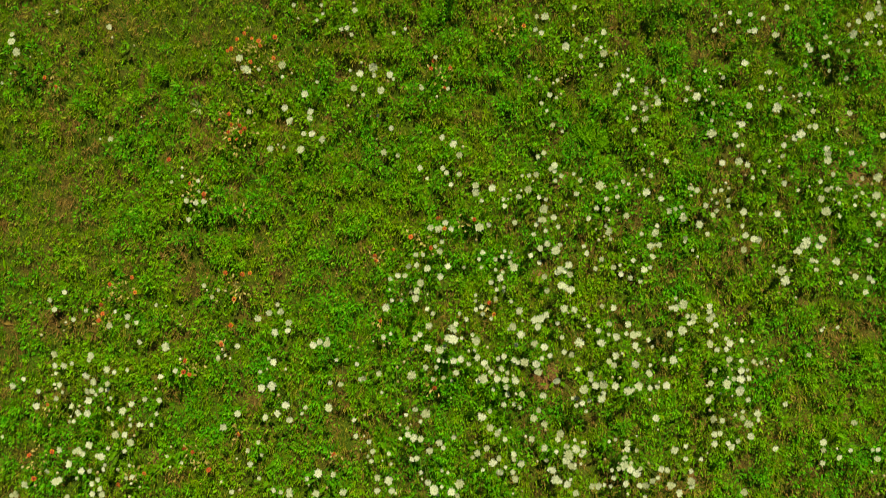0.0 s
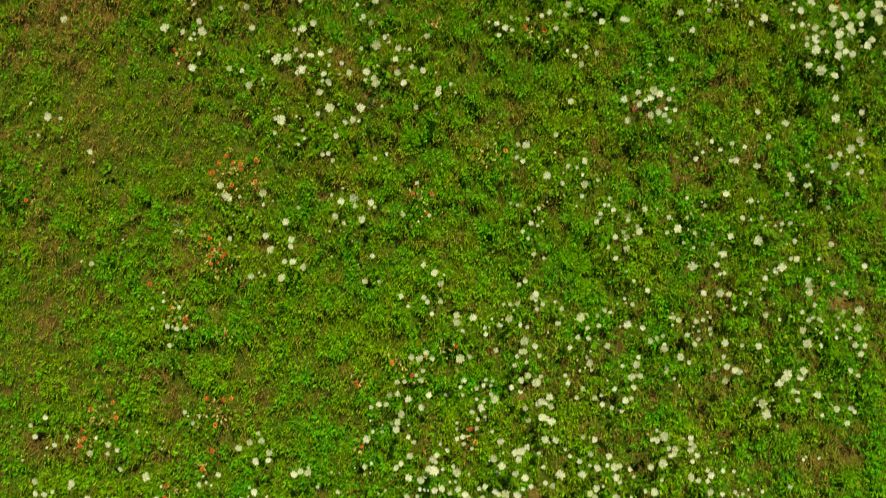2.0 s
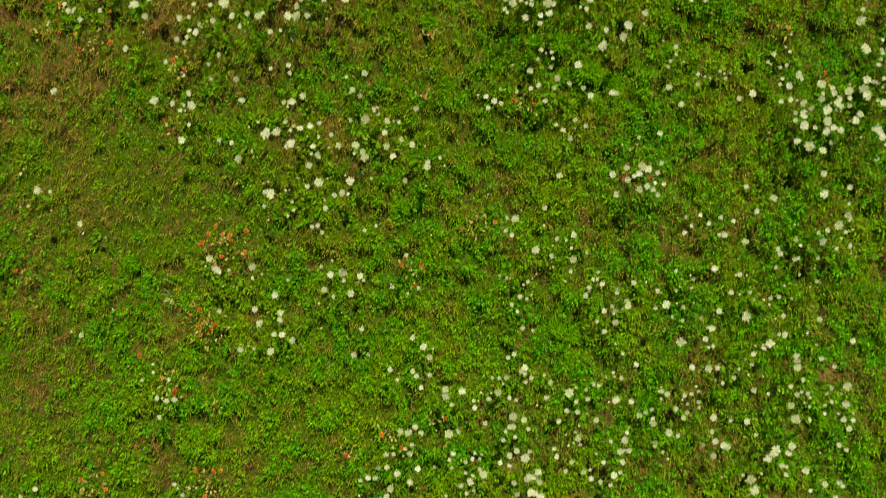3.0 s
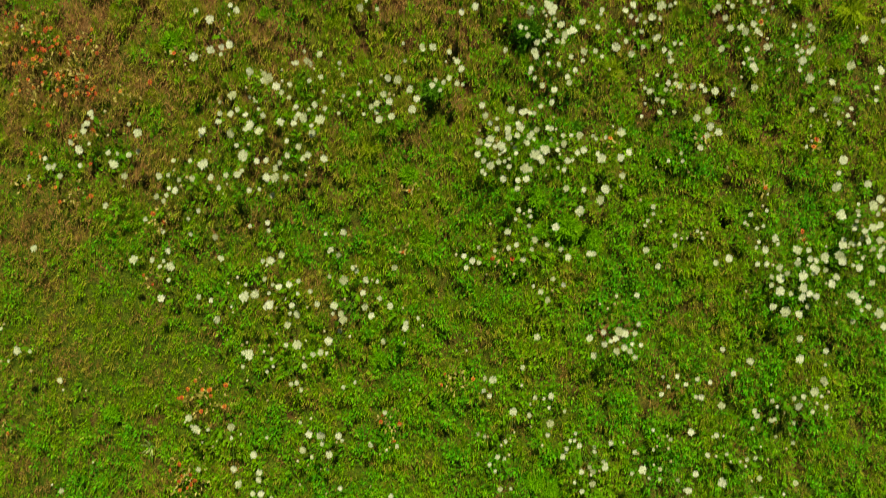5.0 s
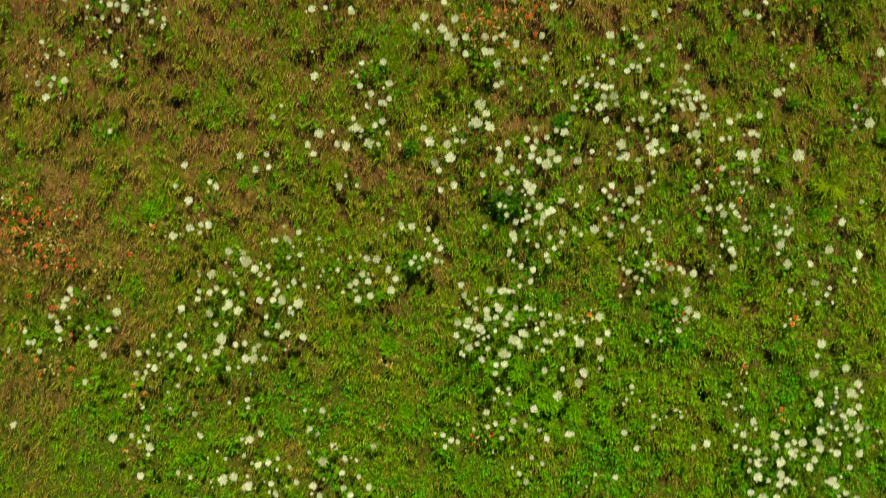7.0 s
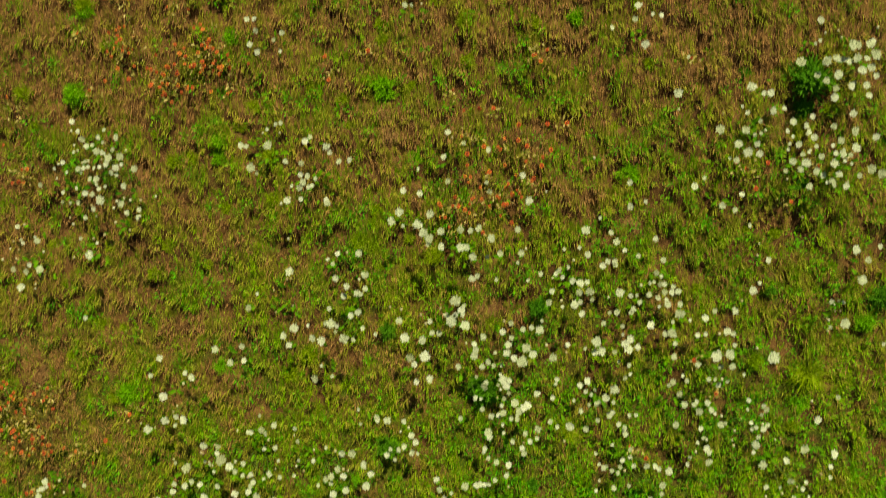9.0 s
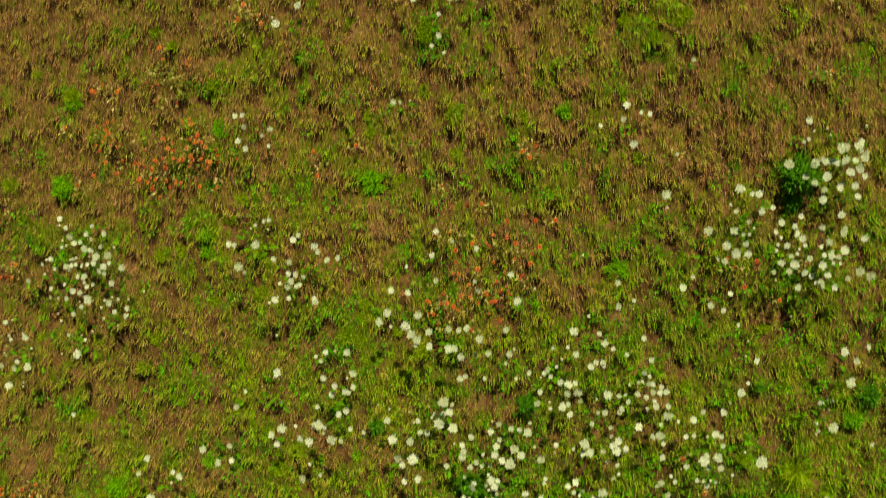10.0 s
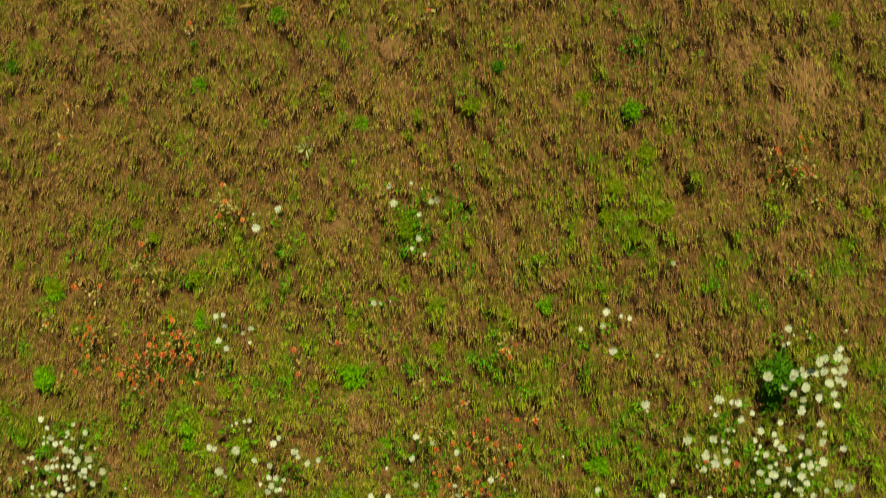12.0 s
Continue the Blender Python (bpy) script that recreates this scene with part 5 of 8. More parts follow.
white_plant(-1.20, 2.93, [(-4, -1, 49, 3.3), (0, 4, 33, 6.1), (-5, 6, 34, 3.3), (-5, -11, 43, 8.0), (-16, -2, 48, 7.6), (-9, -13, 41, 5.2), (-0, -14, 40, 1.9), (10, -6, 47, 1.9), (9, 6, 32, 5.7), (-14, 11, 28, 4.3), (15, -2, 25, 3.3), (12, -12, 33, 5.2), (-25, -4, 50, 9.0), (17, 9, 30, 4.3), (11, -19, 35, 3.3), (-11, 23, 32, 2.8), (-6, 27, 35, 6.6), (17, -20, 35, 6.6), (-9, 27, 33, 4.7), (-14, 27, 34, 3.8), (-33, 6, 21, 3.3), (26, 0, 24, 4.3), (9, -29, 36, 6.1), (26, -14, 35, 2.4)])
white_plant(-1.72, 2.94, [(4, 6, 24, 2.4), (11, 11, 20, 2.8), (-9, -9, 31, 4.3), (7, -15, 24, 3.3), (1, 28, 34, 5.2), (-2, 29, 31, 3.3), (8, -20, 23, 1.9), (-21, -6, 28, 4.7), (1, -25, 43, 6.6)])
white_plant(3.16, 3.06, [(-4, -1, 37, 7.6), (0, 3, 41, 4.7), (-11, 0, 36, 4.3), (-5, 8, 38, 6.1), (-13, -7, 40, 4.7), (-7, -12, 42, 8.0), (-11, 10, 38, 2.8), (1, -14, 44, 4.7), (12, 1, 43, 8.5), (11, -9, 45, 7.6), (-16, 11, 38, 4.7), (11, 12, 36, 5.7), (9, 15, 42, 3.3), (-21, 11, 32, 4.7), (11, -17, 43, 7.1), (17, -14, 43, 5.7), (-25, -13, 16, 2.4), (-13, -25, 42, 5.7), (18, 15, 43, 5.2), (8, 23, 42, 7.6), (-3, -29, 42, 8.5), (-17, 23, 38, 6.1), (24, 3, 36, 3.8), (23, 8, 38, 6.6)])
white_plant(3.75, 3.18, [(2, -4, 39, 6.6), (-3, -2, 39, 3.3), (4, 4, 41, 3.3), (-10, 0, 38, 4.3), (-0, 8, 41, 2.4), (-13, -12, 31, 5.7), (-15, 1, 45, 6.6), (14, -17, 36, 5.2), (14, 10, 34, 2.4), (-7, 13, 39, 2.4), (21, -5, 38, 6.1), (13, 12, 41, 4.3), (2, 16, 40, 3.3), (-17, 6, 44, 8.0), (-12, 15, 40, 7.1), (22, 6, 34, 4.7), (-5, -27, 42, 7.1), (9, 18, 41, 4.7), (2, -28, 33, 5.2), (-18, -18, 33, 6.6), (-9, -27, 42, 3.3), (8, 22, 39, 2.4), (-25, -6, 37, 4.3), (23, 13, 24, 2.4)])
white_plant(2.62, 3.20, [(5, 2, 42, 6.6), (-5, -2, 40, 4.7)])
white_plant(3.47, 3.23, [(0, 0, 42, 7.1)])
white_plant(-1.26, 3.42, [(9, -17, 35, 6.1), (-4, 5, 30, 3.8), (-5, 12, 30, 4.7)])
white_plant(1.54, 3.26, [(-2, -0, 30, 5.7), (2, 0, 28, 4.3)])
white_plant(-2.23, 3.28, [(4, 1, 33, 5.2), (-3, -8, 26, 3.3), (-2, -13, 25, 2.4), (12, -13, 46, 7.6), (-6, -13, 27, 3.8), (-12, -7, 29, 5.2), (-3, 18, 28, 3.8), (-4, 20, 29, 2.4), (20, 16, 23, 3.8), (1, -25, 24, 3.8), (-24, -7, 39, 7.6), (17, 30, 21, 3.3)])
white_plant(0.99, 3.32, [(3, -2, 32, 3.8), (5, 6, 34, 5.7), (-4, -11, 24, 4.3), (16, 2, 32, 4.3), (-6, -12, 23, 2.8), (-10, 2, 27, 4.7), (-17, -1, 27, 4.3), (1, 19, 23, 3.8), (28, -2, 32, 4.3), (-18, 13, 33, 5.7), (23, 17, 36, 6.6), (-12, -24, 24, 2.8), (3, 27, 22, 3.3), (-11, 24, 30, 3.3), (-4, 29, 29, 2.4), (-27, -13, 16, 2.4), (34, -9, 33, 5.7), (-29, -3, 25, 3.3), (4, -34, 34, 3.3), (22, -28, 24, 4.3)])
white_plant(-3.39, 3.31, [(0, 0, 36, 6.1)])
white_plant(0.52, 3.24, [(4, 8, 23, 3.3), (-2, -4, 31, 5.7), (4, -6, 30, 4.3), (-9, -0, 30, 4.7), (-16, 1, 30, 2.8), (-7, -10, 30, 4.3), (14, 28, 26, 2.8), (11, -16, 20, 1.9)])
white_plant(4.05, 3.30, [(1, 1, 24, 4.3), (-1, -1, 24, 3.8)])
white_plant(-1.77, 3.41, [(0, 0, 32, 5.2)])
white_plant(2.25, 3.44, [(1, -2, 30, 3.8), (6, -5, 31, 2.4), (0, -11, 32, 4.3), (13, -4, 24, 2.4), (-10, 10, 25, 2.4), (22, 2, 24, 3.3), (26, -0, 22, 2.4), (-16, 17, 25, 3.3), (-23, 7, 23, 3.3), (27, -4, 23, 3.3), (-21, 11, 25, 3.3), (31, -0, 22, 2.8), (-26, -15, 37, 5.7), (-17, 23, 27, 4.3), (-15, -29, 34, 5.2)])
white_plant(-0.72, 3.36, [(9, 9, 32, 5.7), (-2, 8, 25, 1.9), (-8, 8, 25, 3.3), (-1, -6, 35, 4.7), (5, -11, 33, 4.7), (-3, -8, 34, 3.3)])
white_plant(-0.12, 3.50, [(6, 1, 20, 2.4), (-6, -1, 22, 1.9)])
white_plant(3.00, 3.51, [(-8, 9, 27, 4.3), (-13, 2, 27, 3.3), (-10, 0, 25, 2.8), (-3, -3, 28, 3.3), (3, -1, 27, 3.3), (6, 17, 18, 2.8), (9, 13, 20, 3.3), (-5, -15, 36, 3.3), (9, 27, 22, 2.4), (9, -12, 36, 6.6), (-7, -20, 36, 3.3), (9, -17, 41, 3.3)])
white_plant(1.44, 3.72, [(-3, -10, 46, 8.0), (-13, 10, 37, 5.7), (16, -0, 39, 7.1)])
white_plant(3.84, 3.59, [(1, 7, 48, 8.0), (-5, 9, 37, 3.3), (7, 6, 39, 5.7), (12, 13, 39, 7.1), (-14, 2, 28, 4.7), (16, 1, 29, 3.8), (-2, -10, 36, 2.8), (6, -11, 39, 7.1), (3, 26, 37, 6.1), (21, 5, 29, 3.3), (-1, -14, 39, 5.2), (-8, -12, 36, 3.8), (18, -8, 29, 5.7), (-10, -13, 37, 2.4), (-25, -1, 47, 8.5), (10, -22, 41, 6.1), (-28, 23, 46, 8.0)])
white_plant(-2.76, 3.69, [(0, 0, 32, 5.7)])
white_plant(1.98, 3.73, [(0, 0, 22, 2.8)])
white_plant(-2.35, 3.67, [(5, 10, 34, 5.2), (-5, -10, 33, 4.3)])
white_plant(-1.58, 3.84, [(-7, -6, 46, 1.4), (-4, 2, 46, 1.9), (-5, 10, 46, 4.7), (1, 12, 34, 6.6), (4, 16, 31, 3.8), (11, -33, 29, 3.8)])
white_plant(0.96, 3.87, [(-0, 2, 49, 6.1), (-7, 1, 47, 4.7), (3, 10, 49, 4.7), (-1, 11, 49, 8.5), (-8, -6, 48, 4.7), (-19, 4, 34, 6.1), (18, 7, 32, 1.9), (13, 17, 48, 5.2), (5, -23, 23, 3.8), (-5, -23, 30, 4.3)])
white_plant(-2.04, 3.93, [(6, 0, 32, 5.2), (-2, 2, 24, 2.8), (-3, -7, 34, 2.8), (-9, 0, 24, 4.3), (-10, 7, 34, 1.9), (1, 17, 25, 4.3), (21, 10, 47, 8.5), (-8, -11, 35, 6.1), (14, 17, 22, 3.8), (-15, 3, 33, 3.8), (-14, -9, 34, 3.8), (28, -1, 46, 5.7), (-13, 17, 27, 4.3), (-16, -15, 34, 4.3), (17, 26, 20, 2.8), (9, -28, 25, 4.3), (-23, 2, 34, 5.7), (35, -10, 46, 4.3), (-18, -20, 35, 4.3)])
white_plant(-1.17, 4.02, [(-3, -2, 44, 5.7), (2, 2, 49, 4.3), (-9, 4, 51, 5.2), (-4, -10, 43, 8.0), (-11, -10, 44, 7.1), (6, -10, 44, 5.2), (4, 11, 32, 5.2), (-17, 3, 52, 5.2), (18, -5, 20, 2.8), (-10, -24, 29, 5.2), (18, 8, 32, 4.7), (-20, -19, 34, 3.3), (20, 10, 32, 4.3), (24, -0, 32, 1.9), (2, 25, 26, 4.3), (15, 18, 36, 5.7), (-29, 8, 52, 9.4), (23, 11, 34, 5.7), (-29, -20, 34, 4.7)])
white_plant(2.77, 4.03, [(0, 0, 14, 1.9)])
white_plant(-3.32, 4.05, [(9, -1, 34, 6.6), (3, -1, 33, 5.2), (14, -9, 33, 4.7), (-5, 8, 25, 4.7), (20, 22, 28, 4.7), (-20, -8, 24, 3.8), (-21, -11, 24, 2.4)])
white_plant(1.65, 4.07, [(-5, 0, 44, 8.0), (-8, 4, 43, 4.3), (-9, 17, 42, 3.3), (12, 1, 41, 6.6), (-1, 18, 43, 3.3), (14, -14, 37, 5.7), (-1, -26, 41, 7.6), (21, 7, 32, 6.1), (12, 22, 44, 7.6), (-17, -25, 27, 4.7), (5, 27, 43, 2.4), (13, -23, 36, 3.3), (-35, -8, 32, 4.3)])
white_plant(2.40, 4.17, [(-7, -3, 25, 3.3), (-6, -10, 26, 3.3), (6, -0, 36, 5.2), (-19, -10, 28, 3.3), (1, 8, 36, 2.4), (6, 7, 39, 1.9), (1, -19, 19, 2.4), (11, 10, 38, 5.2), (-28, -15, 20, 1.9), (14, 18, 38, 6.6), (21, 13, 37, 6.6)])
white_plant(-2.78, 4.21, [(2, -4, 29, 4.7), (3, -12, 27, 3.8), (11, -5, 30, 3.3), (15, -17, 44, 7.6), (-16, -4, 44, 7.1), (21, -6, 29, 5.2), (-5, 14, 16, 2.4), (-17, 5, 26, 3.3), (-0, 20, 39, 1.9), (29, -3, 28, 5.2), (-25, -15, 26, 4.3), (-19, 15, 32, 5.7), (-27, 1, 28, 4.3), (11, -33, 18, 1.9), (24, -27, 42, 5.7), (18, 23, 24, 3.8), (-16, 22, 32, 5.2), (-8, 26, 38, 3.8)])
white_plant(3.54, 4.17, [(-11, 3, 22, 3.8), (-6, 8, 21, 2.8), (-5, 22, 18, 2.4), (13, -11, 37, 7.6), (10, -22, 35, 4.3)])
white_plant(0.86, 4.21, [(2, -1, 23, 3.8), (-1, 3, 21, 2.4), (3, -6, 25, 4.3), (3, 7, 39, 5.2), (-4, 6, 37, 6.1), (10, 2, 37, 3.3), (12, 1, 37, 4.7), (-9, -5, 38, 6.1), (-3, -11, 26, 3.3), (-5, 9, 38, 4.3), (-11, -2, 41, 7.1), (14, 7, 36, 5.7), (-7, -13, 24, 3.3), (-5, 13, 38, 6.1), (6, 14, 38, 7.1), (-12, -9, 38, 3.3), (-15, 2, 39, 2.8), (-16, -3, 41, 4.3), (16, 10, 34, 4.7), (18, 5, 33, 3.3), (4, 17, 39, 4.7), (17, -11, 50, 8.5), (-4, -20, 39, 4.7), (-13, -16, 39, 4.7)])
white_plant(0.64, 4.26, [(2, -1, 40, 7.1), (0, -5, 39, 6.1), (-8, -3, 39, 6.6), (8, 9, 35, 4.7), (-7, 9, 26, 2.8), (2, 14, 34, 4.7), (-9, -14, 38, 5.7), (-4, -19, 37, 4.7), (8, 18, 34, 3.3), (-2, 21, 34, 5.7), (2, -24, 41, 7.1), (-5, -29, 40, 4.3), (-3, -31, 38, 3.8), (-5, 30, 34, 5.7), (20, 25, 37, 6.6)])
white_plant(-0.94, 4.35, [(5, -4, 40, 6.6), (6, 1, 48, 3.8), (14, 5, 52, 9.0), (-1, 8, 48, 8.0), (14, -25, 33, 6.6), (-14, 7, 30, 5.7), (-24, 7, 36, 6.6)])
white_plant(-2.43, 4.32, [(0, 0, 42, 7.6)])
white_plant(1.21, 4.29, [(2, 5, 34, 2.8), (-2, 6, 34, 4.7), (-5, 7, 32, 4.7), (3, -7, 32, 2.4), (1, 18, 24, 2.4), (9, -7, 32, 5.7), (-14, 6, 29, 5.2), (4, -12, 30, 4.3), (-7, -15, 47, 5.2), (22, -1, 38, 6.1), (-10, -14, 47, 6.6), (-16, 21, 28, 3.8), (-11, 26, 32, 4.3), (-1, 30, 31, 5.2), (-20, 21, 29, 4.3), (20, -16, 38, 5.2), (12, -22, 33, 5.7), (-14, -21, 47, 6.6), (25, -14, 40, 6.1), (16, -22, 37, 3.3), (-24, 22, 31, 5.2), (33, -2, 41, 3.3), (4, -28, 32, 3.3), (-27, 21, 31, 5.7)])
white_plant(-3.59, 4.40, [(0, 0, 20, 2.4)])
white_plant(3.77, 4.40, [(-7, 0, 25, 4.3), (7, -0, 23, 3.3)])
white_plant(-0.23, 4.51, [(-8, -8, 38, 6.6), (3, -5, 37, 6.1), (5, 13, 39, 2.4)])
white_plant(1.99, 4.51, [(-1, -5, 29, 3.3), (1, 5, 33, 2.8)])
white_plant(-1.57, 4.49, [(-5, -0, 38, 5.7), (1, 4, 38, 4.7), (-15, 1, 36, 4.7), (7, -0, 34, 5.2), (-17, -6, 35, 5.2), (-3, 16, 40, 8.0), (-4, -18, 40, 7.6), (9, -14, 40, 4.7), (13, -10, 39, 8.0), (15, 8, 22, 3.3), (-21, 15, 20, 3.3), (8, 18, 25, 3.3), (12, 15, 24, 3.3), (14, 14, 23, 1.9), (11, 17, 23, 2.4), (-23, 18, 19, 2.4), (23, -1, 35, 5.2), (5, 26, 26, 2.8), (1, -28, 39, 4.3), (-31, -14, 35, 6.6), (21, -16, 41, 8.0), (11, -27, 37, 2.8), (-33, -17, 33, 4.3)])
white_plant(-2.87, 4.48, [(-1, 3, 37, 6.1), (12, 4, 37, 2.8), (-11, -7, 31, 3.8)])
white_plant(2.80, 4.68, [(0, -1, 30, 4.3), (3, 4, 27, 3.3), (5, 12, 37, 2.8), (16, 3, 37, 6.6), (-24, -17, 38, 6.1)])
white_plant(-0.51, 4.68, [(0, 1, 28, 4.3), (-0, 10, 25, 2.4), (-9, -9, 25, 2.8), (-14, 0, 24, 3.3), (11, 12, 26, 3.3), (-16, -5, 25, 2.4), (13, -13, 36, 5.2), (18, -10, 37, 6.1), (6, -19, 34, 3.3), (-14, 18, 28, 3.8), (24, -3, 40, 5.7), (17, -17, 34, 4.3), (22, 13, 41, 2.8), (-19, -15, 20, 3.3), (-17, 23, 28, 1.9), (29, -3, 39, 2.8), (28, 11, 41, 6.1), (-30, 2, 33, 3.3), (29, -9, 39, 6.1), (-32, -5, 34, 1.9), (-17, 29, 27, 3.8), (-29, -13, 31, 4.3)])
white_plant(2.25, 4.70, [(4, 0, 37, 4.7), (3, 5, 28, 3.8), (-4, -4, 37, 2.8), (-5, 4, 34, 5.2), (-7, -2, 34, 3.8), (15, 0, 37, 5.7), (3, 12, 29, 4.3), (-7, -10, 24, 4.3), (-12, -8, 24, 4.3), (22, -0, 38, 4.7), (-11, 14, 22, 3.3), (2, -20, 27, 3.8), (-18, -2, 32, 3.3), (26, -3, 35, 4.7), (-1, 25, 28, 5.2), (-21, -3, 33, 5.2), (-12, -21, 31, 4.7), (-25, 0, 33, 3.3), (-2, 29, 27, 4.3), (34, -4, 37, 6.6), (17, -28, 40, 6.1), (-2, 31, 30, 4.3), (-27, 8, 29, 3.3), (27, -23, 39, 4.3)])
white_plant(3.58, 4.70, [(3, 4, 31, 5.7), (1, 18, 14, 1.9), (4, -12, 36, 5.7), (3, 20, 20, 1.9), (15, 16, 39, 7.6), (2, -22, 21, 3.3), (-23, 4, 45, 7.6), (16, -21, 22, 1.9), (-14, -19, 30, 4.7), (24, -17, 22, 3.8), (-24, 18, 29, 2.4), (-20, 24, 30, 4.3), (3, -27, 21, 2.8), (-28, 13, 39, 3.8), (33, -8, 29, 2.8), (21, -23, 22, 4.3), (-16, 31, 31, 5.7)])
white_plant(-1.09, 4.74, [(-4, 0, 50, 2.8), (2, -2, 48, 4.7), (-9, -4, 50, 7.1), (-5, -9, 48, 4.7), (-16, 2, 52, 9.4), (1, -13, 46, 3.8), (3, -17, 29, 4.7), (15, 6, 30, 4.3), (0, -19, 28, 2.8), (-24, 4, 39, 4.7), (-13, 19, 18, 2.4), (1, 21, 32, 3.8), (-23, 10, 40, 4.7), (4, 21, 33, 4.7), (-25, 12, 42, 1.9), (-27, -10, 20, 1.9), (5, -24, 29, 5.2), (15, -20, 31, 3.3), (20, 15, 34, 2.4), (13, 23, 32, 5.7), (3, -27, 30, 4.7), (17, 20, 33, 5.2), (20, -16, 31, 5.7), (26, 8, 34, 4.7)])
white_plant(0.20, 4.83, [(-5, -8, 32, 5.2), (-2, -3, 31, 3.8), (2, -12, 31, 3.8), (5, -4, 28, 4.7), (10, -1, 30, 5.2), (-18, -22, 41, 6.1), (-24, -14, 42, 6.6), (17, -6, 31, 5.2), (7, 13, 32, 2.4), (22, -7, 30, 3.3), (21, 5, 38, 5.7), (17, 11, 39, 5.7), (-22, -32, 43, 7.1), (14, 16, 30, 2.8), (-35, -5, 40, 7.1), (-13, 23, 35, 4.3), (-4, 24, 39, 6.6), (10, 22, 32, 4.7)])
white_plant(3.96, 4.80, [(2, 2, 38, 7.6), (3, -11, 30, 4.3), (4, -21, 27, 3.8), (-10, 30, 35, 6.6)])
white_plant(-1.44, 4.82, [(0, 3, 41, 6.6), (-0, -3, 42, 2.8)])
white_plant(-2.04, 4.97, [(10, 2, 39, 7.6), (-3, -4, 17, 2.8), (-7, 2, 16, 1.9)])
white_plant(1.21, 4.94, [(-4, 8, 28, 3.3), (-3, 1, 27, 3.3), (3, 16, 39, 4.3), (-8, 18, 35, 4.7), (-17, 5, 44, 7.1), (-14, 17, 34, 5.7), (8, 15, 38, 4.3), (-16, 1, 45, 5.2), (4, -4, 38, 4.3), (8, 18, 37, 3.3), (15, 3, 37, 4.7), (14, -7, 28, 2.8), (-20, -9, 43, 4.7), (-22, 23, 34, 4.7), (13, -12, 28, 5.2), (-21, -12, 42, 3.3), (20, -6, 28, 4.7), (-17, -17, 43, 3.8), (26, 7, 38, 6.1), (25, -1, 38, 3.8), (-10, -22, 37, 5.2), (15, -17, 27, 5.2), (1, -25, 34, 5.7)])
white_plant(-0.92, 5.05, [(8, -3, 36, 5.7), (-8, 3, 25, 3.3)])
white_plant(1.63, 5.13, [(-4, -8, 27, 4.7), (2, -13, 26, 4.3), (11, -9, 40, 7.6), (-2, 13, 27, 4.7), (8, -25, 27, 2.8), (-16, 17, 30, 5.7), (1, 25, 26, 3.3)])
white_plant(3.10, 5.03, [(-1, 3, 31, 3.3), (-5, 2, 31, 6.1), (-4, 9, 30, 2.8), (-11, 12, 34, 3.3), (11, -6, 19, 2.4), (14, 6, 26, 1.9), (-14, 15, 34, 5.2), (10, -15, 16, 1.9), (7, -17, 27, 2.8), (-23, -1, 34, 4.7), (-19, -10, 35, 2.8), (22, 3, 28, 3.8), (-21, -9, 34, 3.3), (20, 14, 26, 3.3), (-17, 21, 34, 5.7), (23, -3, 27, 3.3), (-25, 14, 36, 6.6), (21, -13, 40, 7.1), (26, -1, 28, 4.3), (-20, -17, 39, 6.6), (-18, -20, 39, 5.2), (28, 4, 37, 2.4), (-26, -13, 34, 3.3), (21, 22, 26, 4.3)])
white_plant(0.80, 5.07, [(0, 0, 27, 4.7)])
white_plant(-0.05, 5.08, [(11, 1, 35, 5.2), (-6, 6, 28, 3.3), (-5, -8, 22, 3.3)])
white_plant(2.34, 5.11, [(0, 0, 26, 3.3)])
white_plant(3.39, 5.21, [(3, -2, 36, 5.7), (1, 1, 36, 3.8), (0, -7, 34, 3.3), (7, -17, 29, 4.3), (-11, 26, 25, 3.3)])
white_plant(2.72, 5.26, [(2, -4, 32, 6.1), (10, -4, 33, 4.3), (-2, 5, 32, 5.7), (13, -2, 31, 4.3), (-5, -22, 31, 5.7), (-10, 12, 29, 3.8), (-7, 15, 30, 5.7)])
white_plant(3.97, 5.26, [(10, 2, 29, 4.3), (-10, -2, 24, 2.4)])
white_plant(2.03, 5.26, [(2, 3, 42, 6.6), (7, 0, 47, 3.8), (-4, -1, 41, 3.3), (-6, 8, 33, 3.3), (-4, -5, 29, 4.7), (8, 11, 47, 8.0), (-9, 4, 33, 3.3), (-10, -6, 27, 3.3), (9, -11, 34, 4.3), (6, -13, 36, 5.7), (-14, 7, 34, 4.3), (-13, 16, 36, 6.6), (-3, -19, 30, 4.3), (-19, 12, 34, 5.2), (-17, -12, 25, 4.7), (21, 18, 29, 4.3), (-23, -3, 25, 3.3), (15, -22, 31, 4.7), (25, -15, 27, 3.8), (26, 21, 27, 3.3), (-14, -26, 33, 5.7), (16, 32, 28, 3.3)])
white_plant(-1.72, 5.22, [(-5, 7, 47, 7.6), (7, -1, 46, 1.9), (7, 16, 33, 2.8), (4, -6, 47, 2.4), (1, -13, 34, 5.2), (8, 25, 32, 4.7), (13, 21, 31, 6.1), (-8, -16, 36, 7.1), (-25, 22, 28, 4.7), (11, -14, 43, 7.1), (1, -20, 36, 3.8), (-16, -22, 38, 1.9)])
white_plant(-3.60, 5.34, [(0, 0, 25, 2.8)])
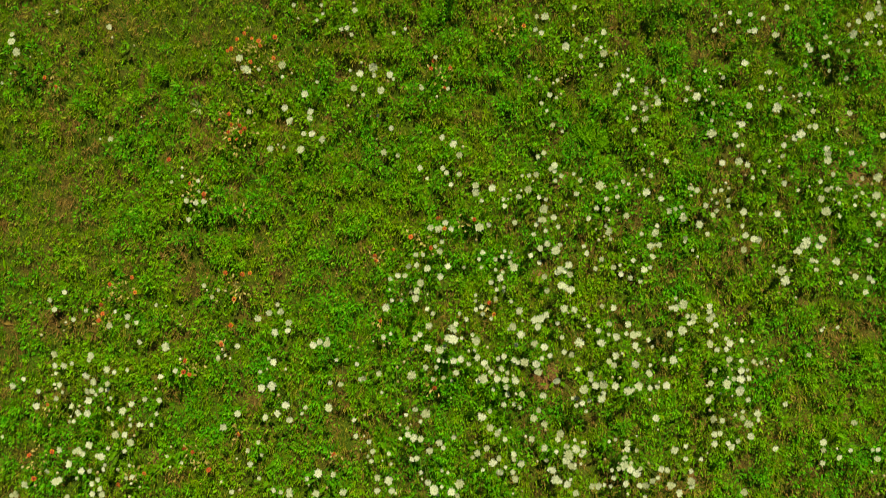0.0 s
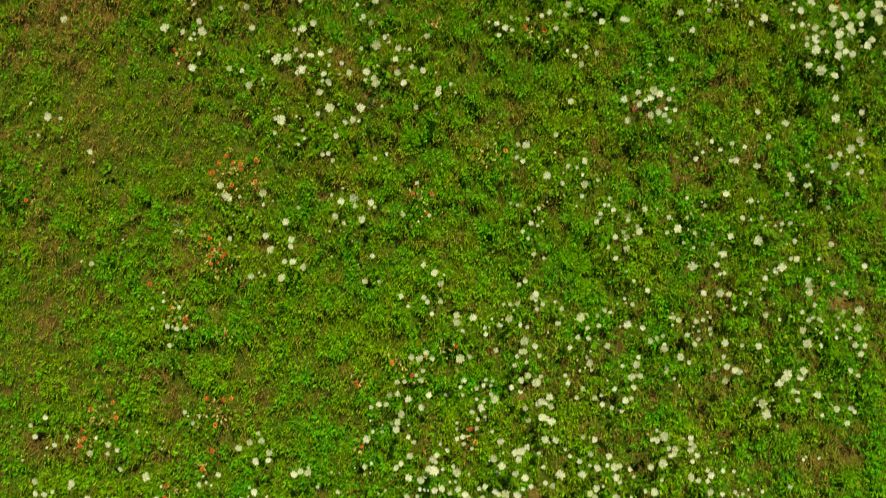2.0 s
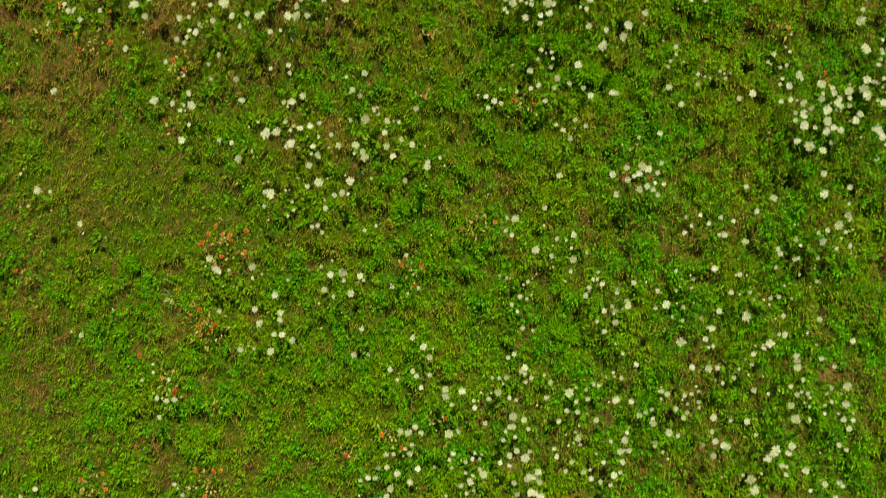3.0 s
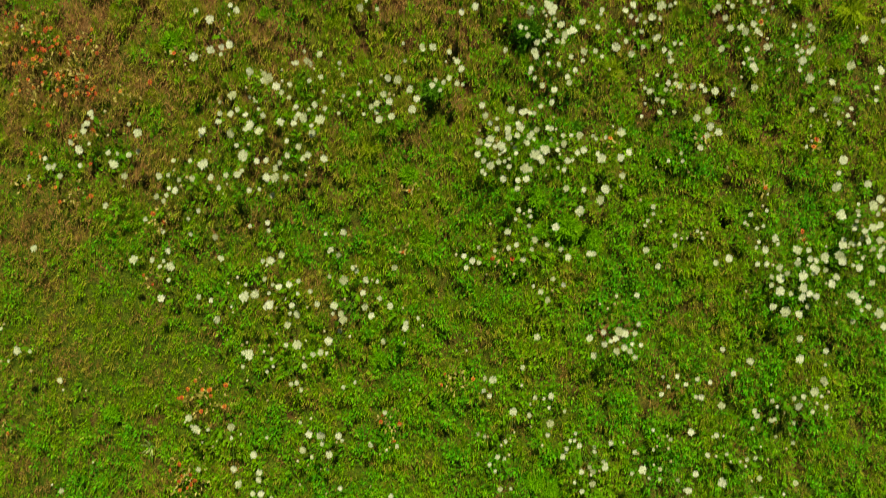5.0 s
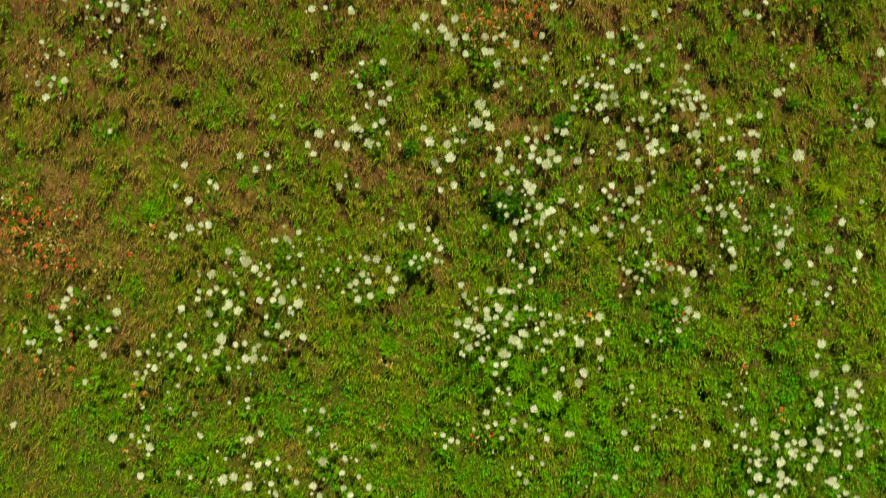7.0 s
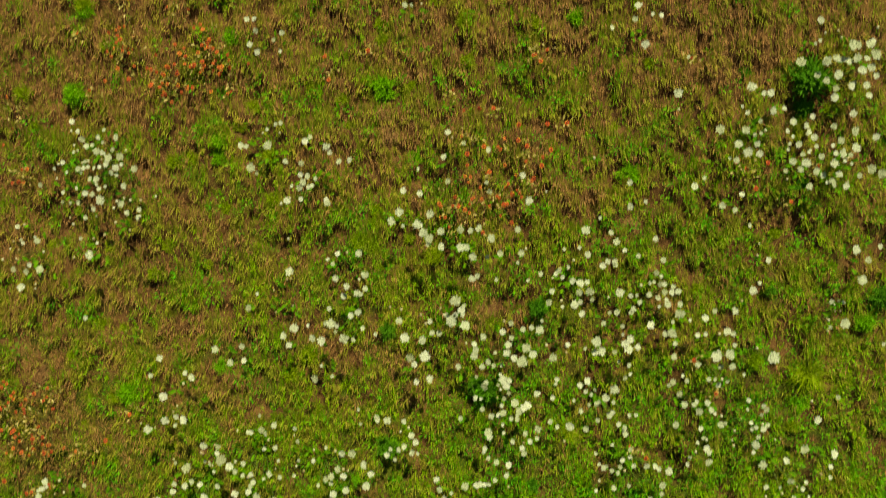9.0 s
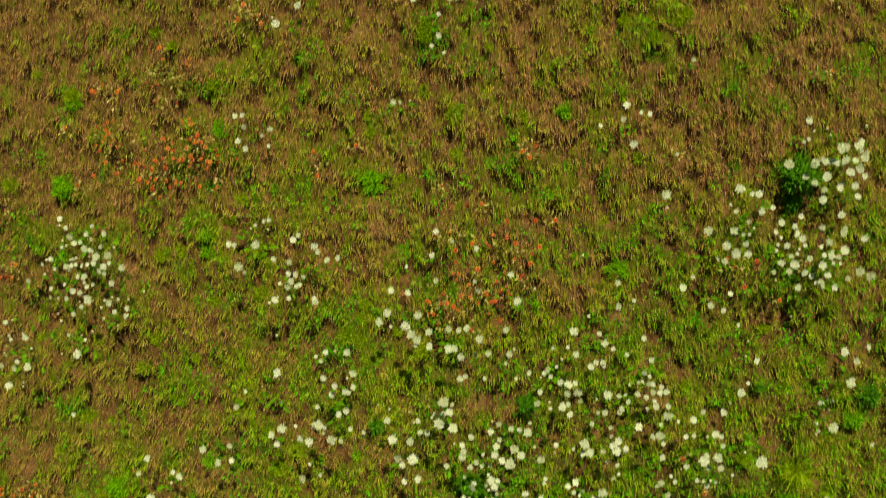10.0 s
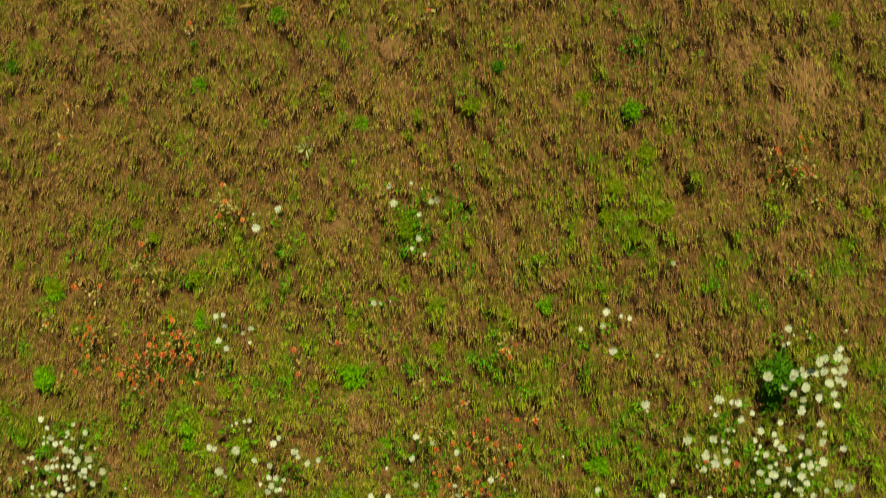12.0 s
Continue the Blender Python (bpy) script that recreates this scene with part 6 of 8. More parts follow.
white_plant(1.17, 5.37, [(3, 1, 37, 7.1), (6, 5, 35, 4.7), (0, 6, 37, 7.6), (-2, -3, 35, 2.8), (-4, 1, 35, 3.3), (5, -6, 36, 3.8), (-2, 10, 34, 3.3), (1, -11, 35, 3.8), (-5, -10, 35, 2.4), (10, -13, 42, 7.1), (-1, 18, 33, 3.3), (-15, 3, 37, 5.2), (-1, -17, 36, 3.8), (-16, -0, 38, 6.6), (-8, 18, 36, 4.3), (0, -22, 41, 5.7), (18, -18, 38, 6.6), (14, -21, 38, 6.6), (21, -16, 37, 7.1), (16, 23, 46, 9.4), (-19, -12, 31, 3.3), (-13, 21, 35, 5.2), (9, 26, 47, 5.7), (-18, 17, 35, 5.2)])
white_plant(-0.43, 5.59, [(-1, -6, 28, 3.3), (-5, -16, 37, 6.6), (9, -15, 30, 3.8), (2, 18, 44, 7.6), (-6, 20, 43, 6.6)])
white_plant(0.84, 5.50, [(-6, 3, 30, 5.2), (8, 14, 42, 6.6), (10, -5, 35, 3.3), (9, 19, 42, 5.7), (-31, -7, 36, 6.6), (9, -24, 32, 4.7)])
white_plant(-1.84, 5.61, [(0, 0, 40, 6.1)])
white_plant(0.39, 5.53, [(-3, 9, 41, 7.6), (1, 3, 39, 5.7), (2, -13, 32, 5.7)])
white_plant(1.41, 5.75, [(2, -10, 37, 7.1), (-4, -4, 39, 7.6), (13, -1, 43, 2.8), (19, -12, 42, 7.1), (7, 12, 46, 7.6), (-6, 11, 28, 5.2), (-20, -1, 43, 6.6), (0, 14, 45, 4.7), (-21, -8, 43, 6.6), (-17, 5, 43, 4.7), (32, -9, 30, 2.8), (9, 20, 45, 3.3), (33, -2, 31, 4.7), (24, -33, 26, 4.3), (-24, 9, 32, 5.7), (-17, 17, 37, 5.2), (-31, -8, 42, 3.3)])
white_plant(3.36, 5.69, [(7, -4, 51, 9.9), (-7, 4, 51, 2.4)])
white_plant(2.96, 5.64, [(-1, 2, 51, 9.0), (4, 4, 43, 4.7), (13, 3, 45, 8.0), (9, -9, 34, 4.7), (-11, -7, 36, 5.2), (-4, 19, 35, 4.3), (5, 20, 42, 2.8), (-11, 18, 35, 4.7), (19, -1, 32, 4.3), (-1, -20, 33, 4.3), (4, -20, 34, 3.3), (19, -9, 34, 5.7), (12, 22, 42, 6.6), (23, 9, 29, 4.3), (10, -20, 33, 2.8), (17, 20, 42, 4.7), (-28, 10, 27, 4.7), (-30, -1, 31, 5.7), (-22, -18, 28, 3.3), (9, -26, 28, 4.7), (17, -23, 27, 3.3), (-19, -22, 30, 4.3), (-28, 17, 28, 3.3), (-5, 33, 37, 6.6)])
white_plant(-1.20, 5.64, [(-15, 5, 40, 6.6), (-2, -7, 38, 6.1), (7, 7, 35, 5.2), (10, -5, 38, 5.2)])
white_plant(1.89, 5.70, [(0, 0, 34, 3.3)])
white_plant(2.19, 5.74, [(6, -4, 40, 7.6), (3, 1, 41, 7.6), (14, -2, 39, 5.7), (7, 5, 41, 7.1), (-3, -8, 26, 4.7), (1, 9, 41, 3.3), (9, -19, 28, 4.3), (-16, -6, 36, 7.1), (-22, -7, 36, 6.1), (-22, 3, 43, 8.5), (-14, 18, 34, 4.7), (36, 10, 45, 5.2)])
white_plant(-0.72, 5.72, [(0, 0, 33, 5.7)])
white_plant(4.49, 5.74, [(0, 0, 26, 3.8)])
white_plant(1.09, 5.87, [(-9, -7, 35, 5.7), (9, 7, 36, 2.8)])
white_plant(0.63, 5.89, [(-2, -6, 34, 5.2), (-8, -6, 32, 4.7), (-10, 4, 32, 4.7), (-14, 2, 30, 2.8), (-16, -11, 44, 7.1), (9, 6, 52, 9.4), (3, 11, 51, 2.8), (-1, 15, 23, 2.4), (-13, -24, 52, 9.0), (-19, 9, 19, 2.8), (21, 2, 50, 8.5), (22, -14, 39, 2.4), (18, 15, 46, 6.6), (-31, -9, 45, 8.5), (29, -15, 40, 5.2), (13, 23, 46, 9.4)])
white_plant(0.27, 5.99, [(-1, -5, 36, 6.1), (1, 5, 37, 2.4)])
white_plant(-2.60, 5.95, [(0, 0, 25, 4.3)])
white_plant(2.77, 5.96, [(2, -1, 35, 3.3), (-9, 5, 42, 8.0), (-17, -11, 45, 7.6), (24, 7, 33, 5.2)])
white_plant(-0.16, 6.01, [(5, -0, 32, 6.1), (-2, -3, 31, 5.7), (11, -13, 44, 4.3), (7, 16, 31, 4.7), (4, 17, 32, 6.1), (-8, 14, 31, 5.7), (-11, -11, 48, 4.3), (11, 21, 30, 5.2), (-16, -9, 48, 8.5), (3, -23, 46, 4.3), (-12, -16, 47, 3.3), (-5, -22, 46, 8.5), (20, -20, 26, 3.8), (-4, 23, 39, 5.7), (-21, 3, 31, 4.3), (-21, -9, 46, 4.3), (33, 4, 26, 2.8), (6, 29, 33, 2.8)])
white_plant(-1.08, 6.05, [(0, 0, 33, 5.7)])
white_plant(-0.76, 6.10, [(3, -4, 16, 2.4), (-11, -10, 21, 2.4), (11, -22, 43, 8.0), (-14, 10, 18, 1.9), (-0, 20, 24, 2.8), (9, 21, 46, 2.4), (23, -20, 42, 3.3), (-1, -30, 33, 6.1), (8, 27, 48, 8.0), (-27, 7, 25, 3.3)])
white_plant(2.43, 6.12, [(-5, -2, 27, 4.7), (-7, 4, 25, 3.3), (-11, -8, 29, 5.2), (3, 5, 28, 5.2), (-14, 4, 32, 4.3), (-13, -11, 28, 4.3), (8, -5, 41, 3.3), (8, 4, 39, 2.8), (-4, 13, 27, 2.8), (11, 2, 27, 5.2), (4, 15, 27, 3.3), (1, -21, 40, 7.1), (15, 1, 38, 3.8), (16, -3, 40, 6.1), (8, 16, 26, 3.3), (-26, -11, 31, 5.7), (16, 7, 30, 5.2), (-26, 7, 44, 7.6), (13, 14, 28, 5.2), (16, 14, 29, 4.7), (-23, -22, 39, 3.8), (22, 7, 31, 5.7), (-32, -11, 30, 3.8), (19, -18, 43, 3.3)])
white_plant(1.57, 6.10, [(0, 0, 37, 6.1)])
white_plant(4.06, 6.03, [(-4, 8, 32, 4.3), (6, 5, 17, 1.9), (9, 8, 19, 2.8), (6, -1, 18, 1.9), (10, -1, 19, 1.9), (13, 7, 19, 3.3), (-1, -10, 47, 8.5), (-14, -7, 46, 2.4), (-15, -6, 45, 1.9), (-13, -13, 47, 3.3), (-15, -16, 46, 2.4), (17, 27, 42, 8.0)])
white_plant(3.33, 6.27, [(-2, -6, 41, 7.1), (-12, -15, 41, 2.8), (9, 0, 28, 3.8), (-15, -24, 35, 6.1), (5, 24, 33, 2.4), (15, 20, 32, 5.7)])
white_plant(1.81, 6.28, [(3, -1, 41, 7.1), (9, -0, 39, 4.7), (-4, 1, 41, 5.7), (2, -9, 40, 6.1), (11, -8, 39, 7.1), (-11, 4, 30, 4.3), (2, -17, 45, 4.3), (-6, 13, 30, 3.3), (13, -15, 40, 4.7), (-3, -19, 45, 7.6), (-1, 19, 28, 2.8), (-14, 10, 30, 4.7), (-13, 12, 29, 2.8), (-17, 7, 30, 4.3), (-14, -16, 42, 2.8), (-20, 3, 29, 2.4), (23, 14, 38, 5.7), (-21, -8, 36, 5.2), (11, 24, 32, 6.1), (-13, -21, 43, 3.3), (26, -13, 44, 2.4), (5, -28, 34, 5.7), (27, 18, 39, 5.2), (4, 30, 30, 3.8)])
white_plant(2.54, 6.38, [(-2, -2, 29, 5.2), (2, -5, 30, 3.8), (4, 9, 30, 5.2), (12, -14, 31, 4.7), (-16, 13, 23, 4.3), (16, -18, 32, 5.7), (-2, 28, 28, 5.2), (15, -29, 41, 5.2), (-28, 18, 23, 4.3)])
white_plant(-3.16, 6.48, [(5, -5, 29, 4.7), (2, -11, 29, 5.7), (13, -8, 28, 3.8), (-8, 0, 25, 2.8), (19, -9, 36, 6.6), (-11, -9, 27, 5.2), (-5, 9, 29, 2.4), (18, 7, 29, 2.4), (4, -25, 39, 7.1), (-2, 15, 28, 3.3), (18, -22, 40, 1.9), (13, 17, 31, 6.1), (-18, 1, 13, 1.9), (16, -26, 37, 1.9), (-5, 18, 26, 3.3), (11, 20, 31, 3.3), (-23, 10, 14, 1.9), (-18, 17, 17, 2.4), (-28, 0, 17, 2.8)])
white_plant(-0.22, 6.44, [(12, 9, 34, 6.6), (1, 10, 31, 2.8), (15, -9, 32, 3.3), (18, -10, 33, 6.1), (-7, 9, 32, 5.2), (-13, -0, 23, 4.3), (-8, -13, 38, 5.7), (-18, 4, 22, 3.8)])
white_plant(1.31, 6.47, [(2, 6, 41, 6.1), (6, 10, 40, 2.8), (-1, -2, 39, 3.3), (-16, 6, 35, 5.7), (-1, 27, 38, 5.7), (9, -18, 23, 3.3), (20, -12, 29, 4.7), (-19, -17, 28, 3.8)])
white_plant(4.34, 6.48, [(-14, 8, 38, 7.6), (-1, -1, 33, 6.1), (12, 11, 28, 5.2), (2, -18, 21, 3.8)])
white_plant(1.72, 6.57, [(0, 0, 27, 3.3)])
white_plant(0.82, 6.59, [(-2, -1, 45, 7.6), (3, -1, 44, 6.6), (9, -9, 36, 7.1), (-2, 15, 36, 6.6), (-19, 0, 36, 6.6), (7, 14, 34, 5.2), (-19, 13, 41, 6.6), (14, 16, 36, 6.1), (22, -9, 23, 4.3), (-29, 7, 46, 7.6), (-30, 2, 44, 4.3), (25, 7, 40, 7.1), (13, -26, 36, 4.7), (8, -28, 35, 5.7)])
white_plant(3.48, 6.62, [(0, 0, 14, 1.9)])
white_plant(-0.77, 6.82, [(1, -15, 20, 2.8), (-1, 15, 38, 2.8)])
white_plant(2.11, 6.68, [(-0, 3, 39, 4.7), (4, -5, 41, 6.6), (-6, 17, 21, 3.3), (-22, 5, 40, 7.6), (3, -22, 37, 5.2), (4, -25, 35, 4.7), (18, 26, 32, 6.1)])
white_plant(-3.23, 6.79, [(-3, -1, 24, 4.3), (3, 1, 23, 2.8)])
white_plant(-2.27, 6.79, [(-7, 3, 22, 2.8), (4, -4, 18, 2.8), (-22, 14, 33, 4.7), (21, 6, 38, 4.7), (24, 7, 40, 2.8), (-21, -27, 40, 8.0)])
white_plant(0.37, 6.87, [(-10, 2, 45, 7.6), (-17, -6, 44, 7.1), (-7, -10, 43, 3.3), (-7, 21, 40, 6.1), (6, -9, 47, 8.0), (7, 19, 34, 5.7), (17, -0, 45, 7.1), (11, -16, 48, 8.0)])
white_plant(3.12, 7.00, [(-2, -5, 31, 6.1), (8, -9, 33, 5.2), (16, 5, 28, 5.2), (-16, 20, 27, 3.8), (23, -22, 27, 4.3), (-29, 11, 41, 6.6)])
white_plant(-2.79, 7.12, [(-3, -3, 27, 3.8), (-7, -11, 21, 3.3), (1, -12, 22, 3.3), (10, 1, 28, 3.3), (-10, 10, 25, 2.4), (9, -12, 23, 4.3), (2, 15, 30, 3.3), (-25, 4, 26, 4.7), (-12, 19, 26, 3.8), (3, -26, 25, 2.4), (-8, 23, 26, 2.8), (23, -5, 37, 5.7), (-2, 24, 30, 4.7), (18, -26, 27, 4.3)])
white_plant(3.72, 7.09, [(11, 2, 36, 6.1), (-10, 8, 40, 2.4), (-11, 15, 40, 4.3), (10, -24, 24, 2.4)])
white_plant(-2.25, 7.12, [(1, 2, 29, 5.7), (-1, 11, 38, 3.8), (-5, 13, 39, 5.2), (-12, 1, 36, 3.3), (8, -10, 41, 2.4), (0, 17, 41, 6.1), (2, -13, 42, 2.8), (5, -15, 41, 6.6), (4, 20, 39, 3.8), (13, -12, 40, 2.8), (-18, -1, 35, 4.3), (-12, -12, 44, 8.5), (16, 16, 40, 6.6), (-9, 20, 41, 5.2), (-20, 3, 36, 3.3), (1, -19, 45, 2.8), (3, 27, 40, 7.1), (-7, 26, 41, 7.1), (25, -6, 16, 2.4), (-23, -6, 37, 4.7), (23, -12, 41, 2.8), (10, -23, 40, 4.7), (-25, -7, 36, 2.8), (20, -20, 38, 4.7)])
white_plant(2.36, 7.07, [(-8, 8, 36, 5.2), (8, -8, 27, 3.8)])
white_plant(-0.55, 7.20, [(-1, 2, 35, 5.2), (-7, 3, 36, 5.2), (-4, -4, 38, 6.1), (6, -0, 33, 3.8), (1, -8, 37, 4.7), (4, -7, 38, 3.8), (-6, 13, 36, 5.2), (-7, -9, 38, 5.7), (-17, -6, 27, 3.3), (-6, -19, 37, 4.3), (-16, -18, 36, 2.4), (-22, 16, 29, 5.2), (16, -19, 35, 4.3), (-18, -20, 38, 6.6), (20, 22, 39, 4.7), (17, -22, 35, 6.1), (27, 15, 34, 5.7), (-3, 33, 36, 6.1), (17, 27, 41, 6.6)])
white_plant(1.28, 7.11, [(7, 11, 33, 5.7), (12, -12, 38, 7.1), (29, -2, 19, 2.4), (-22, -3, 31, 5.2), (-25, 5, 31, 3.8)])
white_plant(3.91, 7.36, [(-1, -0, 43, 5.2), (-2, 8, 25, 2.8), (-11, 4, 41, 3.3), (-5, -12, 41, 6.6), (0, -13, 32, 3.8), (10, -6, 42, 7.6), (-13, -5, 41, 8.0), (12, 3, 41, 4.7), (4, 12, 24, 4.3), (-17, 2, 43, 4.3), (11, 10, 38, 4.3), (5, -15, 33, 5.2), (-5, 17, 39, 6.1), (-18, -11, 41, 5.7), (18, 3, 41, 8.0), (-18, 11, 38, 6.1), (19, -4, 42, 3.3), (-11, 20, 40, 3.3), (-24, -4, 40, 6.1), (17, 14, 40, 6.6), (9, -21, 31, 3.3), (-9, 22, 38, 5.7), (18, -14, 34, 6.1), (12, -20, 33, 5.2)])
white_plant(-2.51, 7.39, [(-5, -2, 32, 2.8), (-7, -3, 34, 3.3), (-10, -4, 33, 2.4), (-3, -8, 36, 3.8), (-7, -9, 36, 4.7), (2, -9, 35, 4.3), (-12, -10, 36, 5.7), (4, 6, 35, 6.6), (-10, -13, 35, 3.3), (7, -8, 35, 3.8), (8, -1, 33, 2.4), (-6, 11, 34, 5.2), (-1, 12, 33, 3.8), (9, 5, 35, 4.7), (-1, -19, 36, 4.7), (12, 4, 36, 3.3), (12, -4, 34, 3.3), (14, -2, 35, 4.7), (4, -19, 35, 6.1), (-9, 17, 36, 5.7), (-21, 9, 21, 2.4), (7, 15, 30, 3.3), (9, 14, 30, 2.4), (5, 18, 36, 2.8)])
white_plant(-0.19, 7.37, [(0, 0, 32, 5.2)])
white_plant(4.19, 7.32, [(-5, 5, 43, 4.3), (2, 5, 25, 2.8), (-1, 11, 44, 8.0), (5, 0, 26, 3.3), (1, -13, 45, 4.7), (12, -7, 44, 8.0), (2, 26, 38, 7.6), (-13, -17, 32, 3.3), (-8, -19, 43, 3.3), (-5, -21, 35, 5.7), (-15, -20, 35, 3.8), (-9, -22, 45, 3.3), (19, 21, 39, 6.1), (-16, 31, 38, 5.7), (22, -11, 42, 8.0), (11, 31, 24, 4.3)])
white_plant(0.67, 7.42, [(-2, -3, 32, 5.2), (6, 13, 38, 2.8), (2, 18, 38, 5.7), (16, 10, 28, 4.3), (2, -25, 35, 5.2), (-25, -13, 27, 3.3)])
white_plant(2.00, 7.39, [(0, 0, 20, 2.8)])
white_plant(3.64, 7.43, [(0, 0, 38, 3.3)])
white_plant(1.05, 7.45, [(0, 0, 32, 5.2)])
white_plant(-0.97, 7.53, [(8, -5, 43, 8.0), (14, 9, 27, 2.4), (-4, 11, 18, 2.4), (0, 14, 19, 3.3), (-13, -5, 38, 4.7), (10, 17, 27, 3.8), (15, 18, 28, 4.3), (-8, -24, 40, 8.0), (-18, -4, 37, 5.7), (-3, -29, 39, 3.3)])
white_plant(-0.54, 7.57, [(0, 0, 34, 4.7)])
white_plant(-2.55, 7.58, [(6, 1, 30, 4.7), (10, 8, 28, 3.8), (22, 1, 29, 5.7), (-11, 6, 33, 4.3), (21, -11, 33, 4.3), (-15, 14, 36, 5.2), (-20, -5, 23, 2.4), (-21, -11, 22, 3.3), (-25, 9, 19, 2.4), (34, -12, 34, 2.8)])
white_plant(3.13, 7.43, [(-9, 17, 43, 8.0), (2, -7, 36, 3.3), (7, -9, 38, 5.7)])
white_plant(3.42, 7.65, [(-1, 3, 37, 3.8), (-1, -8, 38, 3.3), (-4, -8, 32, 3.3), (10, -2, 20, 2.8), (-7, 13, 24, 4.3), (-5, 15, 22, 2.4), (10, 12, 37, 6.6), (-14, -5, 38, 7.1), (-2, -16, 32, 5.7), (-11, 19, 23, 3.3), (22, -6, 37, 4.3), (2, 27, 38, 4.7), (-10, -22, 31, 4.3), (7, 27, 40, 6.6), (-20, -16, 38, 3.8), (-26, 14, 18, 2.4), (-1, -25, 34, 6.6), (23, 16, 29, 4.7), (27, 2, 37, 6.6), (26, -11, 38, 3.3), (-14, -25, 42, 8.0), (-23, -18, 44, 7.1), (-12, 31, 46, 8.0), (24, -17, 36, 3.3)])
white_plant(4.02, 7.83, [(1, 5, 41, 4.7), (-2, 3, 46, 7.6), (-13, -10, 31, 5.2), (18, -9, 38, 6.6), (-15, 23, 44, 5.7), (33, 7, 36, 6.1), (-21, -19, 36, 5.2)])
white_plant(2.71, 7.86, [(-3, 5, 46, 8.0), (3, -5, 26, 2.8)])
white_plant(3.71, 8.16, [(0, 0, 50, 8.5)])
white_plant(4.15, 8.17, [(-0, 1, 43, 5.7), (-4, 2, 45, 5.7), (5, 3, 46, 7.1), (-7, 2, 44, 5.2), (-2, 12, 52, 9.4), (-13, 4, 44, 4.7), (10, -7, 44, 7.6), (5, 14, 46, 7.1), (14, 3, 44, 5.7), (-15, 1, 52, 6.1), (-10, -11, 44, 8.0), (8, -16, 35, 3.8), (-20, 1, 45, 8.0), (19, -4, 42, 7.1), (21, 5, 46, 8.0), (2, -20, 42, 6.6), (16, 15, 46, 8.0), (-25, -2, 52, 5.2), (-11, -22, 41, 5.7), (25, -0, 32, 4.7), (18, -18, 36, 6.6), (-21, -16, 45, 6.1), (5, 29, 21, 2.4), (-19, 23, 24, 3.3)])
white_plant(2.85, 8.30, [(0, 0, 21, 3.3)])
white_plant(4.39, 8.35, [(1, 3, 33, 5.7), (-1, 0, 32, 4.3), (3, -5, 30, 3.8), (6, -7, 32, 5.7), (10, 18, 25, 2.8), (-22, 17, 21, 2.8), (4, -27, 32, 5.7)])
white_plant(-1.00, 8.51, [(-11, -8, 30, 5.7), (-4, -15, 30, 5.7), (-6, 5, 29, 5.2), (9, -2, 24, 3.8), (-13, 14, 33, 5.5), (-7, 15, 31, 4.9), (14, -11, 19, 3.3), (18, 3, 29, 5.2)])
white_plant(3.99, 8.49, [(-5, 7, 37, 6.6), (5, 0, 24, 2.4), (0, -7, 25, 3.8)])
white_plant(2.39, 8.58, [(-6, -0, 39, 5.2), (-3, 12, 39, 6.6), (-24, -4, 29, 4.7), (12, 8, 29, 3.8), (3, -22, 38, 7.1), (19, 6, 31, 4.9)])
white_plant(0.37, 8.77, [(-7, -0, 30, 5.5), (-1, -0, 30, 3.3), (8, 1, 29, 2.2)])
white_plant(2.98, 9.13, [(0, 0, 28, 4.4)])
white_plant(0.76, 9.21, [(0, 0, 29, 3.8)])
white_plant(-0.70, 9.54, [(-3, -10, 43, 7.6), (-13, 4, 19, 2.7), (16, 7, 41, 6.6)])
white_plant(0.70, 9.61, [(1, -4, 26, 4.4), (12, 7, 34, 4.9), (17, 8, 35, 6.6), (1, -26, 33, 5.5), (3, 20, 18, 2.7), (-21, 5, 39, 7.1), (-7, 25, 20, 3.3), (-5, -35, 32, 4.4)])
white_plant(0.44, 9.83, [(0, -1, 28, 4.9), (-0, 1, 28, 2.7)])
white_plant(-1.43, 11.26, [(0, 0, 21, 2.2)])



def crowded(seed, count, reach, low, high, small, large):
    """Heads of a crowded clump: offset, height and width in centimetres, thinning out from its middle."""
    r = random.Random(seed)
    return [(round(r.gauss(0, reach)), round(r.gauss(0, reach)), round(r.uniform(low, high)), round(r.uniform(small, large), 1)) for _ in range(count)]


# ---- crowded clumps among the others: east, north, seed, heads, spread, widths in centimetres ----
for x, y, seed, count, reach, small, large in (
    (0.75, 5.98, 1, 6, 6, 3.4, 5.6), (4.02, 3.35, 2, 14, 13, 2.0, 4.4), (3.83, 3.52, 3, 9, 9, 2.0, 4.8),
    (3.45, 3.16, 4, 9, 10, 2.0, 5.0), (0.24, -0.86, 5, 7, 8, 2.2, 5.2), (0.88, -1.56, 6, 9, 8, 2.2, 5.4),
    (1.31, -1.70, 7, 8, 8, 2.2, 4.8), (-2.60, 6.62, 8, 8, 14, 1.8, 3.2), (1.30, 4.25, 9, 7, 11, 2.0, 4.4),
):
    white_plant(x, y, crowded(seed, count, reach, 26, 30, small, large))

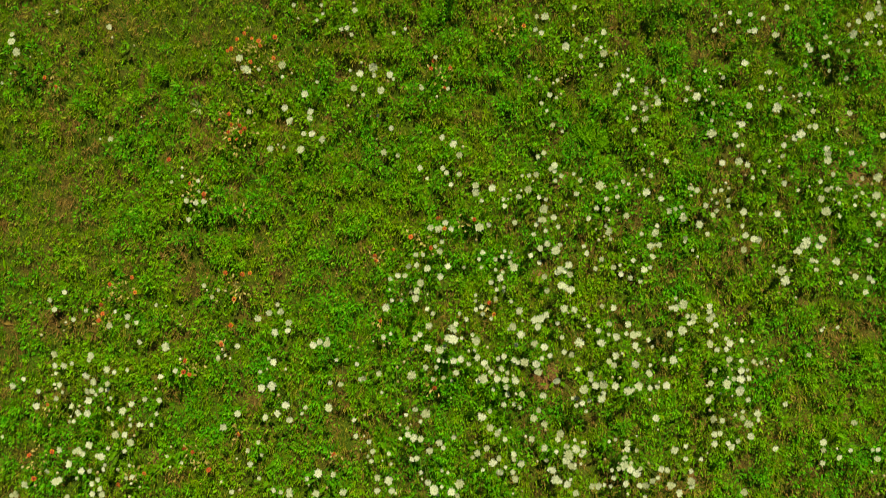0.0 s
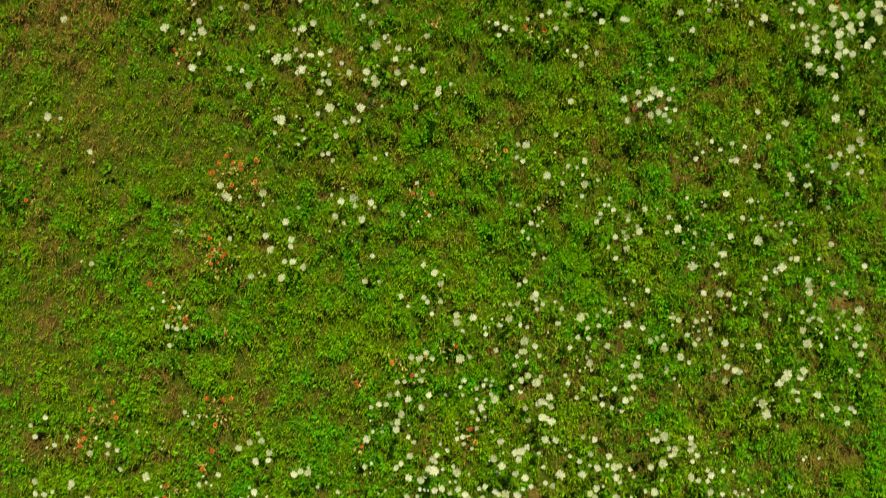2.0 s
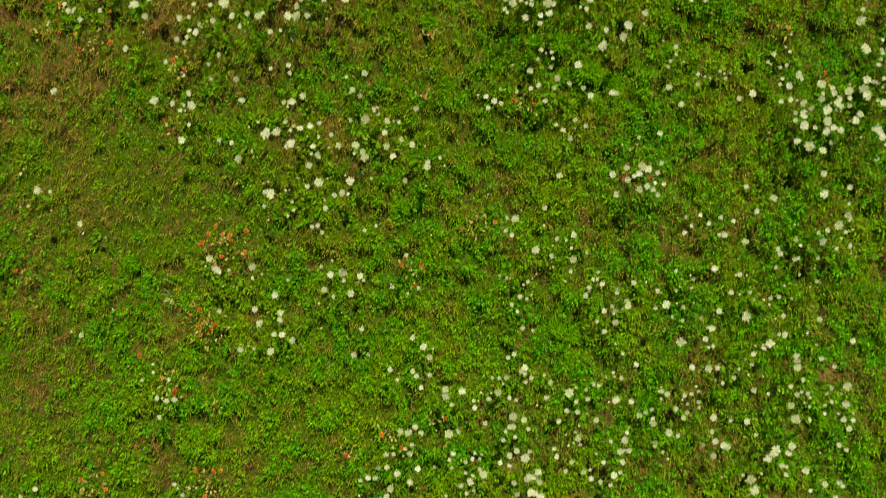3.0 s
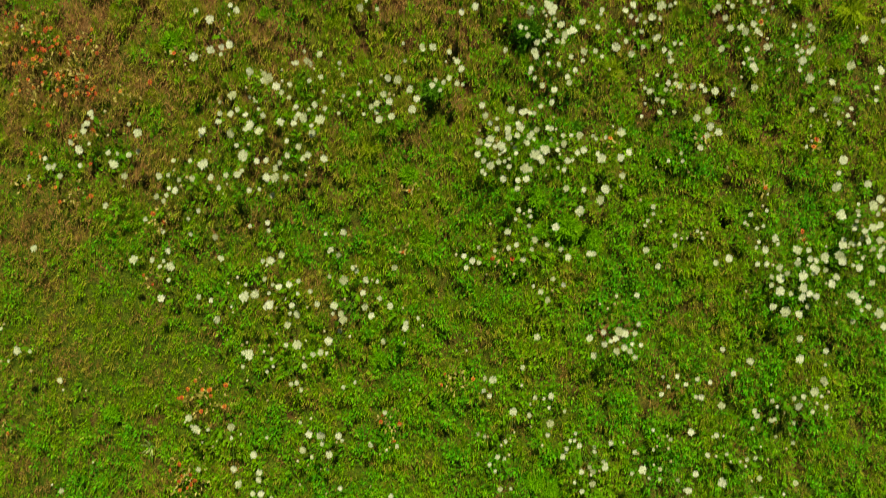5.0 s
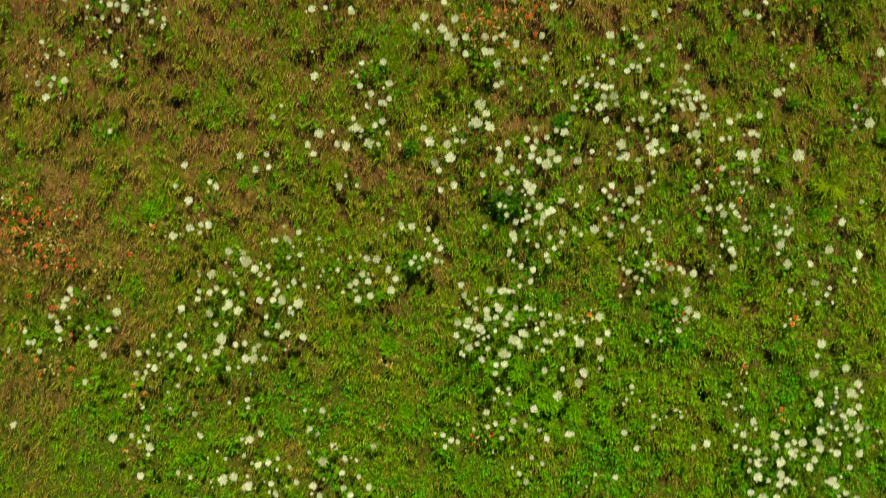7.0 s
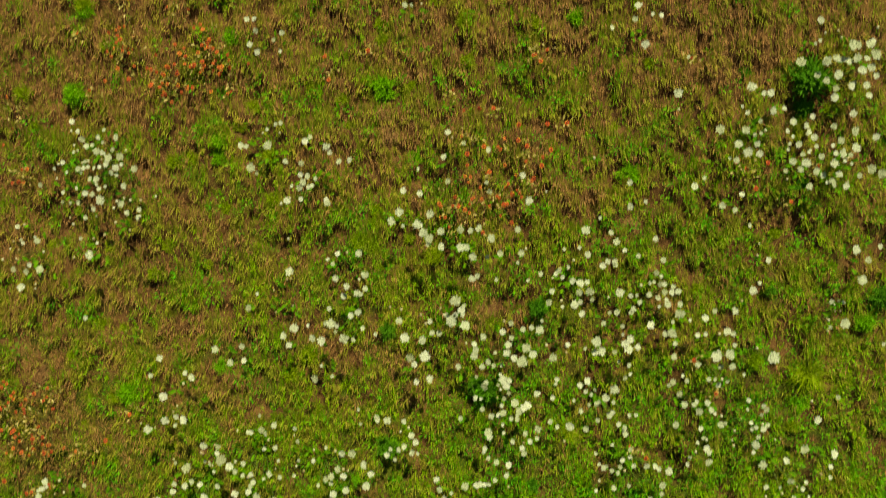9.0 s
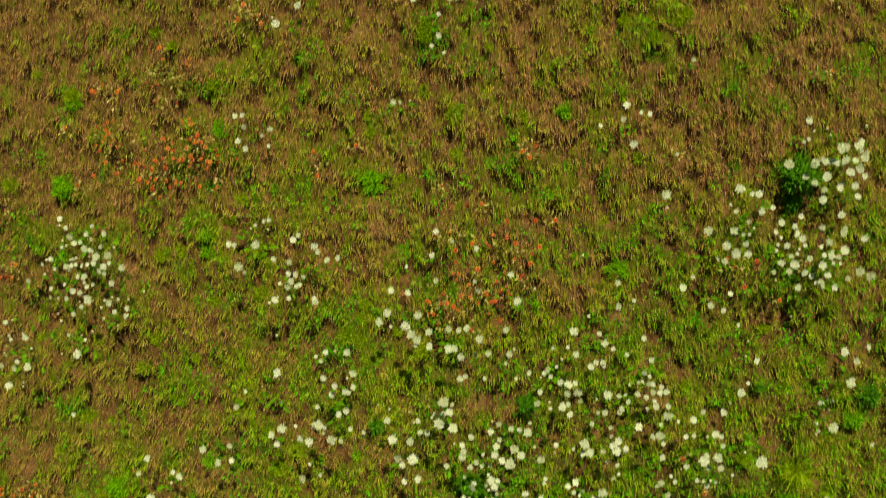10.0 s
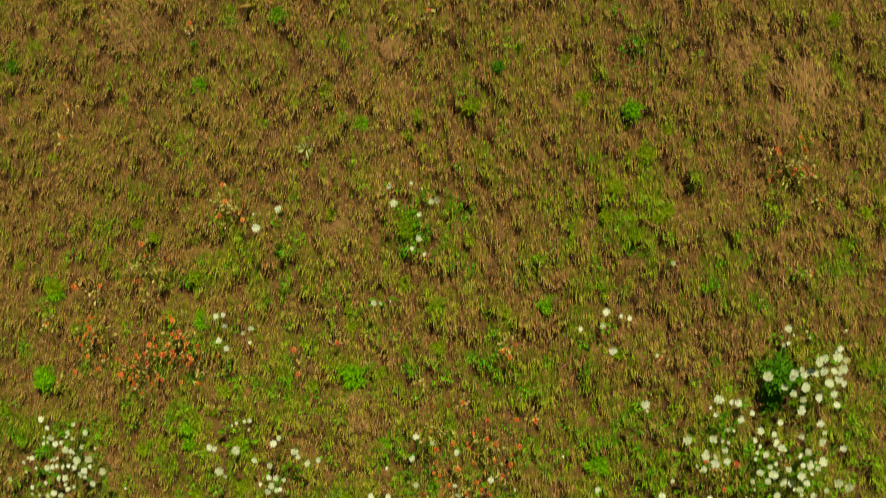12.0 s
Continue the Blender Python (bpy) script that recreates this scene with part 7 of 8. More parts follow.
# ---- red and yellow blanket flowers ----
blanket_plant(-2.96, -1.86, [(-13, -6, 18, 4.9), (13, 6, 24, 4.5)])
blanket_plant(-2.39, -1.66, [(11, -12, 17, 4.5), (-1, 5, 24, 4.0), (-10, 7, 20, 4.0)])
blanket_plant(-1.17, -1.64, [(0, 0, 16, 4.5)])
blanket_plant(-3.81, -1.72, [(12, 9, 17, 5.4), (-8, 6, 18, 4.0), (-4, -15, 17, 4.9)])
blanket_plant(-2.01, -1.46, [(0, 0, 19, 5.4)])
blanket_plant(-3.72, -1.21, [(0, 0, 21, 4.0)])
blanket_plant(-0.28, -1.05, [(0, 0, 19, 4.5)])
blanket_plant(-2.48, -0.89, [(-2, 7, 17, 4.5), (-1, -2, 23, 4.5), (3, -5, 19, 4.0)])
blanket_plant(-2.18, -0.67, [(0, 0, 17, 4.9)])
blanket_plant(-0.76, -0.46, [(0, 0, 18, 4.0)])
blanket_plant(-3.26, -0.46, [(0, 0, 22, 4.0)])
blanket_plant(0.22, -0.35, [(-2, 5, 17, 4.0), (2, -5, 20, 4.0)])
blanket_plant(-2.03, -0.18, [(-2, -9, 22, 4.9), (5, 13, 21, 4.9), (-5, -32, 21, 4.5), (-10, 14, 22, 4.5), (12, 14, 22, 4.0)])
blanket_plant(-3.11, -0.23, [(-7, 9, 19, 4.0), (-12, -9, 24, 4.0), (14, 15, 21, 4.0), (18, 2, 23, 4.0), (-12, -17, 21, 4.0)])
blanket_plant(-0.80, 0.09, [(-0, 2, 23, 4.0), (0, -2, 17, 3.6)])
blanket_plant(-0.42, 0.27, [(-7, 1, 18, 4.9), (-22, -10, 17, 2.7), (11, -9, 24, 4.0), (17, 17, 22, 4.0)])
blanket_plant(-0.06, 0.39, [(-13, -4, 23, 4.0), (13, 4, 22, 3.6)])
blanket_plant(-1.98, 0.52, [(0, 0, 16, 3.6)])
blanket_plant(-2.45, 0.75, [(-2, 1, 19, 4.0), (12, -9, 21, 4.5), (11, -13, 19, 3.6), (-20, 22, 21, 4.5)])
blanket_plant(-2.08, 1.25, [(-1, 3, 23, 4.5), (5, 3, 18, 4.0), (-5, -3, 19, 3.1), (-4, 13, 21, 4.0), (-12, 8, 22, 2.2), (8, -4, 24, 4.0), (2, -9, 17, 3.1), (-3, -10, 21, 3.1), (11, -1, 23, 4.5)])
blanket_plant(-3.75, 1.68, [(-5, 4, 20, 4.0), (5, -4, 19, 4.0)])
blanket_plant(-0.23, 1.74, [(9, 2, 23, 4.0), (4, -14, 19, 2.2), (-6, 9, 21, 3.1), (-8, 3, 19, 3.6)])
blanket_plant(-1.93, 2.00, [(7, 4, 19, 4.5), (2, 5, 23, 4.0), (9, -1, 21, 3.6), (21, 8, 17, 4.5), (-7, 12, 16, 3.6), (-12, 5, 21, 4.0), (0, -15, 20, 4.0), (20, -11, 17, 4.0), (-18, -3, 19, 4.5), (-22, -4, 17, 3.1)])
blanket_plant(0.33, 2.15, [(18, 0, 17, 4.0), (-7, 5, 21, 2.2), (-10, -5, 19, 2.7)])
blanket_plant(-2.41, 3.03, [(-4, 4, 24, 3.3), (4, -4, 23, 2.8)])
blanket_plant(0.77, 3.22, [(9, 0, 16, 4.7), (-9, -0, 23, 4.3)])
blanket_plant(-0.12, 3.28, [(0, 0, 17, 2.4)])
blanket_plant(3.40, 3.42, [(1, 4, 17, 4.7), (-1, -4, 23, 3.8)])
blanket_plant(-2.34, 3.58, [(-6, 5, 19, 4.7), (2, -2, 16, 3.3), (4, -3, 18, 2.4)])
blanket_plant(-3.17, 3.82, [(-8, -8, 21, 3.3), (-11, 5, 23, 3.8), (7, 5, 17, 2.8), (-26, 6, 22, 4.3), (17, -5, 20, 3.3), (21, -3, 21, 5.2)])
blanket_plant(-0.06, 3.83, [(0, 0, 19, 2.4)])
blanket_plant(3.07, 3.84, [(0, 0, 22, 3.3)])
blanket_plant(-3.62, 3.89, [(0, 0, 16, 3.3)])
blanket_plant(-3.49, 4.17, [(-2, 1, 23, 4.3), (2, -1, 16, 2.8)])
blanket_plant(3.53, 4.24, [(1, 3, 18, 4.7), (-1, -3, 17, 4.7)])
blanket_plant(1.73, 4.29, [(0, 0, 19, 4.3)])
blanket_plant(2.56, 4.30, [(0, 0, 16, 2.4)])
blanket_plant(-3.10, 4.34, [(-3, 1, 18, 3.3), (-7, 0, 19, 3.8), (12, 7, 16, 3.3), (15, 5, 19, 2.8), (-28, 11, 19, 4.3), (11, -25, 17, 3.3)])
blanket_plant(-2.69, 4.73, [(0, 1, 22, 3.3), (-13, 3, 19, 2.5), (15, -10, 20, 2.8), (26, 10, 19, 4.7), (-28, -4, 17, 2.9)])
blanket_plant(-3.55, 4.79, [(6, -1, 23, 3.6), (4, -16, 18, 3.3), (20, -8, 20, 2.4), (-11, -2, 17, 2.8), (11, -18, 17, 2.8), (-14, -7, 23, 3.8), (27, -3, 21, 3.5), (-15, 15, 16, 2.4), (-13, 21, 23, 3.3), (-16, 19, 17, 2.8)])
blanket_plant(2.36, 4.78, [(-7, 5, 23, 4.3), (7, -5, 24, 4.3)])
blanket_plant(-3.09, 4.91, [(2, 4, 18, 3.1), (-2, -3, 21, 3.2), (-0, -6, 23, 3.9), (10, -4, 24, 3.9), (-2, -11, 20, 2.7), (-13, -2, 22, 2.7), (7, -12, 19, 3.4), (-8, 17, 23, 3.4), (19, 8, 19, 2.5), (10, -13, 16, 3.8), (-17, -5, 22, 3.0), (15, -12, 21, 2.8), (-10, 20, 21, 3.9), (15, 20, 17, 3.3), (-4, 24, 17, 3.0), (-3, -17, 17, 5.2), (-17, -10, 16, 3.4), (10, -19, 22, 4.7), (8, 28, 20, 2.9), (-3, -21, 23, 3.3), (-13, 24, 20, 4.3), (16, -18, 20, 3.7), (-12, -19, 20, 4.3), (-9, 29, 20, 3.5)])
blanket_plant(-3.45, 5.07, [(2, -4, 23, 4.3), (-3, -0, 21, 3.8), (6, 5, 24, 4.3), (-8, -1, 18, 4.3), (-2, 6, 21, 3.3), (2, 7, 21, 4.3), (-9, -8, 17, 3.6), (6, -15, 22, 3.8), (-1, 10, 20, 2.8), (11, 7, 24, 2.8), (-13, -8, 21, 3.7), (-12, 6, 23, 3.3), (11, 10, 20, 2.7), (-0, 13, 22, 3.3), (14, -16, 16, 4.3), (-5, 13, 24, 3.3), (17, -16, 23, 4.7), (20, 2, 23, 3.4), (3, -24, 22, 2.7), (14, 13, 18, 3.6), (-19, -5, 21, 3.3), (-10, -21, 22, 3.2), (-7, 15, 19, 2.5), (-18, 9, 19, 2.8)])
blanket_plant(-2.19, 5.08, [(0, 0, 22, 3.8)])
blanket_plant(-3.83, 5.22, [(0, 0, 17, 3.3)])
blanket_plant(-3.02, 5.26, [(-9, -1, 19, 3.9), (3, -4, 19, 2.9), (6, 5, 23, 3.0)])
blanket_plant(3.04, 5.30, [(0, 0, 24, 4.7)])
blanket_plant(-3.57, 5.35, [(5, 5, 20, 3.3), (5, -5, 20, 3.3), (-4, -2, 19, 2.8), (15, -0, 17, 3.3), (14, 12, 22, 2.5), (-10, 3, 23, 2.8), (17, -4, 23, 4.7), (-9, -1, 24, 3.7), (21, -1, 21, 3.3), (-12, 9, 22, 2.7), (-12, -4, 21, 2.8), (-15, -1, 20, 2.8), (25, -12, 21, 3.3), (27, -9, 20, 3.3), (-22, 1, 18, 2.4), (-22, -3, 21, 2.4), (-23, 14, 19, 2.8)])
blanket_plant(2.88, 5.58, [(0, 0, 17, 5.7)])
blanket_plant(1.00, 6.72, [(0, 0, 20, 4.3)])
blanket_plant(0.73, 6.95, [(5, 1, 19, 5.2), (-0, 1, 23, 2.8), (11, -2, 18, 4.3), (2, 9, 18, 4.3), (15, -5, 17, 3.1), (-11, 1, 18, 4.0), (-7, -9, 19, 3.7), (-12, 3, 22, 4.7), (-11, -9, 20, 3.3), (-3, -18, 17, 3.2), (11, 28, 19, 3.3)])
blanket_plant(3.73, 6.99, [(0, 0, 23, 4.3)])
blanket_plant(1.12, 7.08, [(1, -3, 19, 3.3), (3, -5, 21, 3.3), (7, -11, 19, 5.7), (9, 5, 17, 3.8), (-6, -12, 19, 2.5), (10, -10, 19, 3.8), (-13, -6, 23, 3.4), (15, -1, 16, 5.2), (11, 8, 21, 3.4), (-14, 5, 20, 3.3), (4, -21, 21, 2.8), (19, 2, 18, 3.1), (21, -1, 24, 2.8), (-20, -4, 17, 2.9), (-6, 19, 20, 4.7), (-9, 18, 17, 2.8), (23, -4, 19, 2.8), (-22, -6, 21, 2.8), (18, 16, 18, 2.6), (-24, -10, 19, 2.9), (14, -27, 20, 4.3), (-25, 9, 22, 2.8), (8, 25, 20, 3.8), (-23, 14, 23, 3.1)])
blanket_plant(1.44, 7.18, [(0, 0, 21, 3.3)])
blanket_plant(-3.29, 7.29, [(4, 2, 21, 2.8), (11, 2, 24, 4.3), (6, -10, 21, 3.3), (-1, -9, 17, 5.2), (-6, -10, 19, 3.3), (-14, 25, 21, 3.3)])
blanket_plant(4.01, 7.32, [(0, 0, 16, 2.8)])
blanket_plant(3.37, 7.29, [(17, 5, 22, 5.2), (-1, -1, 21, 3.8), (-3, 0, 24, 2.8), (-8, 8, 21, 2.8), (6, -18, 22, 4.7), (-10, 6, 20, 4.3)])
blanket_plant(1.39, 7.48, [(1, 2, 21, 4.7), (-7, 7, 23, 4.3), (-0, -12, 23, 3.1), (15, -8, 21, 3.4), (-6, 22, 18, 5.2), (-19, 10, 16, 3.3), (14, -16, 23, 4.7), (23, -1, 18, 5.2), (-23, -1, 22, 3.8), (-25, 2, 19, 3.1), (20, 23, 16, 5.2), (7, -27, 19, 4.3)])
blanket_plant(0.89, 7.59, [(-8, 1, 20, 3.3), (-3, -15, 19, 6.6), (-6, 24, 21, 2.8), (12, -9, 22, 5.2), (-3, -26, 23, 3.4), (8, 25, 23, 4.7)])
blanket_plant(1.76, 7.71, [(0, 0, 21, 4.7)])
blanket_plant(1.10, 7.86, [(0, 0, 17, 4.3)])
blanket_plant(-3.38, 7.89, [(-2, 9, 22, 2.8), (-3, 11, 22, 3.3), (5, -20, 24, 2.4)])
blanket_plant(0.73, 8.03, [(0, 0, 18, 1.9)])
blanket_plant(-2.62, 8.04, [(0, 0, 23, 2.8)])
blanket_plant(-1.91, 8.14, [(-2, 4, 23, 4.7), (2, 11, 23, 5.2), (-9, 7, 22, 3.3), (-5, -3, 19, 2.9), (-1, 13, 19, 3.8), (-3, 14, 17, 2.6), (2, -5, 24, 3.6), (-6, -7, 22, 3.7), (-14, 9, 23, 3.6), (-13, -4, 23, 3.3), (-4, -11, 18, 3.3), (11, -6, 22, 4.7), (-17, -4, 17, 5.2), (-1, -14, 22, 4.7), (-6, -14, 17, 2.8), (-19, 11, 20, 3.5), (-9, 22, 24, 3.1), (14, -12, 21, 3.8), (18, -8, 18, 3.2), (5, -21, 21, 3.5), (23, -9, 19, 3.3), (25, -8, 23, 3.8), (7, 33, 20, 3.6)])
blanket_plant(-1.35, 8.11, [(-8, 9, 18, 4.3), (-15, -8, 20, 3.9), (-1, -9, 16, 3.3), (4, -9, 22, 2.8), (20, 17, 22, 3.4)])
blanket_plant(2.87, 8.28, [(0, 0, 23, 3.8)])
blanket_plant(-1.64, 8.31, [(-3, -2, 18, 4.3), (-3, -5, 19, 2.8), (-7, -3, 16, 4.7), (5, 0, 19, 5.7), (6, -3, 17, 4.3), (5, -7, 18, 3.3), (-11, -2, 20, 3.3), (3, -10, 19, 2.8), (-10, 5, 21, 3.7), (3, 7, 24, 3.8), (-15, 7, 22, 5.2), (-11, 12, 22, 2.9), (-19, -8, 18, 3.1), (-18, -11, 20, 5.7), (7, 13, 16, 3.3), (-21, -2, 19, 3.3), (16, -8, 20, 2.8), (4, 16, 18, 3.7), (17, 2, 17, 3.3), (17, -3, 24, 3.2), (-9, -22, 17, 2.8), (11, 14, 20, 4.7), (20, -5, 17, 4.3), (14, 13, 17, 4.0)])
blanket_plant(1.52, 8.34, [(1, -6, 19, 4.7), (-3, 1, 16, 2.8), (-6, -1, 21, 3.8), (7, 5, 17, 3.3)])
blanket_plant(-0.42, 8.23, [(-2, 11, 22, 5.2), (2, -11, 23, 4.7)])
blanket_plant(-2.36, 8.42, [(-9, -5, 17, 3.4), (-13, -0, 17, 2.8), (-6, 3, 18, 2.6), (-3, -16, 17, 4.3), (-1, 6, 24, 3.3), (4, -1, 22, 2.8), (2, 4, 16, 4.3), (7, 2, 19, 3.3), (8, -2, 18, 2.8), (1, 10, 21, 5.2), (-1, 13, 22, 3.3), (12, 1, 20, 3.3), (-11, 17, 19, 3.5), (-2, 18, 23, 2.8), (-12, -29, 22, 3.3), (14, -15, 20, 3.3), (-0, 21, 21, 3.3), (9, -27, 20, 4.3)])
blanket_plant(-0.05, 8.40, [(0, 0, 18, 5.2)])
blanket_plant(-1.49, 8.45, [(-2, 5, 23, 4.3), (-6, 3, 18, 4.7), (-8, 15, 23, 4.3), (5, -6, 22, 4.3), (-13, 13, 17, 2.8), (-11, 16, 18, 3.3), (-10, 19, 24, 3.8), (-17, 17, 21, 3.3), (14, -8, 19, 3.3), (15, -13, 18, 3.3), (10, -20, 23, 4.3), (8, -22, 17, 3.3), (15, -19, 17, 4.7)])
blanket_plant(-2.74, 8.57, [(0, 0, 24, 3.8)])
blanket_plant(-1.82, 8.81, [(10, -1, 19, 2.7), (-10, 1, 20, 2.7)])
blanket_plant(-2.37, 8.88, [(9, 3, 19, 4.9), (13, 5, 24, 3.3), (-3, 9, 22, 2.7), (-10, 2, 24, 7.1), (-15, 4, 19, 4.4), (7, -25, 23, 2.8)])
blanket_plant(4.24, 9.04, [(0, 0, 20, 2.7)])
blanket_plant(-1.81, 9.10, [(-2, 10, 24, 2.7), (-6, 21, 22, 4.9), (18, 7, 19, 3.3), (18, 5, 17, 2.7), (20, 11, 18, 2.7), (-8, -13, 22, 3.3), (-6, -15, 17, 2.7), (-16, -13, 17, 2.7), (-18, -12, 22, 3.8)])
blanket_plant(4.31, 9.69, [(0, 0, 24, 2.7)])
blanket_plant(-1.05, 9.66, [(-4, 4, 22, 4.9), (-7, 5, 16, 3.3), (-9, -9, 21, 4.9), (5, -7, 19, 3.3), (-12, -10, 18, 3.3), (-8, 20, 17, 4.9), (10, -6, 22, 3.3), (13, 16, 21, 4.4), (12, -13, 20, 4.9)])
blanket_plant(4.12, 10.04, [(4, -7, 22, 3.8), (5, -5, 23, 4.4), (8, -10, 19, 3.3), (-2, -6, 20, 3.3), (-3, -10, 17, 3.3), (13, -11, 20, 3.3), (7, 10, 21, 3.8), (-15, -8, 18, 3.3), (5, 12, 23, 4.4), (-5, 15, 21, 2.7), (-16, 9, 19, 4.4), (29, -22, 24, 2.7), (6, 21, 19, 3.3), (-24, -13, 20, 3.8), (12, 20, 23, 2.7), (1, 22, 24, 4.4), (-24, -16, 17, 3.3)])
blanket_plant(3.93, 10.16, [(0, 0, 23, 3.3)])
blanket_plant(-2.62, 10.30, [(-1, 0, 23, 3.3), (1, -0, 20, 2.7)])
blanket_plant(-2.61, 10.61, [(0, 0, 16, 2.7)])
blanket_plant(-1.43, 11.36, [(0, 0, 21, 4.4)])
blanket_plant(-2.25, 11.42, [(0, 0, 21, 2.2)])
blanket_plant(0.79, 11.45, [(0, 0, 23, 3.8)])


# ---- single clumps that stand out: east, north, radius ----
FRESH_WEEDS_A = [
    (2.18, -1.98, 0.060), (3.02, -1.89, 0.100), (3.24, -1.38, 0.070), (3.11, -1.34, 0.090), (0.27, -1.31, 0.080), (3.55, -1.24, 0.075),
    (0.22, -1.13, 0.080), (-1.04, -1.09, 0.060), (0.12, -1.03, 0.110), (2.41, -0.82, 0.080), (3.48, -0.73, 0.100), (3.38, 0.39, 0.110),
    (1.19, 1.14, 0.125), (1.06, 1.20, 0.125), (-3.85, 1.30, 0.100), (-2.81, 1.81, 0.100), (-0.33, 2.28, 0.100), (-0.95, 2.35, 0.080),
    (0.91, 3.13, 0.075), (1.61, 3.38, 0.100), (0.08, 3.40, 0.090), (1.55, 3.42, 0.100), (1.14, 3.47, 0.080), (1.36, 3.49, 0.150),
    (1.77, 3.59, 0.090), (1.03, 3.65, 0.090), (2.06, 3.72, 0.080), (1.08, 3.76, 0.110), (0.89, 3.78, 0.070), (1.94, 3.86, 0.110),
]
FRESH_WEEDS_B = [
    (-0.09, 3.98, 0.110), (1.25, 4.00, 0.080), (-0.31, 4.38, 0.050), (-2.27, 4.42, 0.050), (-0.17, 4.46, 0.060), (-1.90, 4.75, 0.070),
    (0.13, 4.75, 0.110), (-2.51, 4.77, 0.070), (2.75, 4.83, 0.060), (-2.73, 4.92, 0.060), (3.79, 4.98, 0.060), (3.84, 5.17, 0.100),
    (-2.44, 5.19, 0.060), (-2.28, 5.26, 0.125), (-2.28, 5.27, 0.080), (-0.78, 5.42, 0.080), (-1.40, 5.48, 0.100), (3.47, 5.57, 0.070),
    (-2.86, 5.58, 0.060), (-0.60, 5.61, 0.090), (-2.38, 5.85, 0.045), (-2.60, 5.87, 0.090), (0.57, 5.88, 0.070), (1.08, 5.89, 0.080),
    (4.45, 5.91, 0.100), (-1.12, 5.95, 0.060), (2.94, 6.20, 0.060), (-2.05, 6.36, 0.070), (0.05, 6.41, 0.050), (-1.55, 6.44, 0.050),
]
FRESH_WEEDS_C = [
    (0.56, 6.51, 0.090), (-1.08, 6.58, 0.060), (-0.01, 6.59, 0.070), (-2.46, 6.61, 0.070), (-3.05, 6.61, 0.060), (-1.96, 6.62, 0.070),
    (3.17, 6.64, 0.060), (-0.14, 6.65, 0.090), (0.33, 6.68, 0.060), (3.68, 6.73, 0.060), (3.43, 6.75, 0.050), (0.01, 6.81, 0.070),
    (-3.36, 6.89, 0.050), (-2.81, 6.95, 0.050), (0.01, 6.95, 0.070), (-1.41, 6.97, 0.075), (-0.96, 7.04, 0.075), (2.36, 7.27, 0.125),
    (-1.89, 7.39, 0.075), (0.38, 7.43, 0.100), (-1.47, 7.43, 0.100), (-0.98, 7.44, 0.075), (-1.74, 7.44, 0.090), (-1.47, 7.59, 0.100),
    (3.86, 7.65, 0.080), (-2.10, 7.68, 0.060), (2.21, 7.69, 0.060), (-1.29, 7.74, 0.070), (-0.24, 7.74, 0.075), (-3.24, 7.75, 0.060),
]
FRESH_WEEDS_D = [
    (4.20, 7.85, 0.070), (-0.81, 7.86, 0.070), (-1.14, 7.93, 0.070), (-0.32, 7.98, 0.060), (-2.85, 8.03, 0.125), (-3.36, 8.05, 0.090),
    (0.33, 8.10, 0.080), (0.08, 8.10, 0.130), (-0.59, 8.14, 0.090), (1.93, 8.16, 0.075), (2.56, 8.29, 0.075), (0.85, 8.34, 0.075),
    (-2.57, 8.51, 0.060), (0.06, 8.53, 0.060), (0.57, 9.44, 0.090), (0.58, 9.56, 0.070), (-1.37, 8.57, 0.100), (-1.40, 8.64, 0.060), (-0.56, 8.65, 0.060), (1.48, 8.68, 0.075),
    (0.05, 8.69, 0.080), (0.07, 8.70, 0.075), (2.16, 8.70, 0.070), (0.84, 8.72, 0.075), (1.89, 8.74, 0.125), (0.83, 8.80, 0.060),
    (3.76, 8.81, 0.060), (-2.77, 8.83, 0.100), (-2.78, 8.89, 0.090), (0.56, 8.94, 0.070), (-1.43, 9.01, 0.070), (-2.31, 9.11, 0.050),
]
FRESH_WEEDS_E = [
    (-3.11, 9.11, 0.060), (4.64, 9.29, 0.060), (1.16, 9.34, 0.050), (3.15, 9.37, 0.060), (-1.49, 9.37, 0.065), (-1.82, 9.39, 0.060),
    (2.70, 9.39, 0.070), (-2.00, 9.52, 0.075), (2.90, 9.54, 0.060), (2.65, 9.57, 0.080), (2.42, 9.57, 0.070), (4.80, 9.59, 0.070),
    (-0.16, 9.60, 0.060), (2.99, 9.61, 0.090), (2.51, 9.82, 0.090), (-1.94, 9.84, 0.060), (2.77, 9.87, 0.075), (2.79, 10.14, 0.090),
    (-2.86, 10.16, 0.060), (3.50, 10.34, 0.050), (0.60, 10.34, 0.060), (2.99, 10.36, 0.070), (0.13, 10.44, 0.100), (0.68, 10.53, 0.075),
    (2.66, 10.56, 0.110), (1.19, 10.59, 0.090), (-2.15, 10.67, 0.060), (2.23, 10.70, 0.090), (-0.19, 10.74, 0.090), (-1.39, 10.84, 0.100),
]
FRESH_WEEDS_F = [
    (2.08, 11.06, 0.070), (1.64, 11.20, 0.075), (2.74, 11.21, 0.100), (-3.00, 11.23, 0.060), (-2.65, 11.33, 0.075), (4.53, 11.39, 0.075),
    (-0.65, 11.50, 0.100),
]
FRESH_WEEDS = FRESH_WEEDS_A + FRESH_WEEDS_B + FRESH_WEEDS_C + FRESH_WEEDS_D + FRESH_WEEDS_E + FRESH_WEEDS_F
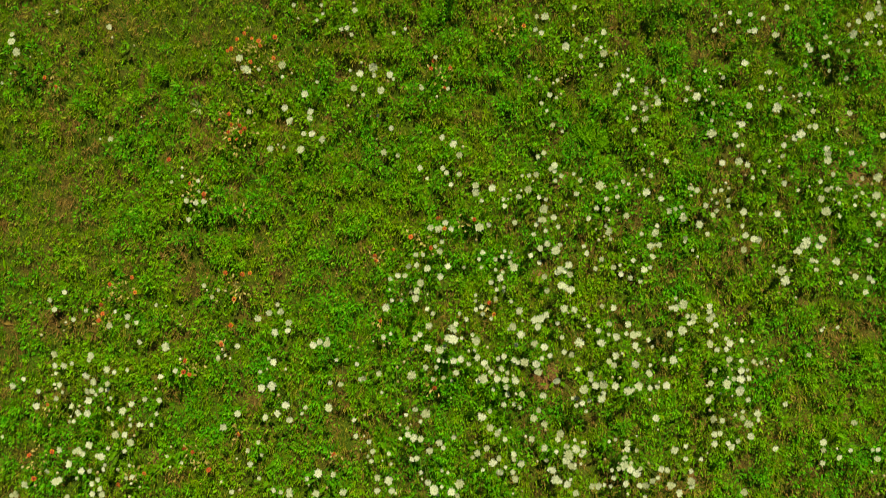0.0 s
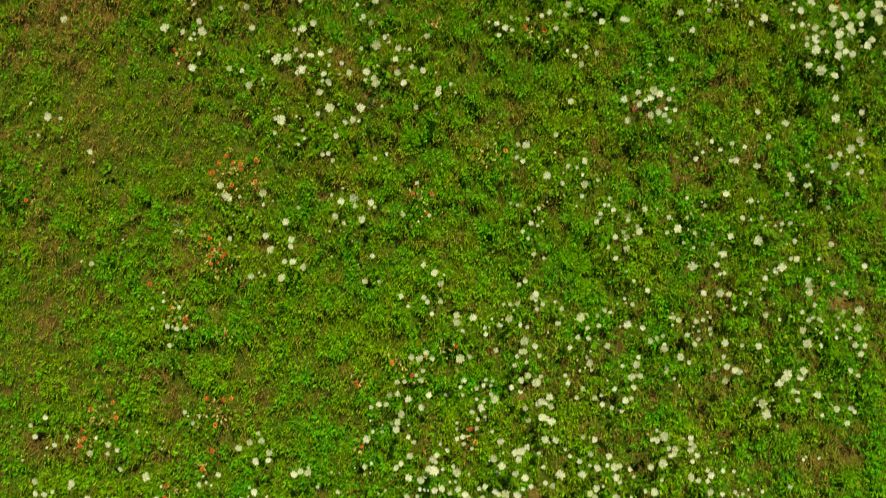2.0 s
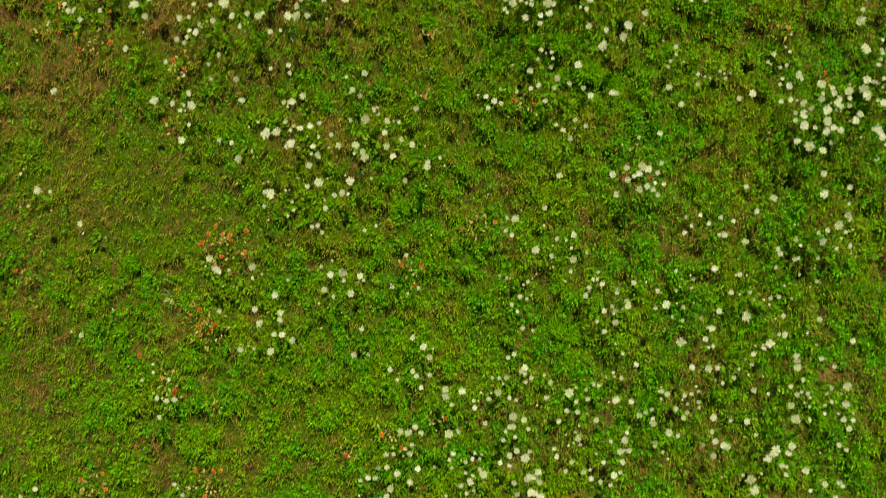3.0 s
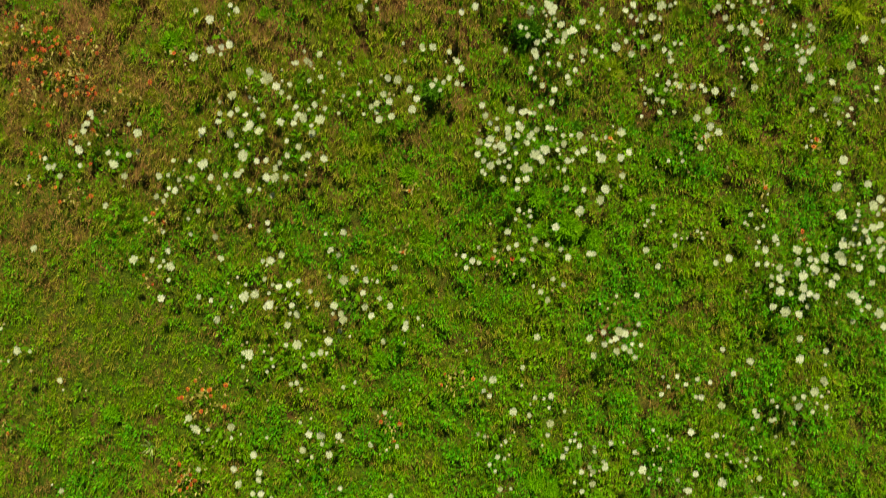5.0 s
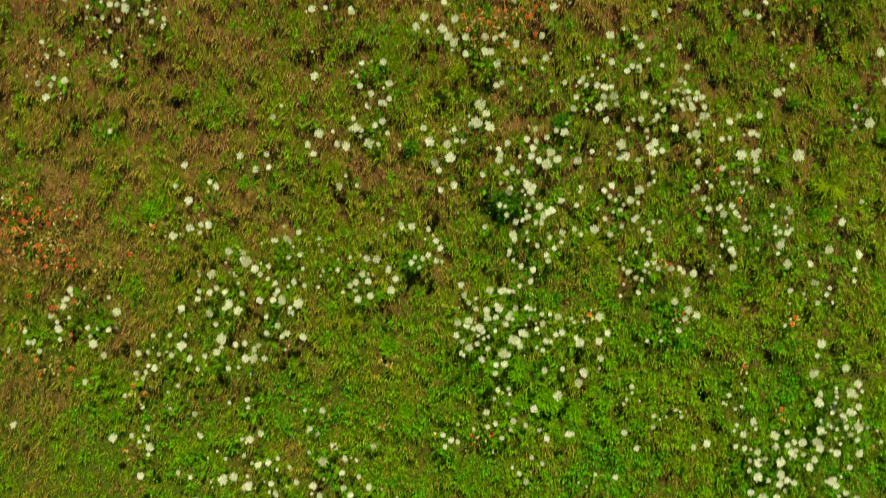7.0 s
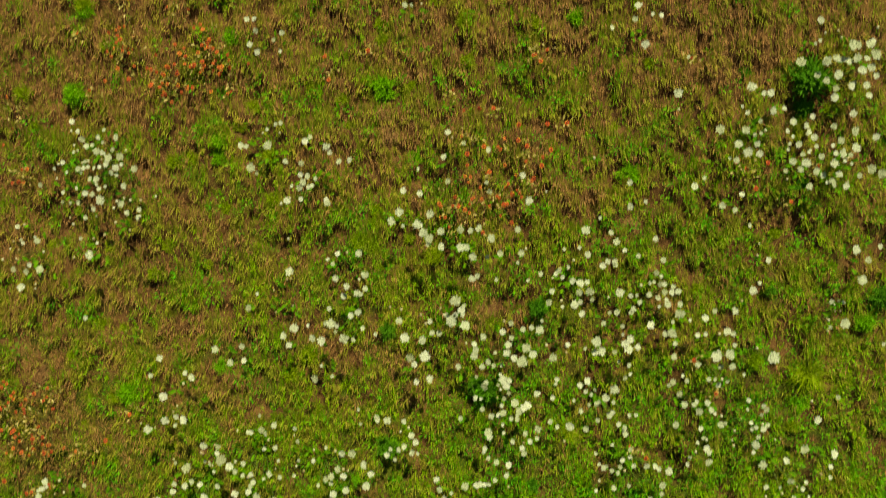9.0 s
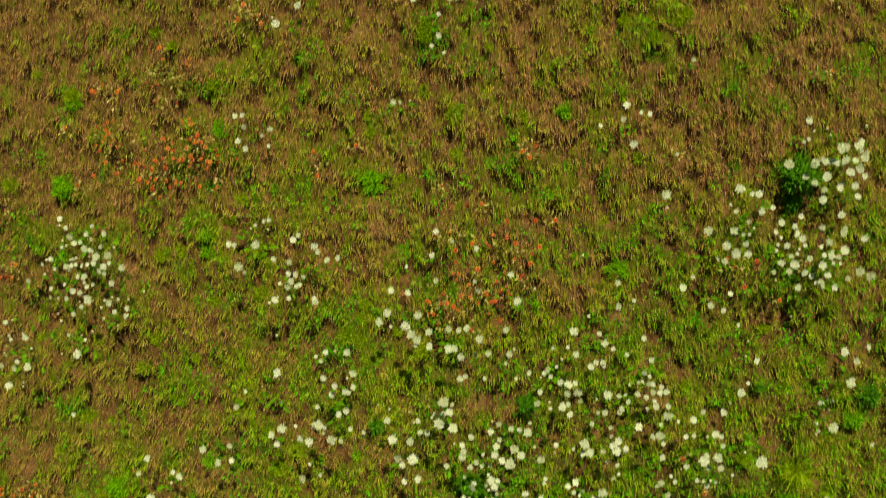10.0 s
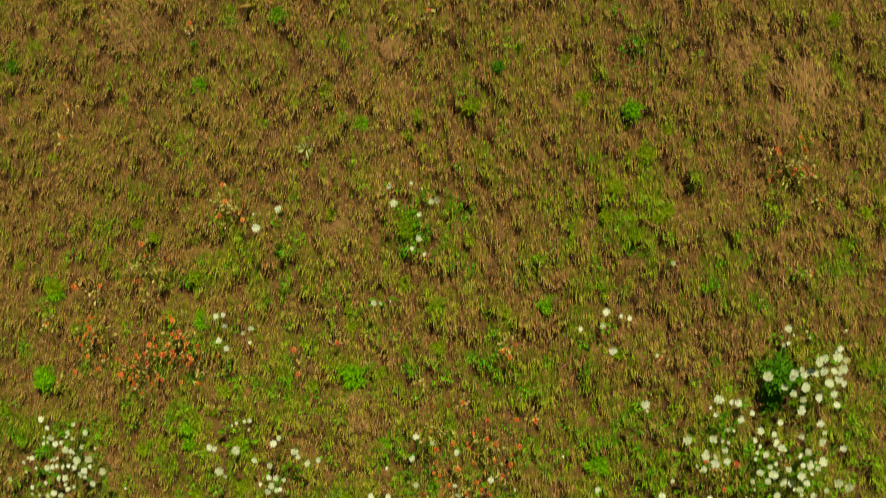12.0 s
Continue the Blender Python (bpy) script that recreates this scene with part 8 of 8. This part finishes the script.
DARK_WEEDS = [
    (2.37, 4.34, 0.070), (1.45, 4.42, 0.090), (0.13, 4.75, 0.130), (1.04, 5.28, 0.150), (0.93, 5.34, 0.110), (0.13, 5.83, 0.100),
    (1.51, 6.02, 0.110), (4.57, 6.13, 0.130), (3.60, 6.20, 0.070), (3.92, 7.19, 0.100), (3.94, 7.87, 0.130), (3.97, 8.10, 0.230),
    (3.44, 8.21, 0.070), (1.44, 10.96, 0.080), (-3.22, 11.03, 0.090),
]
THATCH = [
    (1.99, -1.84, 0.090), (-2.84, -1.73, 0.100), (0.73, -0.98, 0.180), (0.65, -0.09, 0.090), (0.88, 0.76, 0.130), (3.37, 0.85, 0.170),
    (1.70, 2.60, 0.100), (1.87, 2.67, 0.180), (-0.88, 4.18, 0.110), (0.32, 4.67, 0.110), (-3.20, 5.42, 0.150), (-0.32, 5.54, 0.120),
    (1.03, 6.01, 0.130), (2.38, 6.79, 0.110), (-2.28, 7.20, 0.180), (-2.39, 7.33, 0.100), (-0.04, 9.48, 0.120), (4.09, 10.47, 0.200),
    (0.70, 10.62, 0.190), (4.30, 10.83, 0.300), (3.79, 10.99, 0.300), (0.48, 11.16, 0.170), (-2.33, 11.16, 0.180), (0.16, 11.30, 0.140),
    (-2.12, 11.35, 0.300),
]
GREEN_TUSSOCKS = [
    (-0.43, 4.23, 0.150), (1.78, 4.92, 0.170), (3.93, 5.45, 0.260), (4.78, 8.22, 0.150),
]
STRAW_TUSSOCKS = [
    (0.14, 7.66, 0.160), (0.09, 7.85, 0.120), (-0.27, 11.04, 0.120), (-1.41, 11.26, 0.120),
]


def clump_mesh(material, seed, count, width, up):
    """One leafy clump, a unit in radius: a soft mound of many short leaves with a ragged rim."""
    r = rng(seed)
    a, far = r.rand(count) * 6.283, np.sqrt(r.rand(count)) * r.uniform(0.75, 1.0, count)
    far = far * (0.62 + 0.48 * np.sin(a * 3 + seed) * np.sin(a * 2 + 1.7 * seed))
    base = np.stack([far * np.cos(a), far * np.sin(a), up * (1 - far ** 2) * r.uniform(0.35, 1.0, count)], 1)
    yaw = np.where(r.rand(count) < 0.3, a, combed(r, count, 0.6)) + r.normal(0, 0.4, count)
    v, t = leaflets(base, yaw, r.uniform(-0.1, 1.1, count), r.uniform(0.25, 0.5, count), width * r.uniform(0.7, 1.4, count), r.uniform(0.0, 0.4, count))
    return mesh_of("leafy_weed", v.tolist(), t.tolist(), [material])


def tussock_mesh(name, material, seed, count, lean, droop, way=None):
    """A tussock of long blades arching out of one crown, a unit in radius; way: the bearing to which most of them droop."""
    r = rng(seed)
    base = np.stack([r.normal(0, 0.1, count), r.normal(0, 0.1, count), np.zeros(count)], 1)
    yaw = np.where(r.rand(count) < 0.65, combed(r, count, 0.7), r.rand(count) * 6.283)
    if way is not None:
        yaw = r.normal(way, 0.45, count)
        base[:, 0] += r.uniform(-0.5, 0.5, count)
        base[:, 1] += r.uniform(-0.2, 0.5, count)
    v, t = blades(base, yaw, r.uniform(0.2, lean, count), r.uniform(0.5, 1.25, count), r.uniform(0.016, 0.034, count), r.uniform(0.4, droop, count))
    return mesh_of(name, v.tolist(), t.tolist(), [material])


def mat_mesh(seed, count):
    """A mat of flattened pale straw, a unit in radius, with a ragged edge."""
    r = rng(seed)
    a, far = r.rand(count) * 6.283, r.rand(count) ** 0.7 * r.uniform(0.7, 1.15, count)
    far = far * (0.75 + 0.3 * np.sin(a * 2 + seed) * np.sin(a * 3 + 2 * seed))
    base = np.stack([far * np.cos(a), far * np.sin(a) * 0.8, r.uniform(0.05, 0.22, count)], 1)
    v, t = leaflets(base, combed(r, count, 0.5), r.uniform(-0.15, 0.3, count), r.uniform(0.3, 0.7, count), r.uniform(0.025, 0.05, count), r.uniform(-0.2, 0.2, count))
    return mesh_of("thatch_mat", v.tolist(), t.tolist(), [THATCHED])


THATCHED = plant_material("matted pale thatch", [(0.0, (0.1, 0.055, 0.02)), (0.5, (0.2, 0.115, 0.04)), (1.0, (0.36, 0.22, 0.08))],
                          [(0.35, (0.17, 0.09, 0.03)), (0.65, (0.25, 0.145, 0.05))], thin=0.1)
YELLOWISH = plant_material("yellow green tussock blades", [(0.0, (0.1, 0.19, 0.004)), (0.6, (0.22, 0.35, 0.01)), (0.9, (0.3, 0.4, 0.03)), (1.0, (0.46, 0.48, 0.1))],
                           [(0.35, (0.15, 0.28, 0.005)), (0.65, (0.26, 0.33, 0.01))])
BUSHY = plant_material("dark bushy leaves", [(0.0, (0.03, 0.13, 0.006)), (1.0, (0.09, 0.28, 0.014))], [(0.4, (0.04, 0.17, 0.008)), (0.6, (0.09, 0.25, 0.012))])
FRESH = [clump_mesh(BRIGHT, 300 + s, 520, 0.075, 0.5) for s in range(4)]
MOUND = [clump_mesh(YELLOWISH, 360 + s, 520, 0.06, 0.45) for s in range(4)]
SHADY = [clump_mesh(BUSHY, 310 + s, 520, 0.08, 0.9) for s in range(3)]
MATS = [mat_mesh(320 + s, 420) for s in range(3)]
GREEN_TUFT = [tussock_mesh("grass_tussock", YELLOWISH, 330 + s, 230, 1.2, 1.1) for s in range(2)]
STRAW_TUFT = [tussock_mesh("dry_tussock", THATCHED, 340 + s, 90, 1.2, 1.2, -1.6) for s in range(2)]


def stand(name, me, x, y, size, label, category, group, low=1.0, turn=None):
    ob = new(name, me)
    turn = dice.random() * 6.283 if turn is None else turn
    ob.matrix_basis = Matrix.Translation((x, y, ground_at(x, y) + hummock_at(x, y) - 0.006)) @ Matrix.Rotation(turn, 4, "Z") @ Matrix.Diagonal((size, size, size * low, 1))
    return tagged(ob, label, category, group)


for x, y, q in FRESH_WEEDS:
    word = "large" if q > 0.11 else "small"
    soft = y > 4.5 and q < 0.095
    tone = "yellow-green" if soft else "bright green"
    stand("leafy_weed", dice.choice(MOUND if soft else FRESH), x, y, q * (1.25 if soft else 1.1), f"{word} fresh {tone} leafy weed clump in the meadow", "weed", "leafy weed clumps")
for x, y, q in DARK_WEEDS:
    stand("leafy_weed", dice.choice(SHADY), x, y, q, "dense dark green leafy weed beside the white flowers", "weed", "leafy weed clumps")
for x, y, q in THATCH:
    stand("thatch_mat", dice.choice(MATS), x, y, q, "flattened mat of pale dead grass on the soil", "thatch", "mats of dead grass", 0.4 if q > 0.15 else 0.6)
for x, y, q in GREEN_TUSSOCKS:
    stand("grass_tussock", dice.choice(GREEN_TUFT), x, y, q, "yellow-green tussock of long arching grass blades", "grass tussock", "grass tussocks")
for x, y, q in STRAW_TUSSOCKS:
    stand("dry_tussock", dice.choice(STRAW_TUFT), x, y, q, "straw-brown tussock of long drooping dead blades", "grass tussock", "grass tussocks", turn=0.0)


# ---- a few single plants that stand apart ----
def rosette_mesh(seed, count):
    """A flat rosette of pale pointed leaves, a unit in radius."""
    r = rng(seed)
    yaw = np.arange(count) * 2.4 + r.normal(0, 0.2, count)
    base = np.stack([0.08 * np.cos(yaw), 0.08 * np.sin(yaw), r.uniform(0.1, 0.3, count)], 1)
    v, t = leaflets(base, yaw, r.uniform(0.2, 1.1, count), r.uniform(0.7, 1.1, count), r.uniform(0.09, 0.15, count), r.uniform(-0.3, -0.1, count))
    return mesh_of("leaf_rosette", v.tolist(), t.tolist(), [PALE])


PALE = plant_material("pale grey green leaves", [(0.0, (0.25, 0.34, 0.1)), (1.0, (0.42, 0.5, 0.2))], [(0.4, (0.3, 0.4, 0.12)), (0.6, (0.4, 0.46, 0.18))])
for x, y, q in ((-2.46, 1.48, 0.10), (-0.38, 10.21, 0.12)):
    stand("leaf_rosette", rosette_mesh(int(y * 100), 14), x, y, q, "pale green rosette of pointed leaves in the grass", "weed", "leaf rosettes")
